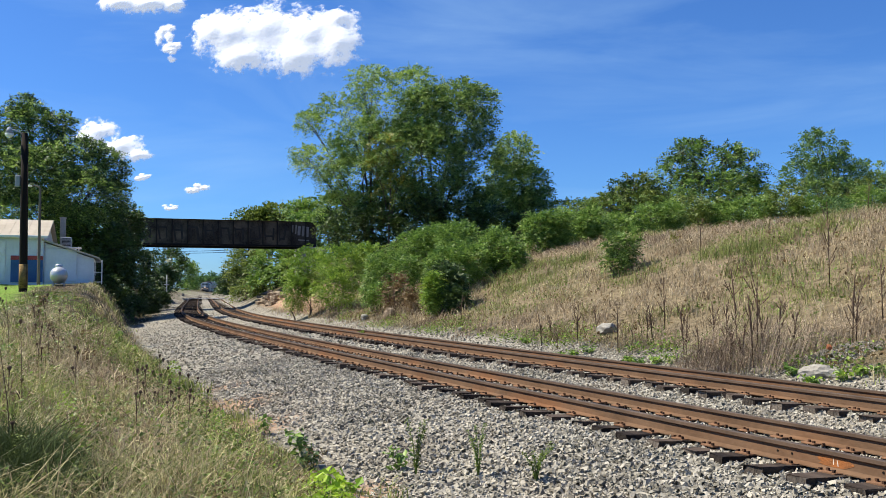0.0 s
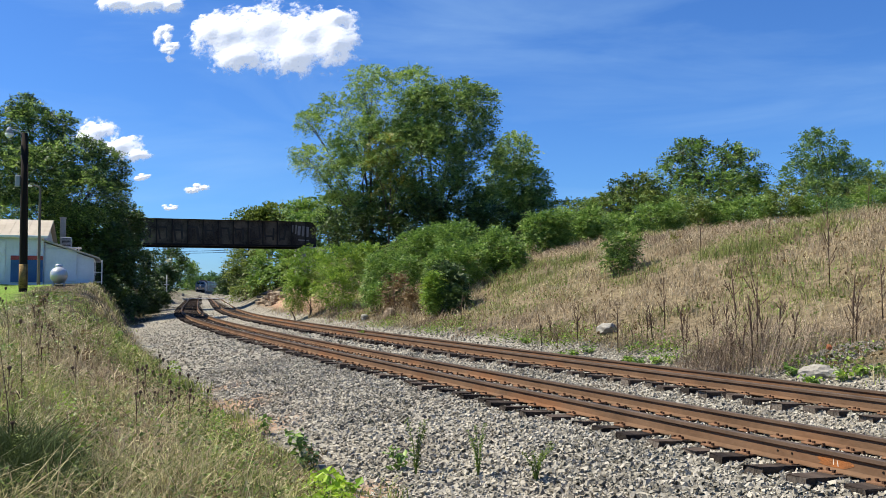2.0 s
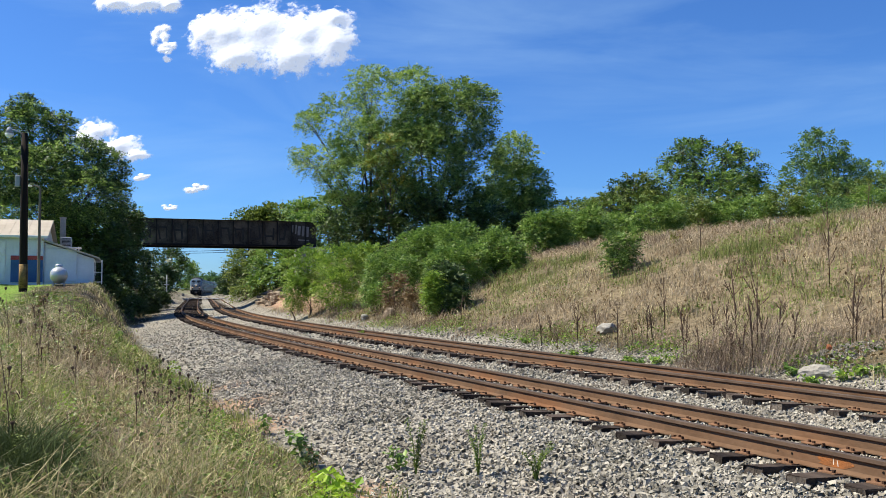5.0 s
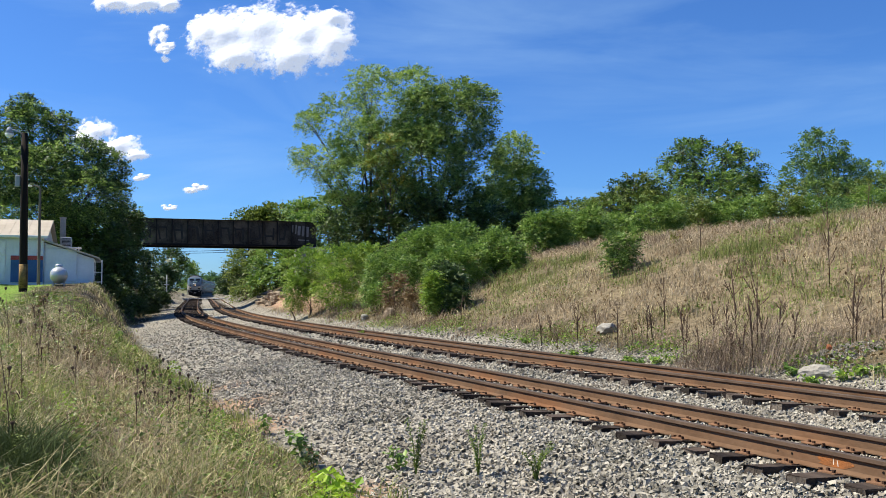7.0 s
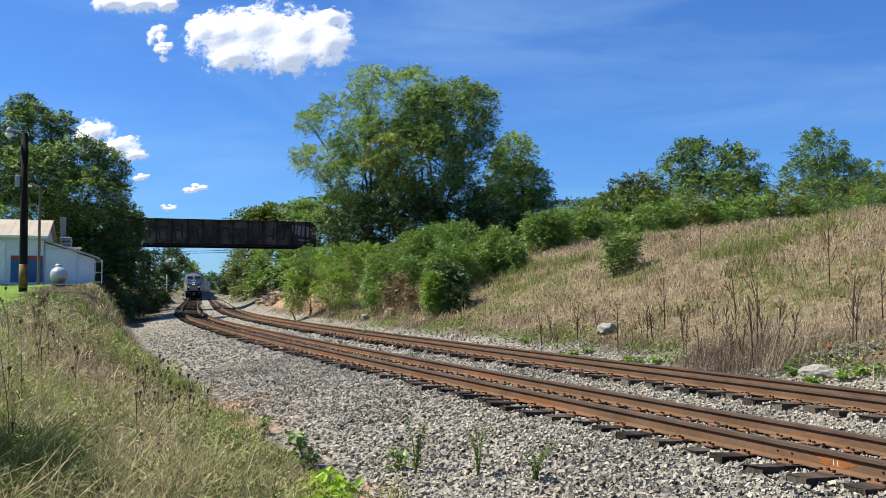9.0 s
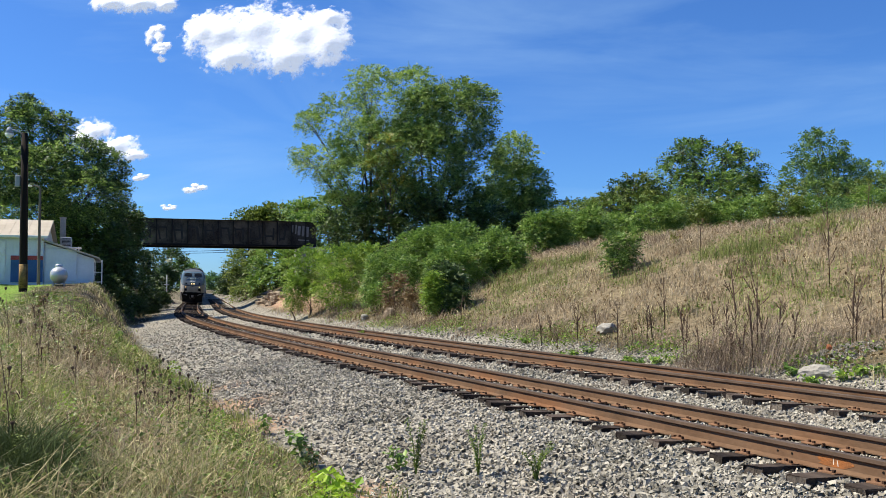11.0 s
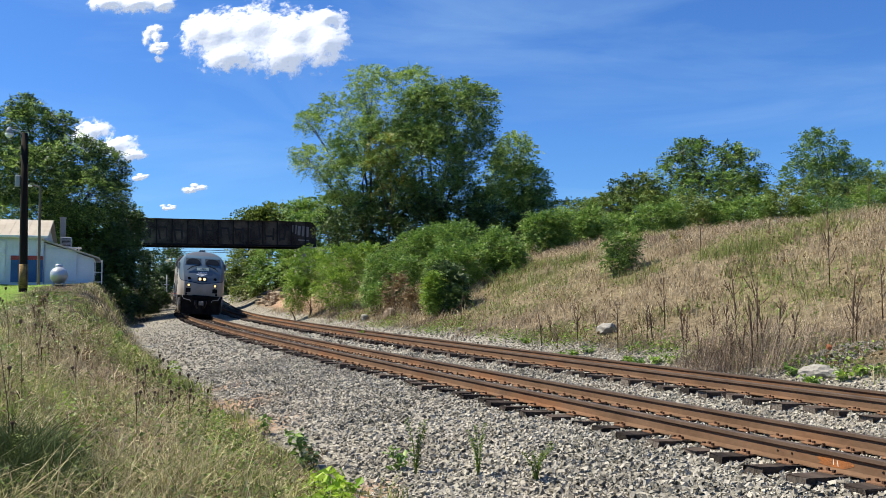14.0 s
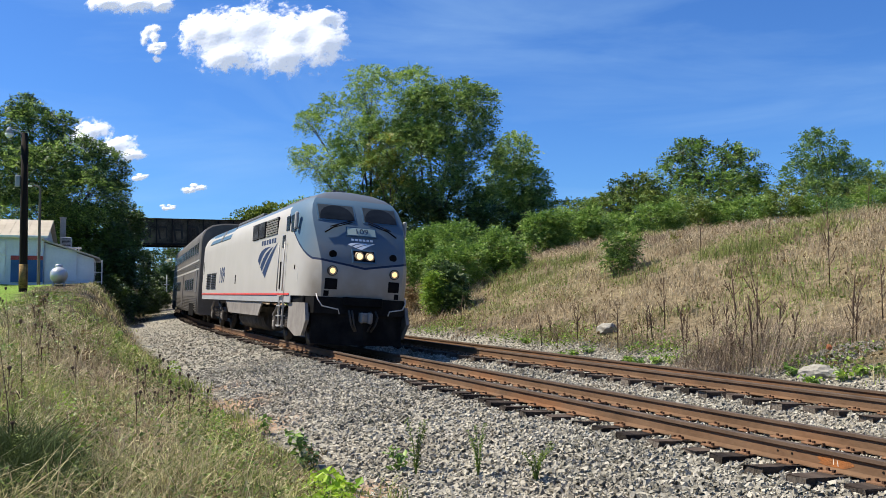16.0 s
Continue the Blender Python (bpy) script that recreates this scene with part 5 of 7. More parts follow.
def add_rock(x, y, size, seed, mat, label, sink=0.3, group=""):
    bm = bmesh.new()
    rock_mesh(bm, (0, 0, 0), size, seed)
    ob = part("rock", bm, mat, None)
    ob.matrix_basis = pose(x, y, ground_at(x, y) + size[2] * (0.78 - sink), 0, 0, seed * 37 % 360)
    tagged(ob, label, "rock", group)


add_rock(*(4.75, 24.5), (0.34, 0.3, 0.19), 3, M_ROCK, "pale limestone boulder at the foot of the hill", 0.25)
add_rock(*(7.06, 16.0), (0.4, 0.28, 0.17), 4, M_ROCK, "broad pale boulder in weeds beside the track", 0.5)
add_rock(*(0.64, 31.5), (0.12, 0.1, 0.09), 6, M_ROCK, "small pale stone beside the ballast", 0.2)
add_rock(*(-3.99, 43), (0.22, 0.2, 0.2), 7, M_ROCK, "pale rock among the shrubs")
add_rock(*(-2.58, 41), (0.3, 0.3, 0.35), 8, M_OUTCROP, "tan rock among the shrubs")


def add_ledge(x, y, size, lift, seed):
    """A broken flat-bedded block of shale."""
    r = random.Random(seed)
    bm = bmesh.new()
    box(bm, (0, 0, size * 0.3), (size * r.uniform(1.2, 2.2), size * r.uniform(0.8, 1.3), size * r.uniform(0.45, 0.95)), size * 0.1)
    bmesh.ops.subdivide_edges(bm, edges=[e for e in bm.edges if e.calc_length() > size * 0.35], cuts=1)
    for v in bm.verts:
        v.co += Vector((r.uniform(-1, 1), r.uniform(-1, 1), r.uniform(-0.8, 0.8))) * size * 0.11
    ob = part("rock", bm, M_OUTCROP, None)
    ob.matrix_basis = pose(x, y, ground_at(x, y) - size * 0.2 + lift, r.uniform(-14, 14), r.uniform(-14, 14), r.uniform(30, 110))
    tagged(ob, "brown shale ledge in the cut bank", "rock", "rock ledges in the cut bank")


rr = random.Random(12)
for k in range(36):
    row = k // 12
    rs, rd = 70.0 + (k % 12) * 1.6 + rr.uniform(-0.7, 0.7), TRACK_GAP + 3.0 + row * 0.5 + rr.uniform(-0.2, 0.3)
    rx, ry = on_line(rs, rd)
    add_ledge(float(rx), float(ry), rr.uniform(0.25, 0.55), row * 0.2, 20 + k)

# heap of spilled gravel with an orange marker stone
def build_heap():
    x, y = (7.85, 16.9)
    r = np.random.RandomState(4)
    n = 900
    a, q = r.uniform(0, 6.28, n), np.sqrt(r.uniform(size=n))
    px, py = x + np.cos(a) * q * 0.95, y + np.sin(a) * q * 0.5
    pz = ground_height(px, py)[0] + 0.16 * (1 - q ** 1.5)
    me = stones_mesh("gravel_heap", px, py, pz, r.uniform(0.022, 0.045, n), 6)
    tagged(mesh_object("gravel_heap", me), "small heap of spilled grey gravel", "gravel", kind="stuff")
    bm = bmesh.new()
    rock_mesh(bm, (0, 0, 0), (0.06, 0.05, 0.07), 12)
    ob = part("broken_brick", bm, material("orange_clay", (0.30, 0.10, 0.045), (0.44, 0.17, 0.08), 5, 0.9), None)
    gx, gy = (7.66, 16.9)
    ob.matrix_basis = pose(gx, gy, ground_at(gx, gy) + 0.2)
    tagged(ob, "broken orange clay lump on the gravel heap", "rubble")


build_heap()


# ---------------------------------------------------------------- weeds
def add_stalk(x, y, height, seed, branches=4, lean=0.1, head=False, label="dead brown weed stalk on the slope", group="dead weed stalks", thick=0.012):
    r = random.Random(seed)
    z = ground_at(x, y)
    ob = thing("weed_stalk", label, "weed", pose(x, y, z), group)
    bm = bmesh.new()
    lx, ly = r.uniform(-1, 1) * lean * height, r.uniform(-1, 1) * lean * height
    tip = Vector((lx, ly, height))
    tube(bm, [(0, 0, -0.05), Vector((lx * 0.35, ly * 0.35, height * 0.5)), tip], [thick * 1.3, thick, thick * 0.5], 5)
    stem = part("stem", bm, M_STALK, ob)
    for k in range(branches):
        bm = bmesh.new()
        t = r.uniform(0.25, 0.85)
        s = Vector((lx * t * t, ly * t * t, height * t))
        e = s + Vector((r.uniform(-1, 1) * 0.22, r.uniform(-1, 1) * 0.22, r.uniform(0.15, 0.5))) * height * 0.6
        mid = s.lerp(e, 0.5) + Vector((0, 0, -0.02))
        if not head:
            # knobbly with dried seed pods
            line_pts = [s, s.lerp(mid, 0.6)] + [mid.lerp(e, j / 7) for j in range(8)]
            tube(bm, line_pts, [thick * 0.6, thick * 0.5] + [thick * (1.3 if j % 2 else 0.5) for j in range(8)], 4)
        else:
            tube(bm, [s, mid, e - Vector((0, 0, 0.01)), e + Vector((0, 0, 0.004)), e + Vector((0, 0, 0.02)), e + Vector((0, 0, 0.028))], [thick * 0.6, thick * 0.5, 0.006, 0.018, 0.019, 0.006], 7)
        part("branch", bm, M_STALK, ob)
    bm = bmesh.new()
    if head:
        tube(bm, [tip - Vector((0, 0, 0.02)), tip + Vector((0, 0, 0.012)), tip + Vector((0, 0, 0.026)), tip + Vector((0, 0, 0.036))], [0.006, 0.019, 0.017, 0.005], 8)
    else:
        ts = [0.45 + 0.034 * j for j in range(17)]
        tube(bm, [Vector((lx * t * t, ly * t * t, height * t)) for t in ts], [thick * (1.7 if j % 2 else 0.8) * (1.0 - 0.02 * j) for j in range(17)], 5)
    part("seed_head", bm, M_STALK, stem)
    return ob


for k, (pt, hgt, br) in enumerate((((2.89, 25), 1.0, 5), ((3.24, 25.5), 0.8, 4), ((3.85, 24.5), 1.1, 6), ((4.51, 25), 0.8, 4), ((4.51, 22), 1.3, 3), ((5.29, 22), 0.9, 5), ((5.41, 22), 1.0, 4),
                                   ((5.99, 23), 1.5, 5), ((5.51, 19.5), 1.25, 6), ((5.62, 19.7), 1.0, 5), ((6.37, 20), 1.1, 6), ((6.17, 18.5), 1.3, 7), ((6.57, 19), 2.0, 8), ((6.37, 17.5), 1.6, 9), ((6.64, 18), 1.9, 6),
                                   ((6.79, 18), 1.4, 7), ((7.09, 18), 1.2, 5), ((7.18, 17.5), 1.0, 4), ((10.03, 22), 2.1, 5), ((8.17, 17), 1.6, 5), ((8.34, 17.2), 1.2, 4), ((9.31, 18), 1.4, 5), ((0.68, 33), 1.2, 6),
                                   ((-2.64, 42), 1.5, 6), ((-2.3, 41), 1.6, 6), ((-4.53, 44), 1.2, 5), ((3.21, 24), 0.6, 4), ((5.62, 18.7), 0.9, 7), ((6.17, 17.6), 1.0, 8), ((6, 17.8), 0.9, 8), ((19.14, 38), 1.6, 4), ((9.42, 31), 1.5, 4))):
    add_stalk(*pt, hgt * 0.95, 200 + k, br + 3, 0.12, False, thick=0.011)
for k, (pt, hgt) in enumerate((((-4.01, 12), 0.95), ((-3.95, 12), 0.9), ((-5.75, 12), 1.3), ((-6.69, 14), 1.2), ((-6, 13), 1.25), ((-6.62, 13), 1.3), ((-3.87, 12), 0.8), ((-3.42, 11), 0.8), ((-3.26, 11), 0.8), ((-3.77, 11), 0.8),
                               ((-3.2, 10), 0.75), ((-3.88, 11), 0.8), ((-3, 10), 0.7), ((-3.07, 11), 0.65), ((-3.52, 7), 1.35), ((-4.44, 9), 1.2), ((-5.65, 12), 1.1), ((-5.89, 13), 1.1), ((-3.24, 9), 0.9), ((-4.3, 10), 0.9))):
    add_stalk(*pt, hgt, 300 + k, 2, 0.12, True, "dry teasel stalk with dark seed heads in the grass", "teasel stalks", thick=0.004)


def add_leafy(x, y, height, count, size, mat, seed, label, spread=0.5, stems=3, group="weeds on the gravel", wide=1.0):
    """A small plant: stems from one root and leaves along them."""
    r = random.Random(seed)
    ob = thing("weed", label, "weed", pose(x, y, ground_at(x, y)), group)
    pts, outs = [], []
    for k in range(stems):
        a = r.uniform(0, 6.28)
        tip = Vector((math.cos(a) * spread * height * r.uniform(0.3, 1), math.sin(a) * spread * height * r.uniform(0.3, 1), height * r.uniform(0.7, 1.0)))
        bm = bmesh.new()
        mid = Vector((tip.x * 0.3, tip.y * 0.3, tip.z * 0.55))
        tube(bm, [(0, 0, -0.03), mid, tip], [0.007, 0.005, 0.002], 5)
        part("stem", bm, M_STALK if mat is L_RED else L_MID, ob)
        for j in range(count // stems):
            t = r.uniform(0.12, 1.0)
            q = (mid * (2 * t) if t < 0.5 else mid.lerp(tip, 2 * t - 1))
            b = r.uniform(0, 6.28)
            w = size * r.uniform(0.4, 1.3)
            pts.append((q.x + math.cos(b) * w, q.y + math.sin(b) * w, max(q.z + r.uniform(-0.4, 0.4) * w, 0.02)))
            outs.append((math.cos(b) * 0.4, math.sin(b) * 0.4, 0.8))
    mesh_object("foliage", leaves_mesh("foliage", np.array(pts), np.array(outs), size, mat, seed, wide), ob)


add_leafy(*(-1.66, 10.2), 0.42, 120, 0.09, L_MID, 401, "dark green leafy weed at the edge of the gravel")
add_leafy(*(-1.53, 10), 0.28, 60, 0.10, L_DARK_SHADE, 402, "dark green leafy weed at the edge of the gravel")
add_leafy(*(-2.62, 12.5), 0.25, 50, 0.08, L_MID, 403, "small green weed at the edge of the gravel")
add_leafy(*(-0.51, 9.6), 0.30, 50, 0.09, L_MID, 404, "drooping green weed on the gravel")
add_leafy(*(-0.31, 9.4), 0.62, 640, 0.026, L_OLIVE, 405, "feathery weed with thin stems on the gravel", 0.2, 4)
add_leafy(*(0.36, 9), 0.60, 640, 0.022, L_OLIVE, 406, "feathery dark weed on the gravel", 0.35, 5)
add_leafy(*(0.92, 8.6), 0.38, 640, 0.022, L_OLIVE, 407, "low feathery weed on the gravel", 0.6, 5)
for k, (pt, hh) in enumerate((((-1.16, 8.3), 0.30), ((-1.02, 8.0), 0.26), ((-0.86, 7.6), 0.24), ((-0.6, 7.3), 0.2), ((-0.35, 7.2), 0.16), ((-1.3, 8.7), 0.25), ((-1.0, 7.5), 0.22), ((-1.15, 7.2), 0.24), ((-0.75, 7.0), 0.2))):
    add_leafy(*pt, hh, 54, 0.13, L_BRIGHT, 410 + k, "bright green broad-leaved weed at the edge of the gravel", 0.8, 3, wide=1.5)
for k, pt in enumerate(((3.15, 23), (3.43, 22.8), (4.45, 20.5), (4.61, 20), (4.96, 19.8), (5.21, 19.5), (3.85, 22.6), (2.53, 26), (-3.46, 36), (6.73, 16.4), (6.71, 15.6), (7.55, 15.4), (7.76, 15.2), (7.24, 15.4))):
    add_leafy(*pt, 0.2, 70, 0.10, L_LOCUST if k % 3 else L_MID, 430 + k, "light green mullein rosette beside the track", 0.9, 4, "rosettes beside the track")
add_leafy(*(10.13, 37), 0.5, 60, 0.12, L_YELLOW, 450, "yellow flowering weed on the slope", 0.4)


def add_brush(x, y, height, spread, count, seed, label="tangled dead brown brush at the foot of the slope"):
    r = np.random.RandomState(seed)
    a, q = r.uniform(0, 6.28, count), np.sqrt(r.uniform(size=count)) * spread
    px, py = np.cos(a) * q, np.sin(a) * q
    gz = ground_at(x, y)
    pz = ground_height(px + x, py + y)[0] - gz
    hgt = height * (0.25 + 1.1 * r.uniform(size=count) ** 2.2) * (1 - 0.3 * q / spread)
    me = blades_mesh("brush", px, py, pz, hgt, np.full(count, 0.008), 1.3, M_TWIG, seed)
    ob = mesh_object("brush", me)
    ob.matrix_basis = pose(x, y, gz)
    tagged(ob, label, "brush", "dead brush on the slope", "stuff")
    m = count * 2
    a, q = r.uniform(0, 6.28, m), np.sqrt(r.uniform(size=m)) * spread
    p = np.stack([np.cos(a) * q, np.sin(a) * q, r.uniform(0.05, 0.95, m) * height * (1 - 0.4 * q / spread)], 1)
    mesh_object("twigs", leaves_mesh("twigs", p, np.zeros((m, 3)), 0.045, M_TWIG, seed + 1, 0.5), ob)


M_TWIG = material("dry_brown_twigs", (0.15, 0.115, 0.08), (0.50, 0.40, 0.285), 1.0, 0.9, island=0.65)
for k, (pt, hh, sp, nn) in enumerate((((5.62, 18.7), 0.8, 0.6, 900), ((5.99, 18.3), 0.95, 0.7, 1200), ((6.28, 17.6), 1.2, 0.8, 1500), ((6.75, 17.6), 1.0, 0.7, 1100), ((6.46, 18.8), 1.2, 0.8, 1200), ((7.34, 17.6), 0.8, 0.7, 800),
                                      ((3.16, 27), 0.5, 0.7, 500), ((4.34, 26.5), 0.5, 0.8, 500), ((5.36, 22), 0.5, 0.8, 600), ((8.35, 17.5), 0.7, 0.9, 800), ((8.87, 17.5), 0.7, 0.9, 800), ((-2.25, 40), 1.1, 1.0, 700), ((1.91, 30), 0.5, 1.0, 600))):
    add_brush(*pt, hh * 1.1, sp * 1.2, int(nn * 0.45), 500 + k)

# tall dark green grass, blackened in colour for the shadow over this corner
M_SHADOW_GRASS = material("dark_green_grass_with_shadow", (0.016, 0.03, 0.008), (0.075, 0.105, 0.03), 0.5, 0.7, island=0.6, translucent=0.12)
for k, (pt, hh, nn) in enumerate((((-3.45, 6.5), 0.72, 2600), ((-3.0, 6.2), 0.6, 2200), ((-2.62, 6.1), 0.42, 1100), ((-3.6, 7.1), 0.6, 2000), ((-3.1, 5.7), 0.6, 1800))):
    r = np.random.RandomState(600 + k)
    a, q = r.uniform(0, 6.28, nn), np.sqrt(r.uniform(size=nn)) * 0.55
    gx, gy = pt[0] + np.cos(a) * q, pt[1] + np.sin(a) * q
    me = blades_mesh("grass_tuft", gx, gy, ground_height(gx, gy)[0], hh * r.uniform(0.4, 1.1, nn), np.full(nn, 0.008), 0.9, M_SHADOW_GRASS, 610 + k)
    tagged(mesh_object("grass_tuft", me), "dark green tuft of tall grass with shadow in its colour", "grass", "tufts of tall grass", "stuff")

# undergrowth on the bank below the shed, its shade put into the dark leaf colour
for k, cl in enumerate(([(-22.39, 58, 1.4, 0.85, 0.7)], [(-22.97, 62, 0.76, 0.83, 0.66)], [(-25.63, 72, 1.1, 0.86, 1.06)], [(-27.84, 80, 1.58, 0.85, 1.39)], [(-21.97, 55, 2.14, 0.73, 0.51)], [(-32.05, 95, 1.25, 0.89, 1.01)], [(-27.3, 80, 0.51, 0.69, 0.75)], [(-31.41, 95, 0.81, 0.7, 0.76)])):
    add_tree("bush", "bush on the bank below the trees with shade in its dark leaf colour", "bush", cl, [(L_DARK_SHADE, 1.0)], 3500, 0.22, 520 + k, trunk=0.04, stems=2, group="shaded bushes")


# ---------------------------------------------------------------- beyond the bridge
def build_wires():
    for k, (z, sag) in enumerate(((444, 0.25), (447, 0.2))):
        a, b = Vector((-46.67, 125, 8)), Vector((-29.87, 130, 8.34))
        a.z -= k * 0.35
        b.z -= k * 0.35
        bm = bmesh.new()
        tube(bm, [a.lerp(b, t / 10) - Vector((0, 0, sag * 4 * (t / 10) * (1 - t / 10))) for t in range(11)], 0.035, 5)
        tagged(part("wire", bm, M_BLACK, None), "thin black overhead wire across the railway", "wire", "overhead wires")
    for a in (Vector((-46.68, 125, 8.17)), Vector((-29.87, 130, 8.51))):
        g = ground_at(a.x, a.y)
        p = thing("utility_pole", "wooden pole that carries the overhead wires", "pole", pose(a.x, a.y, g))
        bm = bmesh.new()
        tube(bm, [(0, 0, -0.3), (0, 0, a.z - g + 0.3)], [0.16, 0.12], 10)
        part("shaft", bm, M_POLE, p)
        bm = bmesh.new()
        box(bm, (0, 0.1, a.z - g + 0.05), (0.12, 1.6, 0.12), 0.01)
        part("crossarm", bm, M_POLE, p)
    b = Vector((-39.12, 120, 1.39))
    g = ground_at(b.x, b.y)
    sgn = thing("crossing_sign", "weathered white crossing post with a short arm", "sign", pose(b.x, b.y, g))
    bm = bmesh.new()
    tube(bm, [(0, 0, -0.2), (0, 0, 4.2)], 0.07, 8)
    part("post", bm, M_GREYBOX, sgn)
    bm = bmesh.new()
    box(bm, (0, -0.09, 2.9), (0.7, 0.05, 0.12), 0.01)
    part("arm", bm, M_GREYBOX, sgn)


build_wires()


# ---------------------------------------------------------------- the train
TRAIN, WHEELS, CLOUDS = [], [], []
SILVER, BLUE_PAINT, NAVY = (0.62, 0.60, 0.56), (0.105, 0.19, 0.30), (0.012, 0.02, 0.05)
M_SILVER = material("silver_grey_train_paint", (0.36, 0.345, 0.32), (0.44, 0.42, 0.39), 0.6, 0.42, 0.15, stain=(0.42, 0.37, 0.31), stain_scale=0.9, stain_amount=0.25)
M_CABIN_GREY = material("dull_grey_train_paint", (0.26, 0.26, 0.26), (0.34, 0.34, 0.33), 0.8, 0.5)
M_STRIPE = material("red_stripe_paint", (0.45, 0.045, 0.04), (0.55, 0.07, 0.06), 2, 0.45)
M_NAVY = material("navy_marking_paint", (0.015, 0.03, 0.075), (0.03, 0.05, 0.11), 2, 0.45)
M_BLUEPAINT = material("blue_train_paint", (0.055, 0.11, 0.17), (0.08, 0.145, 0.21), 0.7, 0.4)
M_STEEL = material("ribbed_stainless_steel", (0.085, 0.078, 0.07), (0.15, 0.138, 0.125), 0.5, 0.5, 0.1, stain=(0.2, 0.18, 0.16), stain_scale=0.7, stain_amount=0.35)
M_STEELDARK = material("dark_weathered_steel", (0.10, 0.10, 0.10), (0.17, 0.165, 0.16), 0.8, 0.5, 0.3)
M_RUNGEAR = material("dusty_running_gear", (0.022, 0.019, 0.016), (0.095, 0.083, 0.07), 3, 0.8, 0, 0.4, 15)
M_RUNLIGHT = material("light_dust_on_steel", (0.15, 0.135, 0.12), (0.25, 0.23, 0.205), 3, 0.7)
M_PILOT = material("scuffed_black_pilot_paint", (0.004, 0.004, 0.004), (0.014, 0.013, 0.012), 2.5, 0.75, 0, 0.2, 20, spec=0.05, stain=(0.05, 0.042, 0.035), stain_scale=1.6, stain_amount=0.3)
M_WHEEL = material("worn_wheel_steel", (0.03, 0.026, 0.022), (0.07, 0.06, 0.05), 4, 0.5, 0.5)
M_GLASS = material("dark_cab_glass", (0.010, 0.013, 0.016), (0.02, 0.024, 0.03), 1, 0.2, 0.0, spec=0.15)
M_DUSTGLASS = material("dusty_windscreen_glass", (0.03, 0.038, 0.045), (0.055, 0.066, 0.075), 5, 0.35, 0.0, spec=0.15)
M_NUMBER = material("pale_green_number_glass", (0.30, 0.38, 0.34), (0.38, 0.46, 0.42), 2, 0.3)
M_WHITEMARK = material("white_marking_paint", (0.72, 0.73, 0.74), (0.8, 0.8, 0.8), 2, 0.5)
M_HEADLIGHT = glow("lit_headlight", (1.0, 0.72, 0.36), 0.85)
M_DITCH = glow("lit_amber_ditch_light", (1.0, 0.66, 0.26), 0.85)
M_REFLECTOR = material("warm_lamp_reflector", (0.34, 0.25, 0.15), (0.5, 0.38, 0.24), 20, 0.3, 0.4)
M_RING = material("dark_lamp_ring", (0.03, 0.025, 0.02), (0.06, 0.05, 0.04), 10, 0.5)


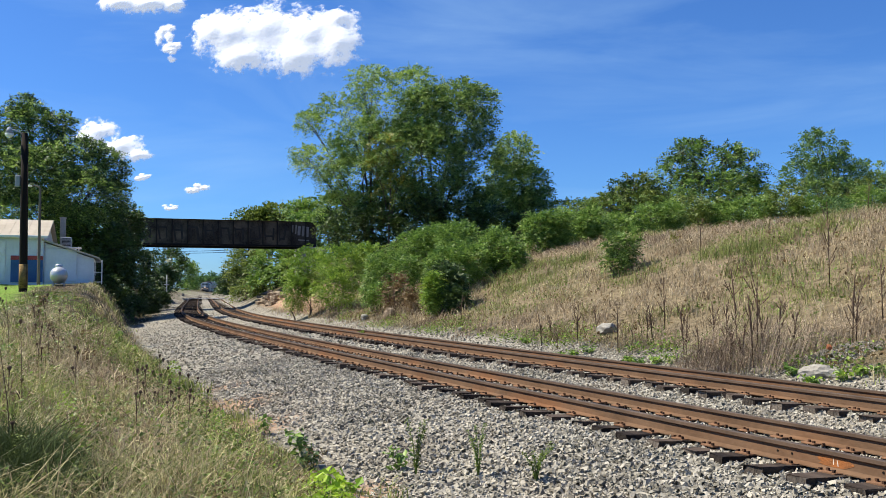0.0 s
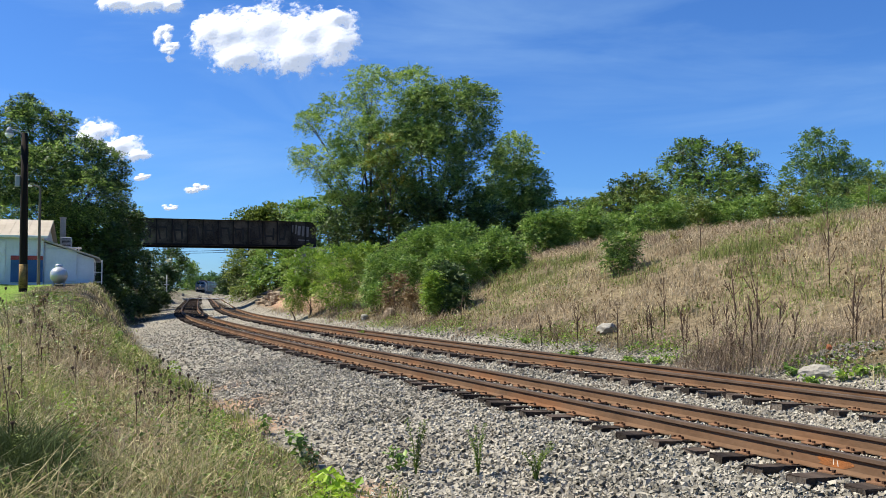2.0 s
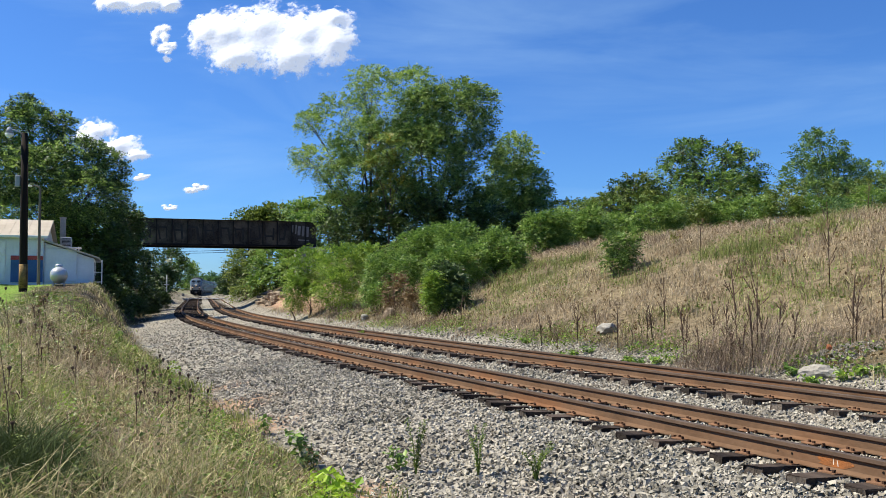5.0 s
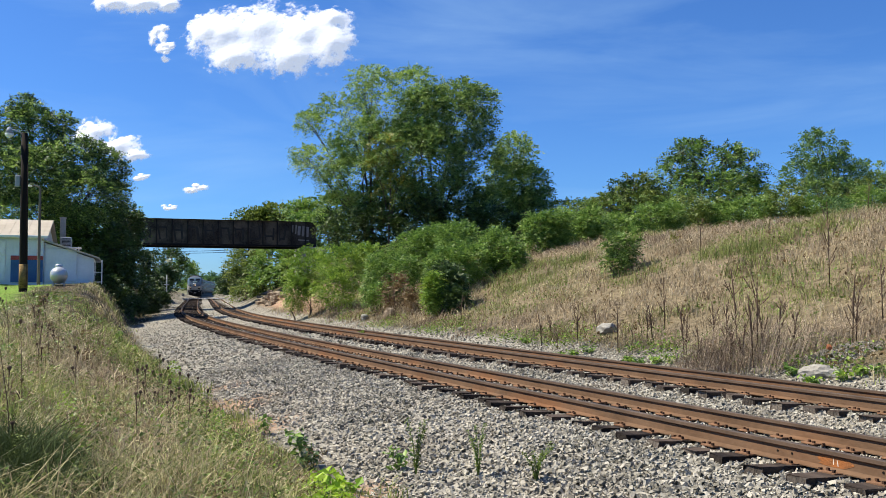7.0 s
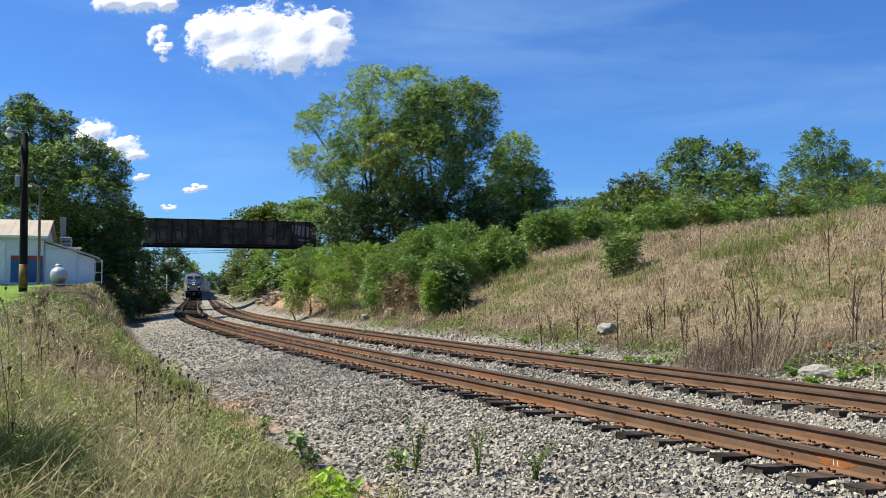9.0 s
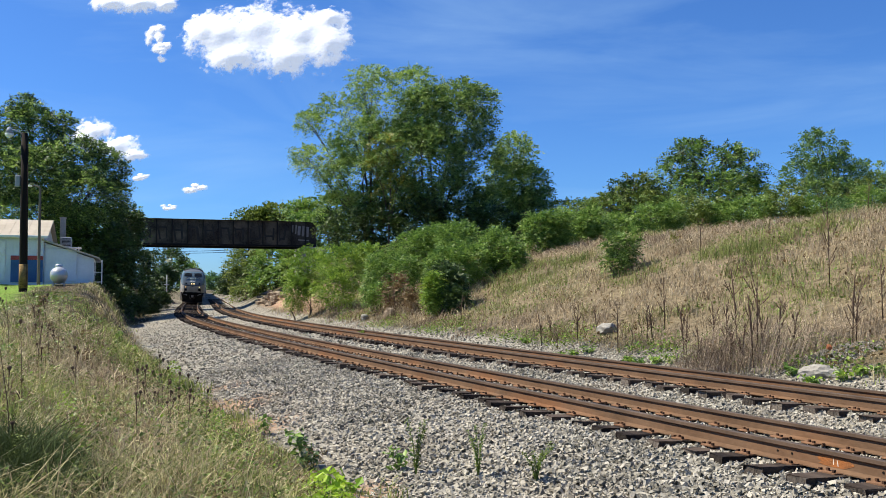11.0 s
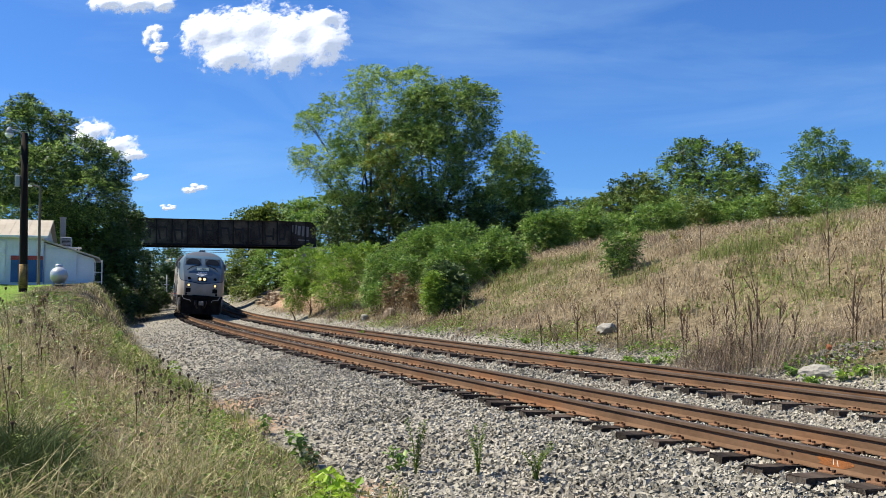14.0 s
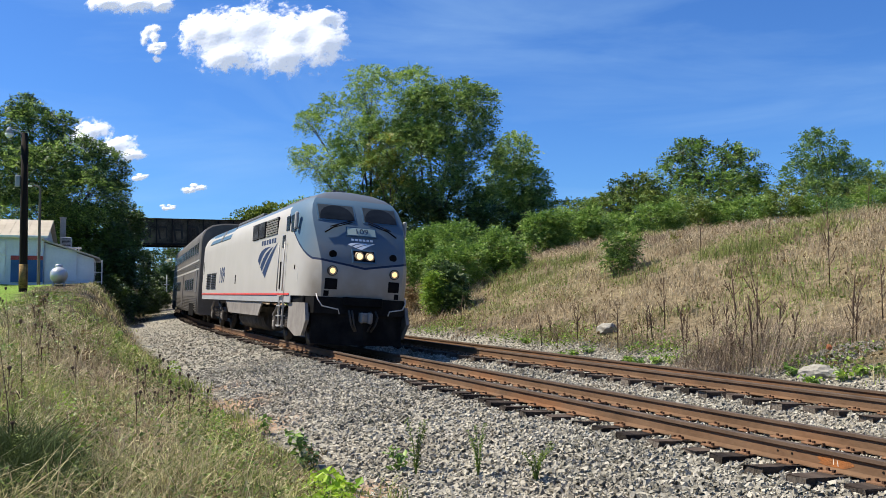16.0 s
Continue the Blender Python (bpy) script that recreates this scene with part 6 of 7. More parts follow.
def cab_paint():
    """Silver with the blue hood that sweeps down over the cab to a dark pinstripe."""
    m = bpy.data.materials.new("two_tone_locomotive_paint")
    m.use_nodes = True
    n, l = m.node_tree.nodes, m.node_tree.links
    p = n["Principled BSDF"]
    p.inputs["Roughness"].default_value = 0.5
    p.inputs["Specular IOR Level"].default_value = 0.25
    tc = n.new("ShaderNodeTexCoord")
    sx = n.new("ShaderNodeSeparateXYZ")
    l.new(tc.outputs["Object"], sx.inputs[0])

    def calc(op, a, b=0.0):
        q = n.new("ShaderNodeMath")
        q.operation = op
        for i, v in enumerate((a, b)):
            if isinstance(v, (int, float)):
                q.inputs[i].default_value = v
            else:
                l.new(v, q.inputs[i])
        return q.outputs[0]

    def mix(f, a, b):
        q = n.new("ShaderNodeMix")
        q.data_type = "RGBA"
        for i, v in ((0, f), (6, a), (7, b)):
            if isinstance(v, tuple):
                q.inputs[i].default_value = rgb(v)
            else:
                l.new(v, q.inputs[i])
        return q.outputs[2]

    X, Y, Z = sx.outputs
    back = calc("MAXIMUM", calc("DIVIDE", calc("SUBTRACT", 9.75, Y), 2.3), 0.0)
    edge = calc("ADD", calc("ADD", 2.16, calc("MULTIPLY", calc("ABSOLUTE", X), 0.16)), calc("MULTIPLY", calc("POWER", back, 1.25), 1.35))
    above = calc("GREATER_THAN", Z, edge)
    roof = calc("GREATER_THAN", Z, 3.97)
    blue = calc("MAXIMUM", above, roof)
    line = calc("LESS_THAN", calc("ABSOLUTE", calc("SUBTRACT", Z, edge)), 0.028)
    line = calc("MULTIPLY", line, calc("LESS_THAN", Z, 3.7))
    grime = n.new("ShaderNodeTexNoise")
    grime.inputs["Scale"].default_value, grime.inputs["Detail"].default_value = 1.1, 5
    l.new(tc.outputs["Object"], grime.inputs["Vector"])
    silver = mix(grime.outputs["Fac"], (0.41, 0.39, 0.355), (0.34, 0.32, 0.285))
    bl = mix(grime.outputs["Fac"], (0.085, 0.145, 0.205), (0.06, 0.11, 0.16))
    c = mix(blue, silver, bl)
    dull = mix(grime.outputs["Fac"], (0.10, 0.12, 0.145), (0.08, 0.09, 0.11))
    c = mix(calc("MULTIPLY", roof, calc("GREATER_THAN", Z, 4.08)), c, dull)
    # road dust on the nose, thickest low down, in uneven blotches; its colour also dims the skylit front
    dust_and_dim = n.new("ShaderNodeTexNoise")
    dust_and_dim.inputs["Scale"].default_value, dust_and_dim.inputs["Detail"].default_value = 2.3, 6
    l.new(tc.outputs["Object"], dust_and_dim.inputs["Vector"])
    reach = n.new("ShaderNodeMapRange")
    reach.inputs["From Min"].default_value, reach.inputs["From Max"].default_value = 9.0, 9.8
    l.new(Y, reach.inputs["Value"])
    low = n.new("ShaderNodeMapRange")
    low.inputs["From Min"].default_value, low.inputs["From Max"].default_value = 3.0, 1.4
    low.inputs["To Min"].default_value, low.inputs["To Max"].default_value = 0.25, 0.95
    l.new(Z, low.inputs["Value"])
    amount = calc("MULTIPLY", calc("MULTIPLY", reach.outputs["Result"], low.outputs["Result"]), calc("ADD", calc("MULTIPLY", dust_and_dim.outputs["Fac"], 1.2), 0.1))
    c = mix(amount, c, (0.215, 0.18, 0.135))
    l.new(mix(line, c, NAVY), p.inputs["Base Color"])
    return m


M_CAB = cab_paint()
LEVELS = [  # height, front half width, front y, body half width
    (1.38, 1.08, 9.98, 1.50), (1.70, 1.10, 10.02, 1.52), (2.15, 1.12, 10.03, 1.52), (2.35, 1.14, 9.98, 1.52), (2.8, 1.20, 9.74, 1.52), (3.3, 1.26, 9.45, 1.52), (3.6, 1.27, 9.25, 1.50),
    (3.85, 1.22, 9.05, 1.40), (4.05, 1.12, 8.85, 1.24), (4.2, 0.95, 8.6, 1.02), (4.32, 0.68, 8.35, 0.72), (4.38, 0.34, 8.15, 0.36), (4.40, 0.0, 8.0, 0.0)]
ROUND = [(0.0, 0.0), (0.22, 0.42), (0.5, 0.72), (0.85, 0.9), (1.3, 0.98), (1.8, 1.0)]


def front_y(z):
    return float(np.interp(z, [q[0] for q in LEVELS], [q[2] for q in LEVELS]))


def loco_shell():
    bm = bmesh.new()
    stations = [7.0, 5.0, 2.0, -1.0, -4.0, -7.0, -9.6]
    cols = 9
    grid = {}
    for sgn in (1, -1):
        for i, (z, fw, fy, bw) in enumerate(LEVELS):
            row = []
            for back, t in ROUND:
                row.append(bm.verts.new((sgn * (fw + (bw - fw) * t), fy - back, z)))
            for y in stations:
                row.append(bm.verts.new((sgn * bw, min(y, fy - 1.9), z)))
            grid[sgn, i] = row
        for i in range(len(LEVELS) - 1):
            a, b = grid[sgn, i], grid[sgn, i + 1]
            for j in range(len(a) - 1):
                f = (a[j], a[j + 1], b[j + 1], b[j])
                bm.faces.new(f[::-1] if sgn > 0 else f)
    front = []
    for i, (z, fw, fy, bw) in enumerate(LEVELS):
        row = [grid[-1, i][0]]
        for c in range(1, cols):
            u = -1 + 2 * c / cols
            row.append(bm.verts.new((u * fw, fy + 0.10 * (1 - u * u), z)))
        row.append(grid[1, i][0])
        front.append(row)
    for a, b in zip(front, front[1:]):
        for j in range(cols):
            bm.faces.new((a[j], a[j + 1], b[j + 1], b[j]))
    rear_l, rear_r = [grid[-1, i][-1] for i in range(len(LEVELS))], [grid[1, i][-1] for i in range(len(LEVELS))]
    for i in range(len(LEVELS) - 1):
        bm.faces.new((rear_r[i], rear_l[i], rear_l[i + 1], rear_r[i + 1]))
    bmesh.ops.remove_doubles(bm, verts=bm.verts, dist=0.0005)
    bmesh.ops.recalc_face_normals(bm, faces=bm.faces)
    for f in bm.faces:
        f.smooth = True
    for e in bm.edges:
        if len(e.link_faces) == 2 and e.calc_face_angle(0) > radians(33):
            e.smooth = False
    return bm


def front_point(x, z, out):
    """A point on the sloping front, lifted off it."""
    fw = float(np.interp(z, [q[0] for q in LEVELS], [q[1] for q in LEVELS]))
    return Vector((x, front_y(z) + 0.10 * (1 - (x / fw) ** 2) + out, z + out * 0.3))


def numerals(body, height):
    """Upright numerals in the xz plane, centred, as a mesh."""
    cu = bpy.data.curves.new("numerals", "FONT")
    cu.body, cu.align_x, cu.align_y, cu.size, cu.extrude = body, "CENTER", "CENTER", height / 0.72, 0.004
    ob = bpy.data.objects.new("numerals", cu)
    scene.collection.objects.link(ob)
    bpy.context.view_layer.update()
    me = bpy.data.meshes.new_from_object(ob.evaluated_get(bpy.context.evaluated_depsgraph_get()))
    bpy.data.objects.remove(ob)
    bpy.data.curves.remove(cu)
    return me


def swoosh(place):
    """Three curved blades that sweep up from one point; place(u, v) sets a point of the unit square."""
    bm = bmesh.new()

    def bend(a, c, b, n=9):
        return [((1 - t) ** 2 * a[0] + 2 * t * (1 - t) * c[0] + t * t * b[0], (1 - t) ** 2 * a[1] + 2 * t * (1 - t) * c[1] + t * t * b[1]) for t in [k / n for k in range(n + 1)]]

    for a, c1, e, c2, b in (((0.0, 0.60), (0.08, 1.06), (0.70, 0.98), (0.27, 0.93), (0.11, 0.43)), ((0.15, 0.37), (0.30, 0.84), (0.80, 0.97), (0.46, 0.66), (0.26, 0.22)),
                            ((0.29, 0.17), (0.52, 0.70), (1.0, 1.06), (0.72, 0.62), (0.44, 0.0))):
        up, dn = bend(a, c1, e), bend(b, c2, e)
        row = [(bm.verts.new(place(*p)), bm.verts.new(place(*q))) for p, q in zip(up[:-1], dn[:-1])]
        for p, q in zip(row, row[1:]):
            bm.faces.new((p[0], p[1], q[1], q[0]))
        bm.faces.new((row[-1][0], row[-1][1], bm.verts.new(place(*e))))
    return bm


def front_panel(x0, x1, z0, z1, depth, mi=0, bm=None, lift=0.02):
    """A plate that lies on the sloping front between two heights."""
    own = bm is None
    bm = bm or bmesh.new()

    def on(x, z, out):
        fw = float(np.interp(z, [q[0] for q in LEVELS], [q[1] for q in LEVELS]))
        return Vector((x, front_y(z) + 0.10 * (1 - (x / fw) ** 2) + out, z + out * 0.3))

    n = 4
    a = [[bm.verts.new(on(x0 + (x1 - x0) * i / n, z0 + (z1 - z0) * j / 2, lift)) for i in range(n + 1)] for j in range(3)]
    b = [[bm.verts.new(on(x0 + (x1 - x0) * i / n, z0 + (z1 - z0) * j / 2, lift - depth)) for i in range(n + 1)] for j in range(3)]
    fs = []
    for j in range(2):
        for i in range(n):
            fs.append(bm.faces.new((a[j][i], a[j][i + 1], a[j + 1][i + 1], a[j + 1][i])))
            fs.append(bm.faces.new((b[j][i], b[j + 1][i], b[j + 1][i + 1], b[j][i + 1])))
    for i in range(n):
        fs.append(bm.faces.new((a[0][i], b[0][i], b[0][i + 1], a[0][i + 1])))
        fs.append(bm.faces.new((a[2][i], a[2][i + 1], b[2][i + 1], b[2][i])))
    for j in range(2):
        fs.append(bm.faces.new((a[j][0], a[j + 1][0], b[j + 1][0], b[j][0])))
        fs.append(bm.faces.new((a[j][n], b[j][n], b[j + 1][n], a[j + 1][n])))
    bmesh.ops.recalc_face_normals(bm, faces=fs)
    return bm


def wheelset(parent, y, r, gauge=0.755, spin=True):
    bm = bmesh.new()
    tube(bm, [(-1.05, 0, 0), (1.05, 0, 0)], 0.09, 12)
    ob = part("wheelset", bm, M_WHEEL, parent)
    home = pose(0, y, r)
    ob.matrix_basis = home
    for sgn in (-1, 1):
        bm = bmesh.new()
        tube(bm, [(sgn * 0.69, 0, 0), (sgn * 0.715, 0, 0), (sgn * 0.716, 0, 0), (sgn * 0.80, 0, 0), (sgn * 0.801, 0, 0), (sgn * 0.78, 0, 0), (sgn * 0.78, 0, 0.0001)], [r + 0.025, r + 0.025, r, r - 0.004, r - 0.08, r - 0.09, 0.14], 24)
        for k in range(6):
            a = k * math.pi / 3
            box(bm, (sgn * 0.79, math.cos(a) * r * 0.55, math.sin(a) * r * 0.55), (0.03, 0.1, 0.1), 0.01)
        part("wheel", bm, M_WHEEL, ob)
    if spin:
        WHEELS.append((ob, home, r))
    return ob


def truck(parent, yc, base, r, light=True, spin=True):
    """A two-axle truck: side frames, journal boxes, springs, brake rigging; its wheels hang from the vehicle."""
    bm = bmesh.new()
    for sgn in (-1, 1):
        x = sgn * 1.08
        box(bm, (x, yc, 0.78), (0.16, base + 1.3, 0.2), 0.03)
        box(bm, (x, yc, 0.6), (0.14, base * 0.45, 0.3), 0.03)
        for q in (-1, 1):
            box(bm, (x + sgn * 0.03, yc + q * base / 2, 0.54), (0.24, 0.4, 0.42), 0.04)
    box(bm, (0, yc, 0.72), (2.0, 0.5, 0.26), 0.03)
    frame_part = part("truck_frame", bm, M_RUNGEAR, parent)
    for sgn in (-1, 1):
        for q in (-0.32, 0.32):
            bm = bmesh.new()
            for k in range(6):
                tube(bm, [(sgn * 1.14, yc + q, 0.5 + k * 0.075), (sgn * 1.14, yc + q, 0.535 + k * 0.075)], 0.11, 10)
            part("spring", bm, M_RUNGEAR, frame_part)
        bm = bmesh.new()
        for q in (-1, 1):
            tube(bm, [(sgn * 1.24, yc + q * base * 0.5, 0.78), (sgn * 1.26, yc + q * base * 0.22, 1.15)], 0.05, 8)
            box(bm, (sgn * 1.22, yc + q * base * 0.5, 0.52), (0.06, 0.24, 0.24), 0.03)
        part("damper", bm, M_RUNLIGHT if light else M_RUNGEAR, frame_part)
    for q in (-1, 1):
        wheelset(parent, yc + q * base / 2, r, spin=spin)


def side_plate(name, parent, mat, y0, y1, z0, z1, sgn, x=1.52, thick=0.03, label="", bevel=0.006):
    bm = bmesh.new()
    box(bm, (sgn * (x + thick / 2 - 0.008), (y0 + y1) / 2, (z0 + z1) / 2), (thick, abs(y1 - y0), z1 - z0), bevel)
    return part(name, bm, mat, parent, label)


def build_locomotive():
    loco = thing("locomotive", "silver and blue streamlined diesel locomotive with lit headlights", "locomotive")
    body = part("body", loco_shell(), M_CAB, loco)
    # windscreens with wipers
    for sgn in (-1, 1):
        fr = front_panel(min(sgn * 0.10, sgn * 1.14), max(sgn * 0.10, sgn * 1.14), 3.42, 3.92, 0.05, lift=0.012)
        w = part("windscreen_frame", fr, M_BLUEPAINT, loco)
        part("windscreen", front_panel(min(sgn * 0.14, sgn * 1.10), max(sgn * 0.14, sgn * 1.10), 3.46, 3.88, 0.05, lift=0.018), M_DUSTGLASS, w, "dusty dark glass windscreen")
        bm = bmesh.new()
        rows = []
        for j in range(13):
            a = math.pi * j / 12
            x, h = sgn * (0.62 - 0.46 * math.cos(a)), 0.40 * math.sin(a) ** 0.8
            rows.append([bm.verts.new(front_point(x, 3.465 + h * q, 0.03)) for q in (0.0, 0.5, 1.0)])
        for c0, c1 in zip(rows, rows[1:]):
            for q in range(2):
                bm.faces.new((c0[q], c1[q], c1[q + 1], c0[q + 1]))
        bmesh.ops.remove_doubles(bm, verts=bm.verts, dist=0.0005)
        bmesh.ops.recalc_face_normals(bm, faces=bm.faces)
        part("wiped_arc", bm, M_GLASS, w, "clean dark arc left by the wiper")
        bm = bmesh.new()
        for q in (0.0, 0.05):
            tube(bm, [(sgn * 0.22, front_y(3.44) + 0.16, 3.42 + q), (sgn * 0.85, front_y(3.2) + 0.12, 3.20 + q)], 0.014, 5)
        tube(bm, [(sgn * 0.62, front_y(3.3) + 0.15, 3.33), (sgn * 1.0, front_y(3.1) + 0.10, 3.08)], 0.02, 5)
        part("wiper", bm, M_BLACK, w)
    # number board and markings, as plain bars
    nb = part("number_board", front_panel(-0.42, 0.42, 3.02, 3.27, 0.06, lift=0.04), M_BLUEPAINT, loco)
    face = part("board_face", front_panel(-0.39, 0.39, 3.045, 3.245, 0.03, lift=0.046), M_NUMBER, nb, "pale green number glass")
    me = numerals("109", 0.165)
    me.materials.append(M_NAVY)
    mark = mesh_object("marking", me, nb, "dark number 109")
    slope = math.degrees(math.atan2(front_y(3.05) - front_y(3.24), 0.19))
    mark.matrix_basis = Matrix.Translation(front_point(0, 3.145, 0.056)) @ pose(0, 0, 0, 90 - slope, 0, 180) @ Matrix.Diagonal((1.15, 1, 1, 1))
    bm = bmesh.new()
    for k in range(6):
        front_panel(-0.30 + k * 0.105, -0.225 + k * 0.105, 2.90, 2.955, 0.012, bm=bm, lift=0.014)
    part("wordmark", bm, M_WHITEMARK, loco, "row of plain white bars")
    part("front_emblem", swoosh(lambda u, v: front_point(0.40 - 0.80 * u, 2.66 + 0.20 * v, 0.012)), M_WHITEMARK, loco, "white swept emblem without letters")
    # twin headlights
    hl = part("headlight_housing", front_panel(-0.33, 0.33, 2.30, 2.66, 0.08, lift=0.03), M_BLUEPAINT, loco)
    part("headlight_recess", front_panel(-0.29, 0.29, 2.34, 2.62, 0.04, lift=0.036), M_BLACK, hl)
    for x in (-0.145, 0.145):
        bm = bmesh.new()
        y = front_y(2.48) + 0.12
        tube(bm, [(x, y - 0.04, 2.48), (x, y + 0.07, 2.48), (x, y + 0.075, 2.48)], [0.12, 0.12, 0.10], 20)
        part("lamp_rim", bm, M_REFLECTOR, hl)
        bm = bmesh.new()
        tube(bm, [(x, y - 0.03, 2.48), (x, y + 0.078, 2.48), (x, y + 0.085, 2.48)], [0.085, 0.085, 0.02], 20)
        part("headlight", bm, M_HEADLIGHT, hl, "lit round headlight")
    for sgn in (-1, 1):
        y = front_y(2.08) + 0.035
        bm = bmesh.new()
        tube(bm, [(sgn * 0.85, y - 0.1, 2.06), (sgn * 0.85, y + 0.05, 2.06)], 0.135, 20)
        d = part("ditch_light", bm, M_RING, loco)
        bm = bmesh.new()
        tube(bm, [(sgn * 0.85, y, 2.06), (sgn * 0.85, y + 0.054, 2.06)], 0.112, 20)
        part("reflector", bm, M_REFLECTOR, d)
        bm = bmesh.new()
        tube(bm, [(sgn * 0.85, y, 2.06), (sgn * 0.85, y + 0.058, 2.06), (sgn * 0.85, y + 0.07, 2.06)], [0.072, 0.072, 0.02], 20)
        part("lens", bm, M_DITCH, d, "lit amber lens")
        bm = bmesh.new()
        tube(bm, [(sgn * 0.83, front_y(2.5) - 0.02, 2.50), (sgn * 0.83, front_y(2.5) + 0.09, 2.50)], 0.10, 16)
        part("marker_light", bm, M_BLACK, loco, "unlit dark marker light")
        part("nose_opening", front_panel(min(sgn * 0.70, sgn * 1.02), max(sgn * 0.70, sgn * 1.02), 1.58, 1.86, 0.06, lift=0.008), M_BLACK, loco, "dark square opening")
        part("step_opening", front_panel(min(sgn * 0.9, sgn * 1.03), max(sgn * 0.9, sgn * 1.03), 1.40, 1.54, 0.06, lift=0.008), M_BLACK, loco)
        bm = bmesh.new()
        box(bm, (sgn * 1.56, 8.75, 3.42), (0.09, 0.16, 0.46), 0.03)
        box(bm, (sgn * 1.53, 8.75, 3.2), (0.14, 0.04, 0.04))
        part("mirror", bm, M_CABIN_GREY, loco)
        # side details
        side_plate("cab_window", loco, M_GLASS, 8.05, 8.55, 3.15, 3.62, sgn, 1.512)
        side_plate("quarter_window", loco, M_GLASS, 7.45, 7.85, 3.2, 3.62, sgn, 1.512)
        dr = side_plate("cab_door", loco, M_SILVER, 6.95, 7.55, 1.42, 3.25, sgn, 1.512, 0.02)
        side_plate("door_window", dr, M_GLASS, 7.1, 7.4, 2.75, 3.1, sgn, 1.525)
        side_plate("door_slot", dr, M_BLACK, 6.98, 7.08, 1.55, 2.35, sgn, 1.525)
        bm = bmesh.new()
        for q in (6.9, 7.62):
            tube(bm, [(sgn * 1.58, q, 1.5), (sgn * 1.58, q, 2.9)], 0.018, 6)
        part("handrail", bm, M_SILVER, dr)
        bm = bmesh.new()
        for q in (7.0, 7.5):
            box(bm, (sgn * 1.5, q, 0.95), (0.05, 0.04, 0.95))
        for k in range(4):
            box(bm, (sgn * 1.5, 7.25, 0.52 + k * 0.28), (0.16, 0.5, 0.03))
        part("cab_steps", bm, M_SILVER, loco)
        for (y0, y1) in ((2.5, 3.45), (3.55, 4.5)):
            g = side_plate("intake_grille", loco, M_BLACK, y0, y1, 3.2, 3.72, sgn, 1.50, 0.05)
            bm = bmesh.new()
            for k in range(6):
                box(bm, (sgn * 1.56, y0 + (y1 - y0) * (k + 0.5) / 6, 3.46), (0.02, 0.05, 0.5))
            part("grille_bars", bm, M_STEELDARK, g)
        g = side_plate("louvre_panel", loco, M_BLACK, 4.65, 6.3, 3.2, 3.72, sgn, 1.495, 0.04)
        bm = bmesh.new()
        for k in range(7):
            box(bm, (sgn * 1.53, 5.47, 3.235 + k * 0.076), (0.05, 1.6, 0.045), 0, Matrix.Rotation(sgn * 0.5, 3, "Y"))
        part("louvres", bm, M_SILVER, g)
        for (y0, y1) in ((-8.1, -6.9), (-6.7, -5.4)):
            g = side_plate("lower_grille", loco, M_STEELDARK, y0, y1, 1.62, 2.32, sgn, 1.512, 0.03)
            bm = bmesh.new()
            for k in range(9):
                box(bm, (sgn * 1.55, (y0 + y1) / 2, 1.68 + k * 0.073), (0.02, abs(y1 - y0) - 0.05, 0.02))
            part("grille_bars", bm, M_BLACK, g)
        # painted blue roof panels near the rear
        for (y0, y1) in ((-7.8, -5.0), (-4.5, -2.4)):
            bm = bmesh.new()
            box(bm, (sgn * 1.39, (y0 + y1) / 2, 3.82), (0.03, y1 - y0, 0.52), 0.006, Matrix.Rotation(sgn * -0.48, 3, "Y"))
            part("roof_panel", bm, M_BLUEPAINT, loco, "blue sloping roof panel")
        bm = bmesh.new()
        box(bm, (sgn * 1.40, -4.75, 3.82), (0.04, 0.45, 0.5), 0.006, Matrix.Rotation(sgn * -0.48, 3, "Y"))
        part("roof_vent", bm, M_STEELDARK, loco)
        side_plate("red_stripe", loco, M_STRIPE, -9.55, 8.2, 1.385, 1.44, sgn, 1.505, 0.03, "thin red stripe")
        side_plate("sill", loco, M_CABIN_GREY, -9.55, 8.3, 1.18, 1.384, sgn, 1.47, 0.04)
        bm = bmesh.new()
        prism(bm, [(-2.9, 1.2), (4.3, 1.2), (3.7, 0.72), (-2.1, 0.72)], lambda u, v, w: (w, u, v), sgn * 1.40, sgn * 1.45)
        part("side_skirt", bm, M_RUNLIGHT, loco, "dusty grey side skirt")
        # emblem, wordmark and number as plain shapes
        part("side_emblem", swoosh(lambda u, v: Vector((sgn * 1.526, 3.55 + 2.85 * u, 1.92 + 0.96 * v))), M_NAVY, loco, "navy swept emblem without letters")
        bm = bmesh.new()
        for k in range(6):
            box(bm, (sgn * 1.522, 4.1 + k * 0.38, 3.03), (0.006, 0.25, 0.15))
        part("wordmark", bm, M_NAVY, loco, "row of plain navy bars")
        me = numerals("109", 0.66)
        me.materials.append(M_NAVY)
        mark = mesh_object("side_number", me, loco, "navy number 109")
        mark.matrix_basis = pose(sgn * 1.524, -3.85, 2.14, 90, 0, sgn * 90) @ Matrix.Diagonal((1.05, 1, 1, 1))
        for (y, z, w, h) in ((-0.6, 1.95, 0.16, 0.34), (8.7, 2.15, 0.07, 0.12), (-9.3, 2.6, 0.14, 0.6)):
            side_plate("hatch", loco, M_BLACK, y - w / 2, y + w / 2, z - h / 2, z + h / 2, sgn, 1.505, 0.03)
        side_plate("access_panel", loco, M_SILVER, 8.55, 9.0, 1.75, 2.15, sgn, 1.475, 0.03)
    # underframe, pilot and couplers
    bm = bmesh.new()
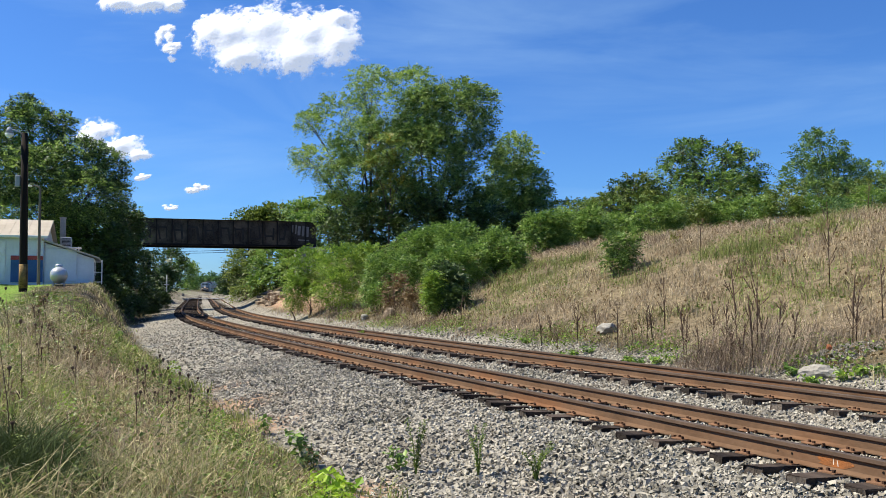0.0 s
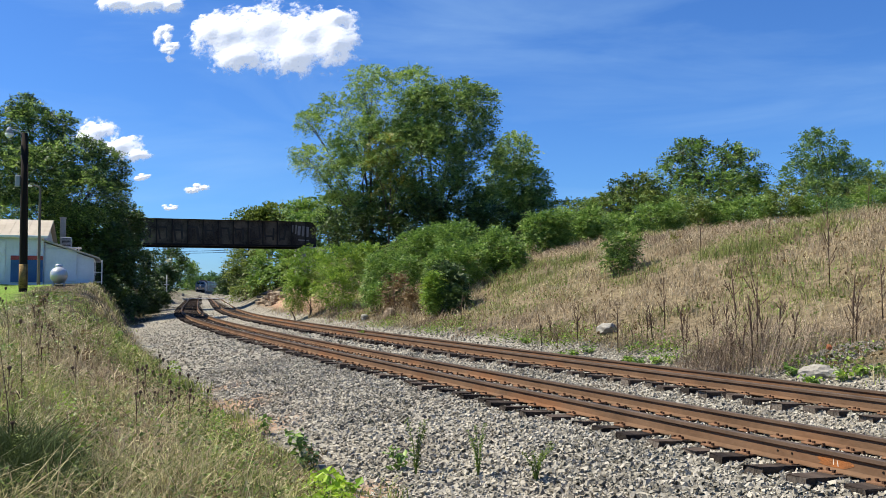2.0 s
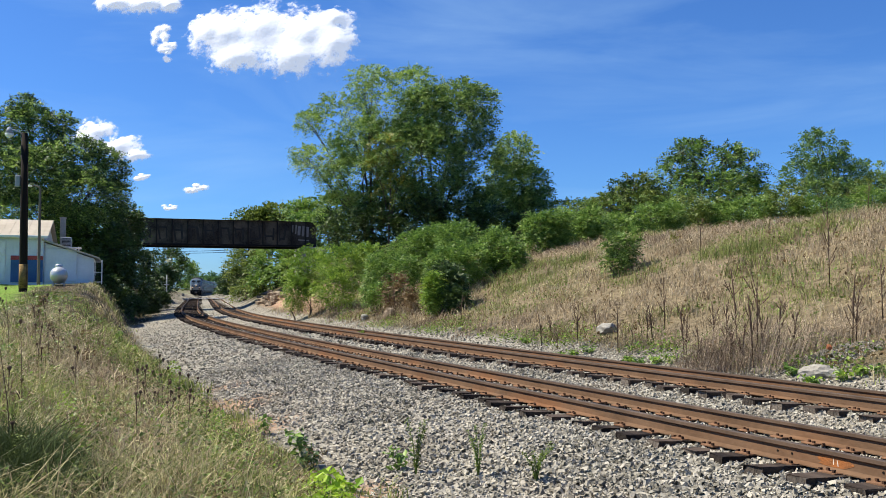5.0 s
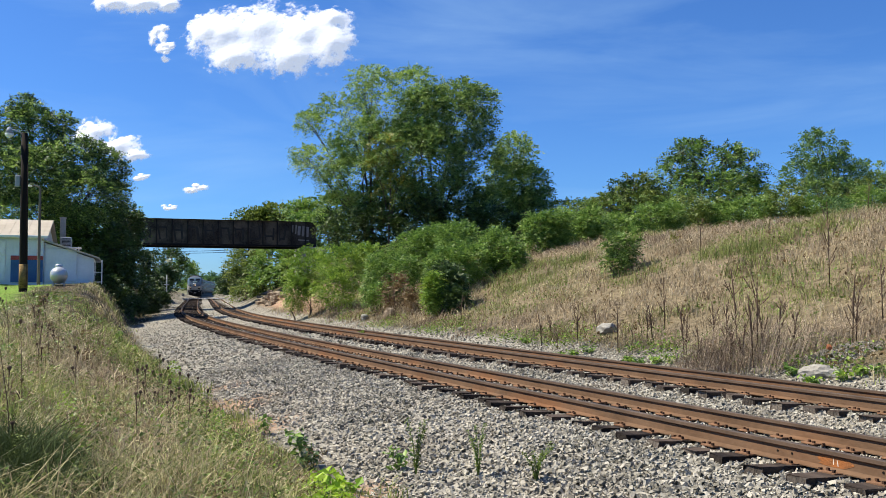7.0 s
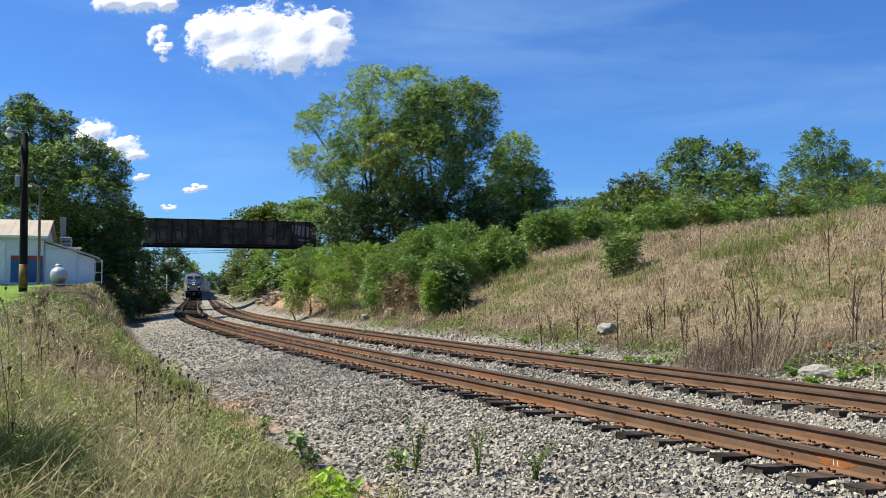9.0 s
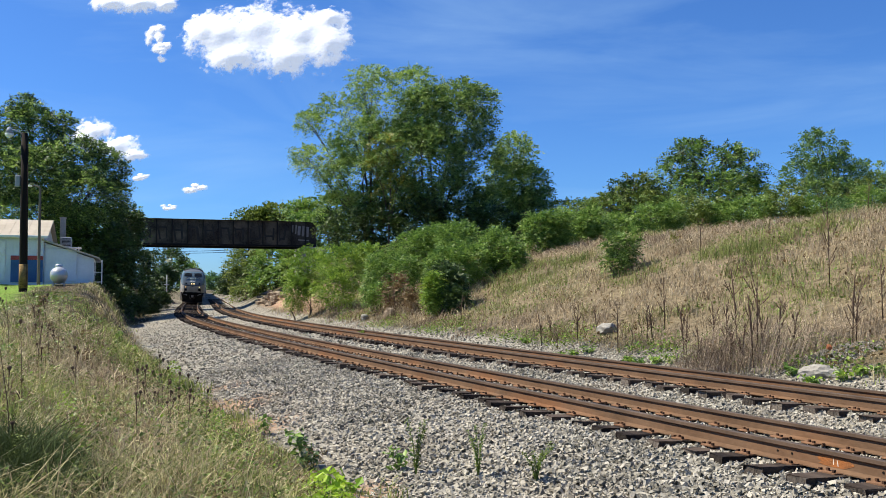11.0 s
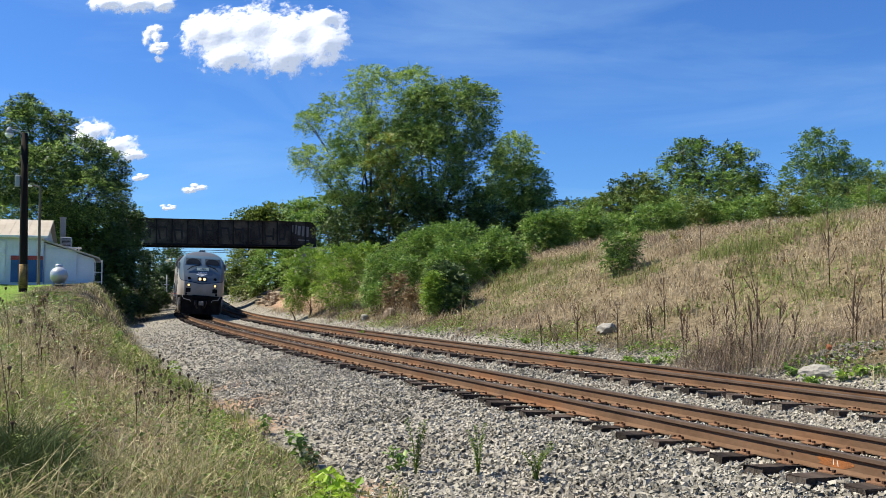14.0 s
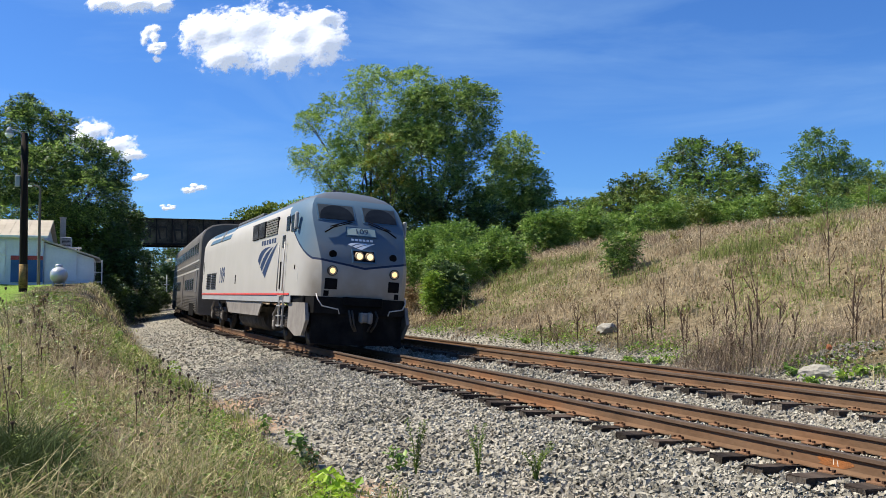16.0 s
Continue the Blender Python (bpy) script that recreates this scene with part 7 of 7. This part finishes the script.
    box(bm, (0, 0, 1.28), (2.85, 18.9, 0.22), 0.03)
    part("underframe", bm, M_BLACK, loco)
    bm = bmesh.new()
    prism(bm, [(-1.42, 8.3), (-1.42, 9.2), (-1.25, 9.95), (-0.5, 10.12), (0.5, 10.12), (1.25, 9.95), (1.42, 9.2), (1.42, 8.3)], lambda u, v, w: (u, v, w), 0.95, 1.38)
    part("pilot_beam", bm, M_PILOT, loco)
    for sgn in (-1, 1):
        bm = bmesh.new()
        prism(bm, [(7.9, 1.20), (9.7, 1.20), (9.9, 0.75), (9.5, 0.34), (8.8, 0.30), (7.9, 0.5)], lambda u, v, w: (w, u, v), sgn * 1.34, sgn * 1.43)
        part("pilot_side", bm, M_RUNLIGHT, loco, "dusty grey skirt under the cab")
        bm = bmesh.new()
        prism(bm, [(0.0, 10.28), (1.25, 9.72), (1.25, 9.62), (0.0, 10.18)], lambda u, v, w: (sgn * u, v, w), 0.16, 1.0)
        for v in bm.verts:
            v.co.y += (1.0 - v.co.z) * 0.12
        part("snow_plough", bm, M_PILOT, loco, "black plough plate")
        bm = bmesh.new()
        tube(bm, [(sgn * 1.22, 10.0, 1.45), (sgn * 1.2, 10.12, 1.3), (sgn * 1.1, 10.2, 1.14), (sgn * 0.7, 10.3, 1.07), (sgn * 0.66, 10.3, 0.95)], 0.017, 6)
        part("grab_rail", bm, M_SILVER, loco)
    bm = bmesh.new()
    box(bm, (0, 10.13, 1.28), (1.1, 0.14, 0.24), 0.03)
    part("anticlimber", bm, M_PILOT, loco)
    bm = bmesh.new()
    box(bm, (0, 10.25, 0.88), (0.24, 0.5, 0.26), 0.04)
    box(bm, (-0.1, 10.5, 0.88), (0.12, 0.2, 0.3), 0.04)
    box(bm, (0.1, 10.46, 0.88), (0.08, 0.14, 0.28), 0.03)
    part("coupler", bm, M_RUNLIGHT, loco)
    bm = bmesh.new()
    for x in (-0.34, 0.3, 0.38, -0.2):
        tube(bm, [(x, 10.22, 1.05), (x * 1.05, 10.38, 0.9), (x * 0.9, 10.36, 0.7), (x * 0.6, 10.3, 0.52)], 0.026, 6)
    part("brake_hose", bm, M_RUNGEAR, loco)
    bm = bmesh.new()
    tube(bm, [(-0.7, -1.6, 0.62), (-0.7, 3.2, 0.62)], 0.42, 14)
    tube(bm, [(0.7, -1.6, 0.62), (0.7, 3.2, 0.62)], 0.42, 14)
    box(bm, (0, 0.8, 0.75), (2.1, 4.9, 0.7), 0.08)
    part("fuel_tank", bm, M_RUNGEAR, loco)
    bm = bmesh.new()
    box(bm, (0, 4.3, 4.42), (1.2, 2.6, 0.10), 0.03)
    box(bm, (0, -3.0, 4.43), (1.4, 5.2, 0.12), 0.03)
    part("roof_hatch", bm, M_STEELDARK, loco)
    bm = bmesh.new()
    for x in (-0.12, 0.0, 0.14):
        tube(bm, [(x, 6.9, 4.5), (x, 7.25, 4.5)], [0.03, 0.07], 8)
    box(bm, (0, 6.95, 4.44), (0.5, 0.12, 0.08))
    part("horn", bm, M_STEELDARK, loco)
    truck(loco, 6.55, 2.84, 0.52)
    truck(loco, -6.55, 2.84, 0.52)
    return loco


def car_shell():
    bm = bmesh.new()
    prof = [(1.38, 0.42), (1.50, 0.55), (1.55, 1.2), (1.55, 4.05), (1.50, 4.32), (1.36, 4.58), (1.1, 4.78), (0.6, 4.90), (0.0, 4.94)]
    prof = prof + [(-x, z) for x, z in prof[-2::-1]]
    ys = [12.75, 12.7, 9.0, 4.0, -4.0, -9.0, -12.7, -12.75]
    rings = []
    for y in ys:
        k = 0.97 if abs(y) > 12.72 else 1.0
        rings.append([bm.verts.new((x * k, y, 0.42 + (z - 0.42) * (0.985 if k < 1 else 1))) for x, z in prof])
    for a, b in zip(rings, rings[1:]):
        for i in range(len(prof) - 1):
            f = bm.faces.new((a[i], a[i + 1], b[i + 1], b[i]))
            f.smooth = True
    bm.faces.new(rings[0][::-1])
    bm.faces.new(rings[-1])
    for a, b in zip(rings, rings[1:]):
        bm.faces.new((a[0], b[0], b[-1], a[-1]))
    bmesh.ops.recalc_face_normals(bm, faces=bm.faces)
    # cut the ends of the lower body away over the trucks
    for e in bm.edges:
        if len(e.link_faces) == 2 and e.calc_face_angle(0) > radians(45):
            e.smooth = False
    return bm


def build_car(spin):
    car = thing("passenger_car", "tall ribbed stainless steel bilevel passenger car", "railway car", group="bilevel passenger cars")
    part("body", car_shell(), M_STEEL, car)
    for sgn in (-1, 1):
        bm = bmesh.new()
        box(bm, (sgn * 1.552, 0, 0), (0.03, 25.2, 0.03))
        rib = part("rib", bm, M_STEEL, car)
        rib.location.z = 0.62
        for z in [0.705 + 0.085 * k for k in range(8)] + [2.75, 2.84, 2.93]:
            mesh_object("rib", rib.data, car).location.z = z
        bm = bmesh.new()
        box(bm, (sgn * 1.553, 0, 2.62), (0.025, 25.3, 0.10))
        box(bm, (sgn * 1.553, 0, 3.06), (0.025, 25.3, 0.08))
        part("belt_rail", bm, M_SILVER, car, "bright belt rail")
        me = None
        for lo, count, pitch, w, z0, z1 in ((-11.2, 15, 1.6, 0.85, 3.45, 3.95), (-10.4, 6, 1.5, 0.8, 1.62, 2.2), (3.0, 5, 1.5, 0.8, 1.62, 2.2)):
            first = None
            for k in range(count):
                y = lo + k * pitch
                if first is None:
                    bm = bmesh.new()
                    box(bm, (0, 0, 0), (0.05, w + 0.12, z1 - z0 + 0.12), 0.01)
                    bm2 = bmesh.new()
                    box(bm2, (sgn * 0.012, 0, 0), (0.05, w, z1 - z0), 0.01)
                    q = part("window_frame", bm, M_STEELDARK, car)
                    g = part("pane", bm2, M_GLASS, q)
                    first = (q.data, g.data)
                else:
                    q = mesh_object("window_frame", first[0], car)
                    g = mesh_object("pane", first[1], q)
                q.matrix_basis = pose(sgn * 1.545, y, (z0 + z1) / 2)
        side_plate("entrance_door", car, M_STEEL, -0.5, 0.5, 0.62, 2.55, sgn, 1.556, 0.03)
        for y0 in (11.0, -12.2):
            side_plate("vent_panel", car, M_STEELDARK, y0, y0 + 1.0, 1.5, 2.6, sgn, 1.556, 0.03)
        bm = bmesh.new()
        for y0 in (9.1, -9.1):
            box(bm, (sgn * 1.545, y0, 0.62), (0.05, 3.4, 0.62), 0.02)
        part("truck_opening", bm, M_BLACK, car)
    for q in (-1, 1):
        bm = bmesh.new()
        box(bm, (0, q * 12.85, 2.7), (1.1, 0.3, 2.3), 0.04)
        part("gangway", bm, M_BLACK, car)
        bm = bmesh.new()
        box(bm, (0, q * 12.8, 0.88), (0.26, 0.5, 0.26), 0.03)
        part("coupler", bm, M_RUNGEAR, car)
        truck(car, q * 9.1, 2.6, 0.457, False, spin)
    bm = bmesh.new()
    for k in range(5):
        box(bm, (0, -9 + k * 4.5, 4.96), (0.9, 1.6, 0.08), 0.02)
    part("roof_unit", bm, M_STEELDARK, car)
    return car


locomotive = build_locomotive()
TRAIN.append((locomotive, 10.5, 6.55))
first_car = build_car(False)
TRAIN.append((first_car, 21.05 + 12.95, 9.1))
for k in range(1, 6):
    TRAIN.append((copy_thing(first_car, pose(0, 0, 0)), 21.05 + 12.95 + 25.9 * k, 9.1))
for ob in list(first_car.children):
    if ob.name.startswith("wheelset"):
        WHEELS.append((ob, ob.matrix_basis.copy(), 0.457))


# ---------------------------------------------------------------- clouds
def cloud_material():
    """White vapour: thick where the billows are dense, thinning out to nothing at the torn edge."""
    m = bpy.data.materials.new("sunlit_glowing_cloud")
    m.use_nodes = True
    n, l = m.node_tree.nodes, m.node_tree.links
    p = n["Principled BSDF"]
    p.inputs["Roughness"].default_value = 1.0
    p.inputs["Specular IOR Level"].default_value = 0.0
    p.inputs["Base Color"].default_value = (0.8, 0.8, 0.8, 1.0)
    # a weak glow stands in for sunlight scattered through the vapour
    p.inputs["Emission Color"].default_value = (0.93, 0.96, 1.0, 1.0)
    p.inputs["Emission Strength"].default_value = 0.25
    tc = n.new("ShaderNodeTexCoord")
    den = n.new("ShaderNodeAttribute")
    den.attribute_name = "billow"

    def noise_tex(sc, detail, rough):
        t = n.new("ShaderNodeTexNoise")
        t.inputs["Scale"].default_value, t.inputs["Detail"].default_value, t.inputs["Roughness"].default_value = sc, detail, rough
        l.new(tc.outputs["Object"], t.inputs["Vector"])
        return t.outputs["Fac"]

    def calc(op, a, b):
        q = n.new("ShaderNodeMath")
        q.operation = op
        for i, v in enumerate((a, b)):
            if isinstance(v, (int, float)):
                q.inputs[i].default_value = v
            else:
                l.new(v, q.inputs[i])
        return q.outputs[0]

    big = noise_tex(0.026, 9, 0.64)
    v = calc("ADD", den.outputs["Fac"], calc("MULTIPLY", calc("SUBTRACT", big, 0.5), 1.9))
    v = calc("ADD", v, calc("MULTIPLY", calc("SUBTRACT", noise_tex(0.085, 4, 0.5), 0.5), 1.0))
    r = n.new("ShaderNodeMapRange")
    r.interpolation_type = "SMOOTHSTEP"
    r.inputs["From Min"].default_value, r.inputs["From Max"].default_value = 0.08, 0.62
    l.new(v, r.inputs["Value"])
    l.new(r.outputs["Result"], p.inputs["Alpha"])
    b = n.new("ShaderNodeBump")
    b.inputs["Strength"].default_value, b.inputs["Distance"].default_value = 0.5, 7.0
    l.new(calc("ADD", noise_tex(0.026, 3, 0.45), calc("MULTIPLY", den.outputs["Fac"], 0.4)), b.inputs["Height"])
    l.new(b.outputs["Normal"], p.inputs["Normal"])
    return m


M_CLOUD = cloud_material()


def add_cloud(blobs, drift, label, thin=0.0):
    """A bank of vapour that bulges where the billows given are dense."""
    c = np.array(blobs)
    o = c[:, :3].mean(0)
    c = c - np.array([*o, 0, 0])
    lo, hi = (c[:, 0] - 2.3 * c[:, 3]).min(), (c[:, 0] + 2.3 * c[:, 3]).max()
    zl, zh = (c[:, 2] - 2.3 * c[:, 4]).min(), (c[:, 2] + 2.3 * c[:, 4]).max()
    step = max((hi - lo) / 90, 0.7)
    gx, gz = np.arange(lo, hi, step), np.arange(zl, zh, step)
    X, Z = np.meshgrid(gx, gz)
    rad = c[:, 3].max()
    den = np.zeros_like(X)
    for b in c:
        q = ((X - b[0]) / b[3]) ** 2 + ((Z - b[2]) / b[4]) ** 2
        den += np.exp(5.0 * (1.15 - np.sqrt(q + 0.02)))
    den = np.log(den + 1e-4) / 5.0
    # the face leans back to the light from above
    Y = 0.5 * Z + 0.2 * rad - 0.22 * rad * np.clip(den + 0.4, 0.0, 1.8)
    i = np.arange(len(gz) - 1)[:, None] * len(gx) + np.arange(len(gx) - 1)[None, :]
    faces = np.stack([i, i + 1, i + len(gx) + 1, i + len(gx)], -1).reshape(-1, 4)
    me = quads_mesh("cloud", np.stack([X.ravel() * 1.08, Y.ravel(), Z.ravel() * 1.24], 1), faces, M_CLOUD, True)
    a = me.attributes.new("billow", "FLOAT", "POINT")
    a.data.foreach_set("value", np.clip(den.ravel() - thin, -1.5, 1.2).astype(np.float32))
    ob = mesh_object("cloud", me)
    home = Matrix.Translation(o.tolist())
    ob.matrix_basis = home
    tagged(ob, label, "cloud", "drifting clouds", "structure")
    CLOUDS.append((ob, home, drift))


def ragged(b, n, seed):
    """Small uneven billows strewn through one ellipsoid."""
    r = random.Random(seed)
    return [(b[0] + r.uniform(-0.7, 0.7) * b[3], b[1], b[2] + r.uniform(-0.6, 0.6) * b[4], b[3] * r.uniform(0.4, 0.75), b[4] * r.uniform(0.4, 0.7)) for _ in range(n)]


add_cloud([(-372.56, 1500, 466.81, 60.04, 40.02), (-316.79, 1500, 476.82, 60.04, 45.03), (-245.68, 1500, 466.15, 65.04, 50.03), (-194.9, 1500, 450.45, 45.03, 45.03), (-346.95, 1500, 430.69, 55.03, 32.02), (-255.7, 1500, 430.21, 65.04, 32.02), (-403.06, 1500, 472.12, 36.02, 34.02), (-194.96, 1500, 491.65, 24.01, 20.01)], (-24, 0, 0), "large bright white fair-weather cloud")
add_cloud([(-653.24, 1700, 594.35, 40.82, 20.41), (-595.61, 1700, 594.05, 54.43, 20.41), (-549.46, 1700, 590.3, 24.95, 15.88)], (-24, 0, 0), "white cloud at the top of the sky")
add_cloud(ragged((-566.05, 1700, 529.59, 18.14, 22.68), 7, 4) + ragged((-540.43, 1700, 501.48, 22.68, 13.61), 6, 14) + ragged((-554.04, 1700, 485.24, 13.61, 11.34), 4, 15), (-30, 0, 0), "small torn wisp of white cloud", 0.1)
add_cloud([(-736.11, 1800, 346.42, 40.82, 24.01), (-687.28, 1800, 318.11, 38.42, 24.01), (-650.76, 1800, 300.86, 31.22, 14.41), (-754.08, 1800, 334.31, 28.82, 28.82)], (-14, 0, 0), "white cloud low behind the trees")
for k, (b, dr) in enumerate((((-587.89, 2000, 251.05, 26.68, 10.67), -8), ((-704.91, 2000, 279.97, 24.01, 9.34), -6), ((-709.56, 2200, 227.45, 17.61, 8.81), -6))):
    add_cloud(ragged(b, 7, 30 + k), (dr, 0, 0), "tiny white cloud low in the sky", 0.2)


# ---------------------------------------------------------------- movement
SPEED = 18.5


def nose_at(t):
    return 15.7 + SPEED * (16.0 - t)


def vehicle_pose(s_mid, half):
    """The pose of a vehicle that faces down the line, carried by two trucks."""
    f, b = track_frame(s_mid - half), track_frame(s_mid + half)
    o = (f.translation + b.translation) / 2
    fwd = (f.translation - b.translation).normalized()
    up = ((f.col[2] + b.col[2]) / 2).to_3d()
    side = fwd.cross(up).normalized()
    up = side.cross(fwd).normalized()
    return Matrix(((side.x, fwd.x, up.x, o.x), (side.y, fwd.y, up.y, o.y), (side.z, fwd.z, up.z, o.z), (0, 0, 0, 1)))


def motions():
    times = [k * 0.5 for k in range(33)]
    for ob, back, half in TRAIN:
        walk(ob, [(t, vehicle_pose(nose_at(t) + back, half)) for t in times])
    for wheel, home, radius in WHEELS:
        walk(wheel, [(k / 30.0, home @ Matrix.Rotation(-SPEED * k / 30.0 / radius, 4, "X")) for k in range(481)])
    for cloud, home, drift in CLOUDS:
        walk(cloud, [(0.0, home), (16.0, Matrix.Translation(drift) @ home)])


motions()
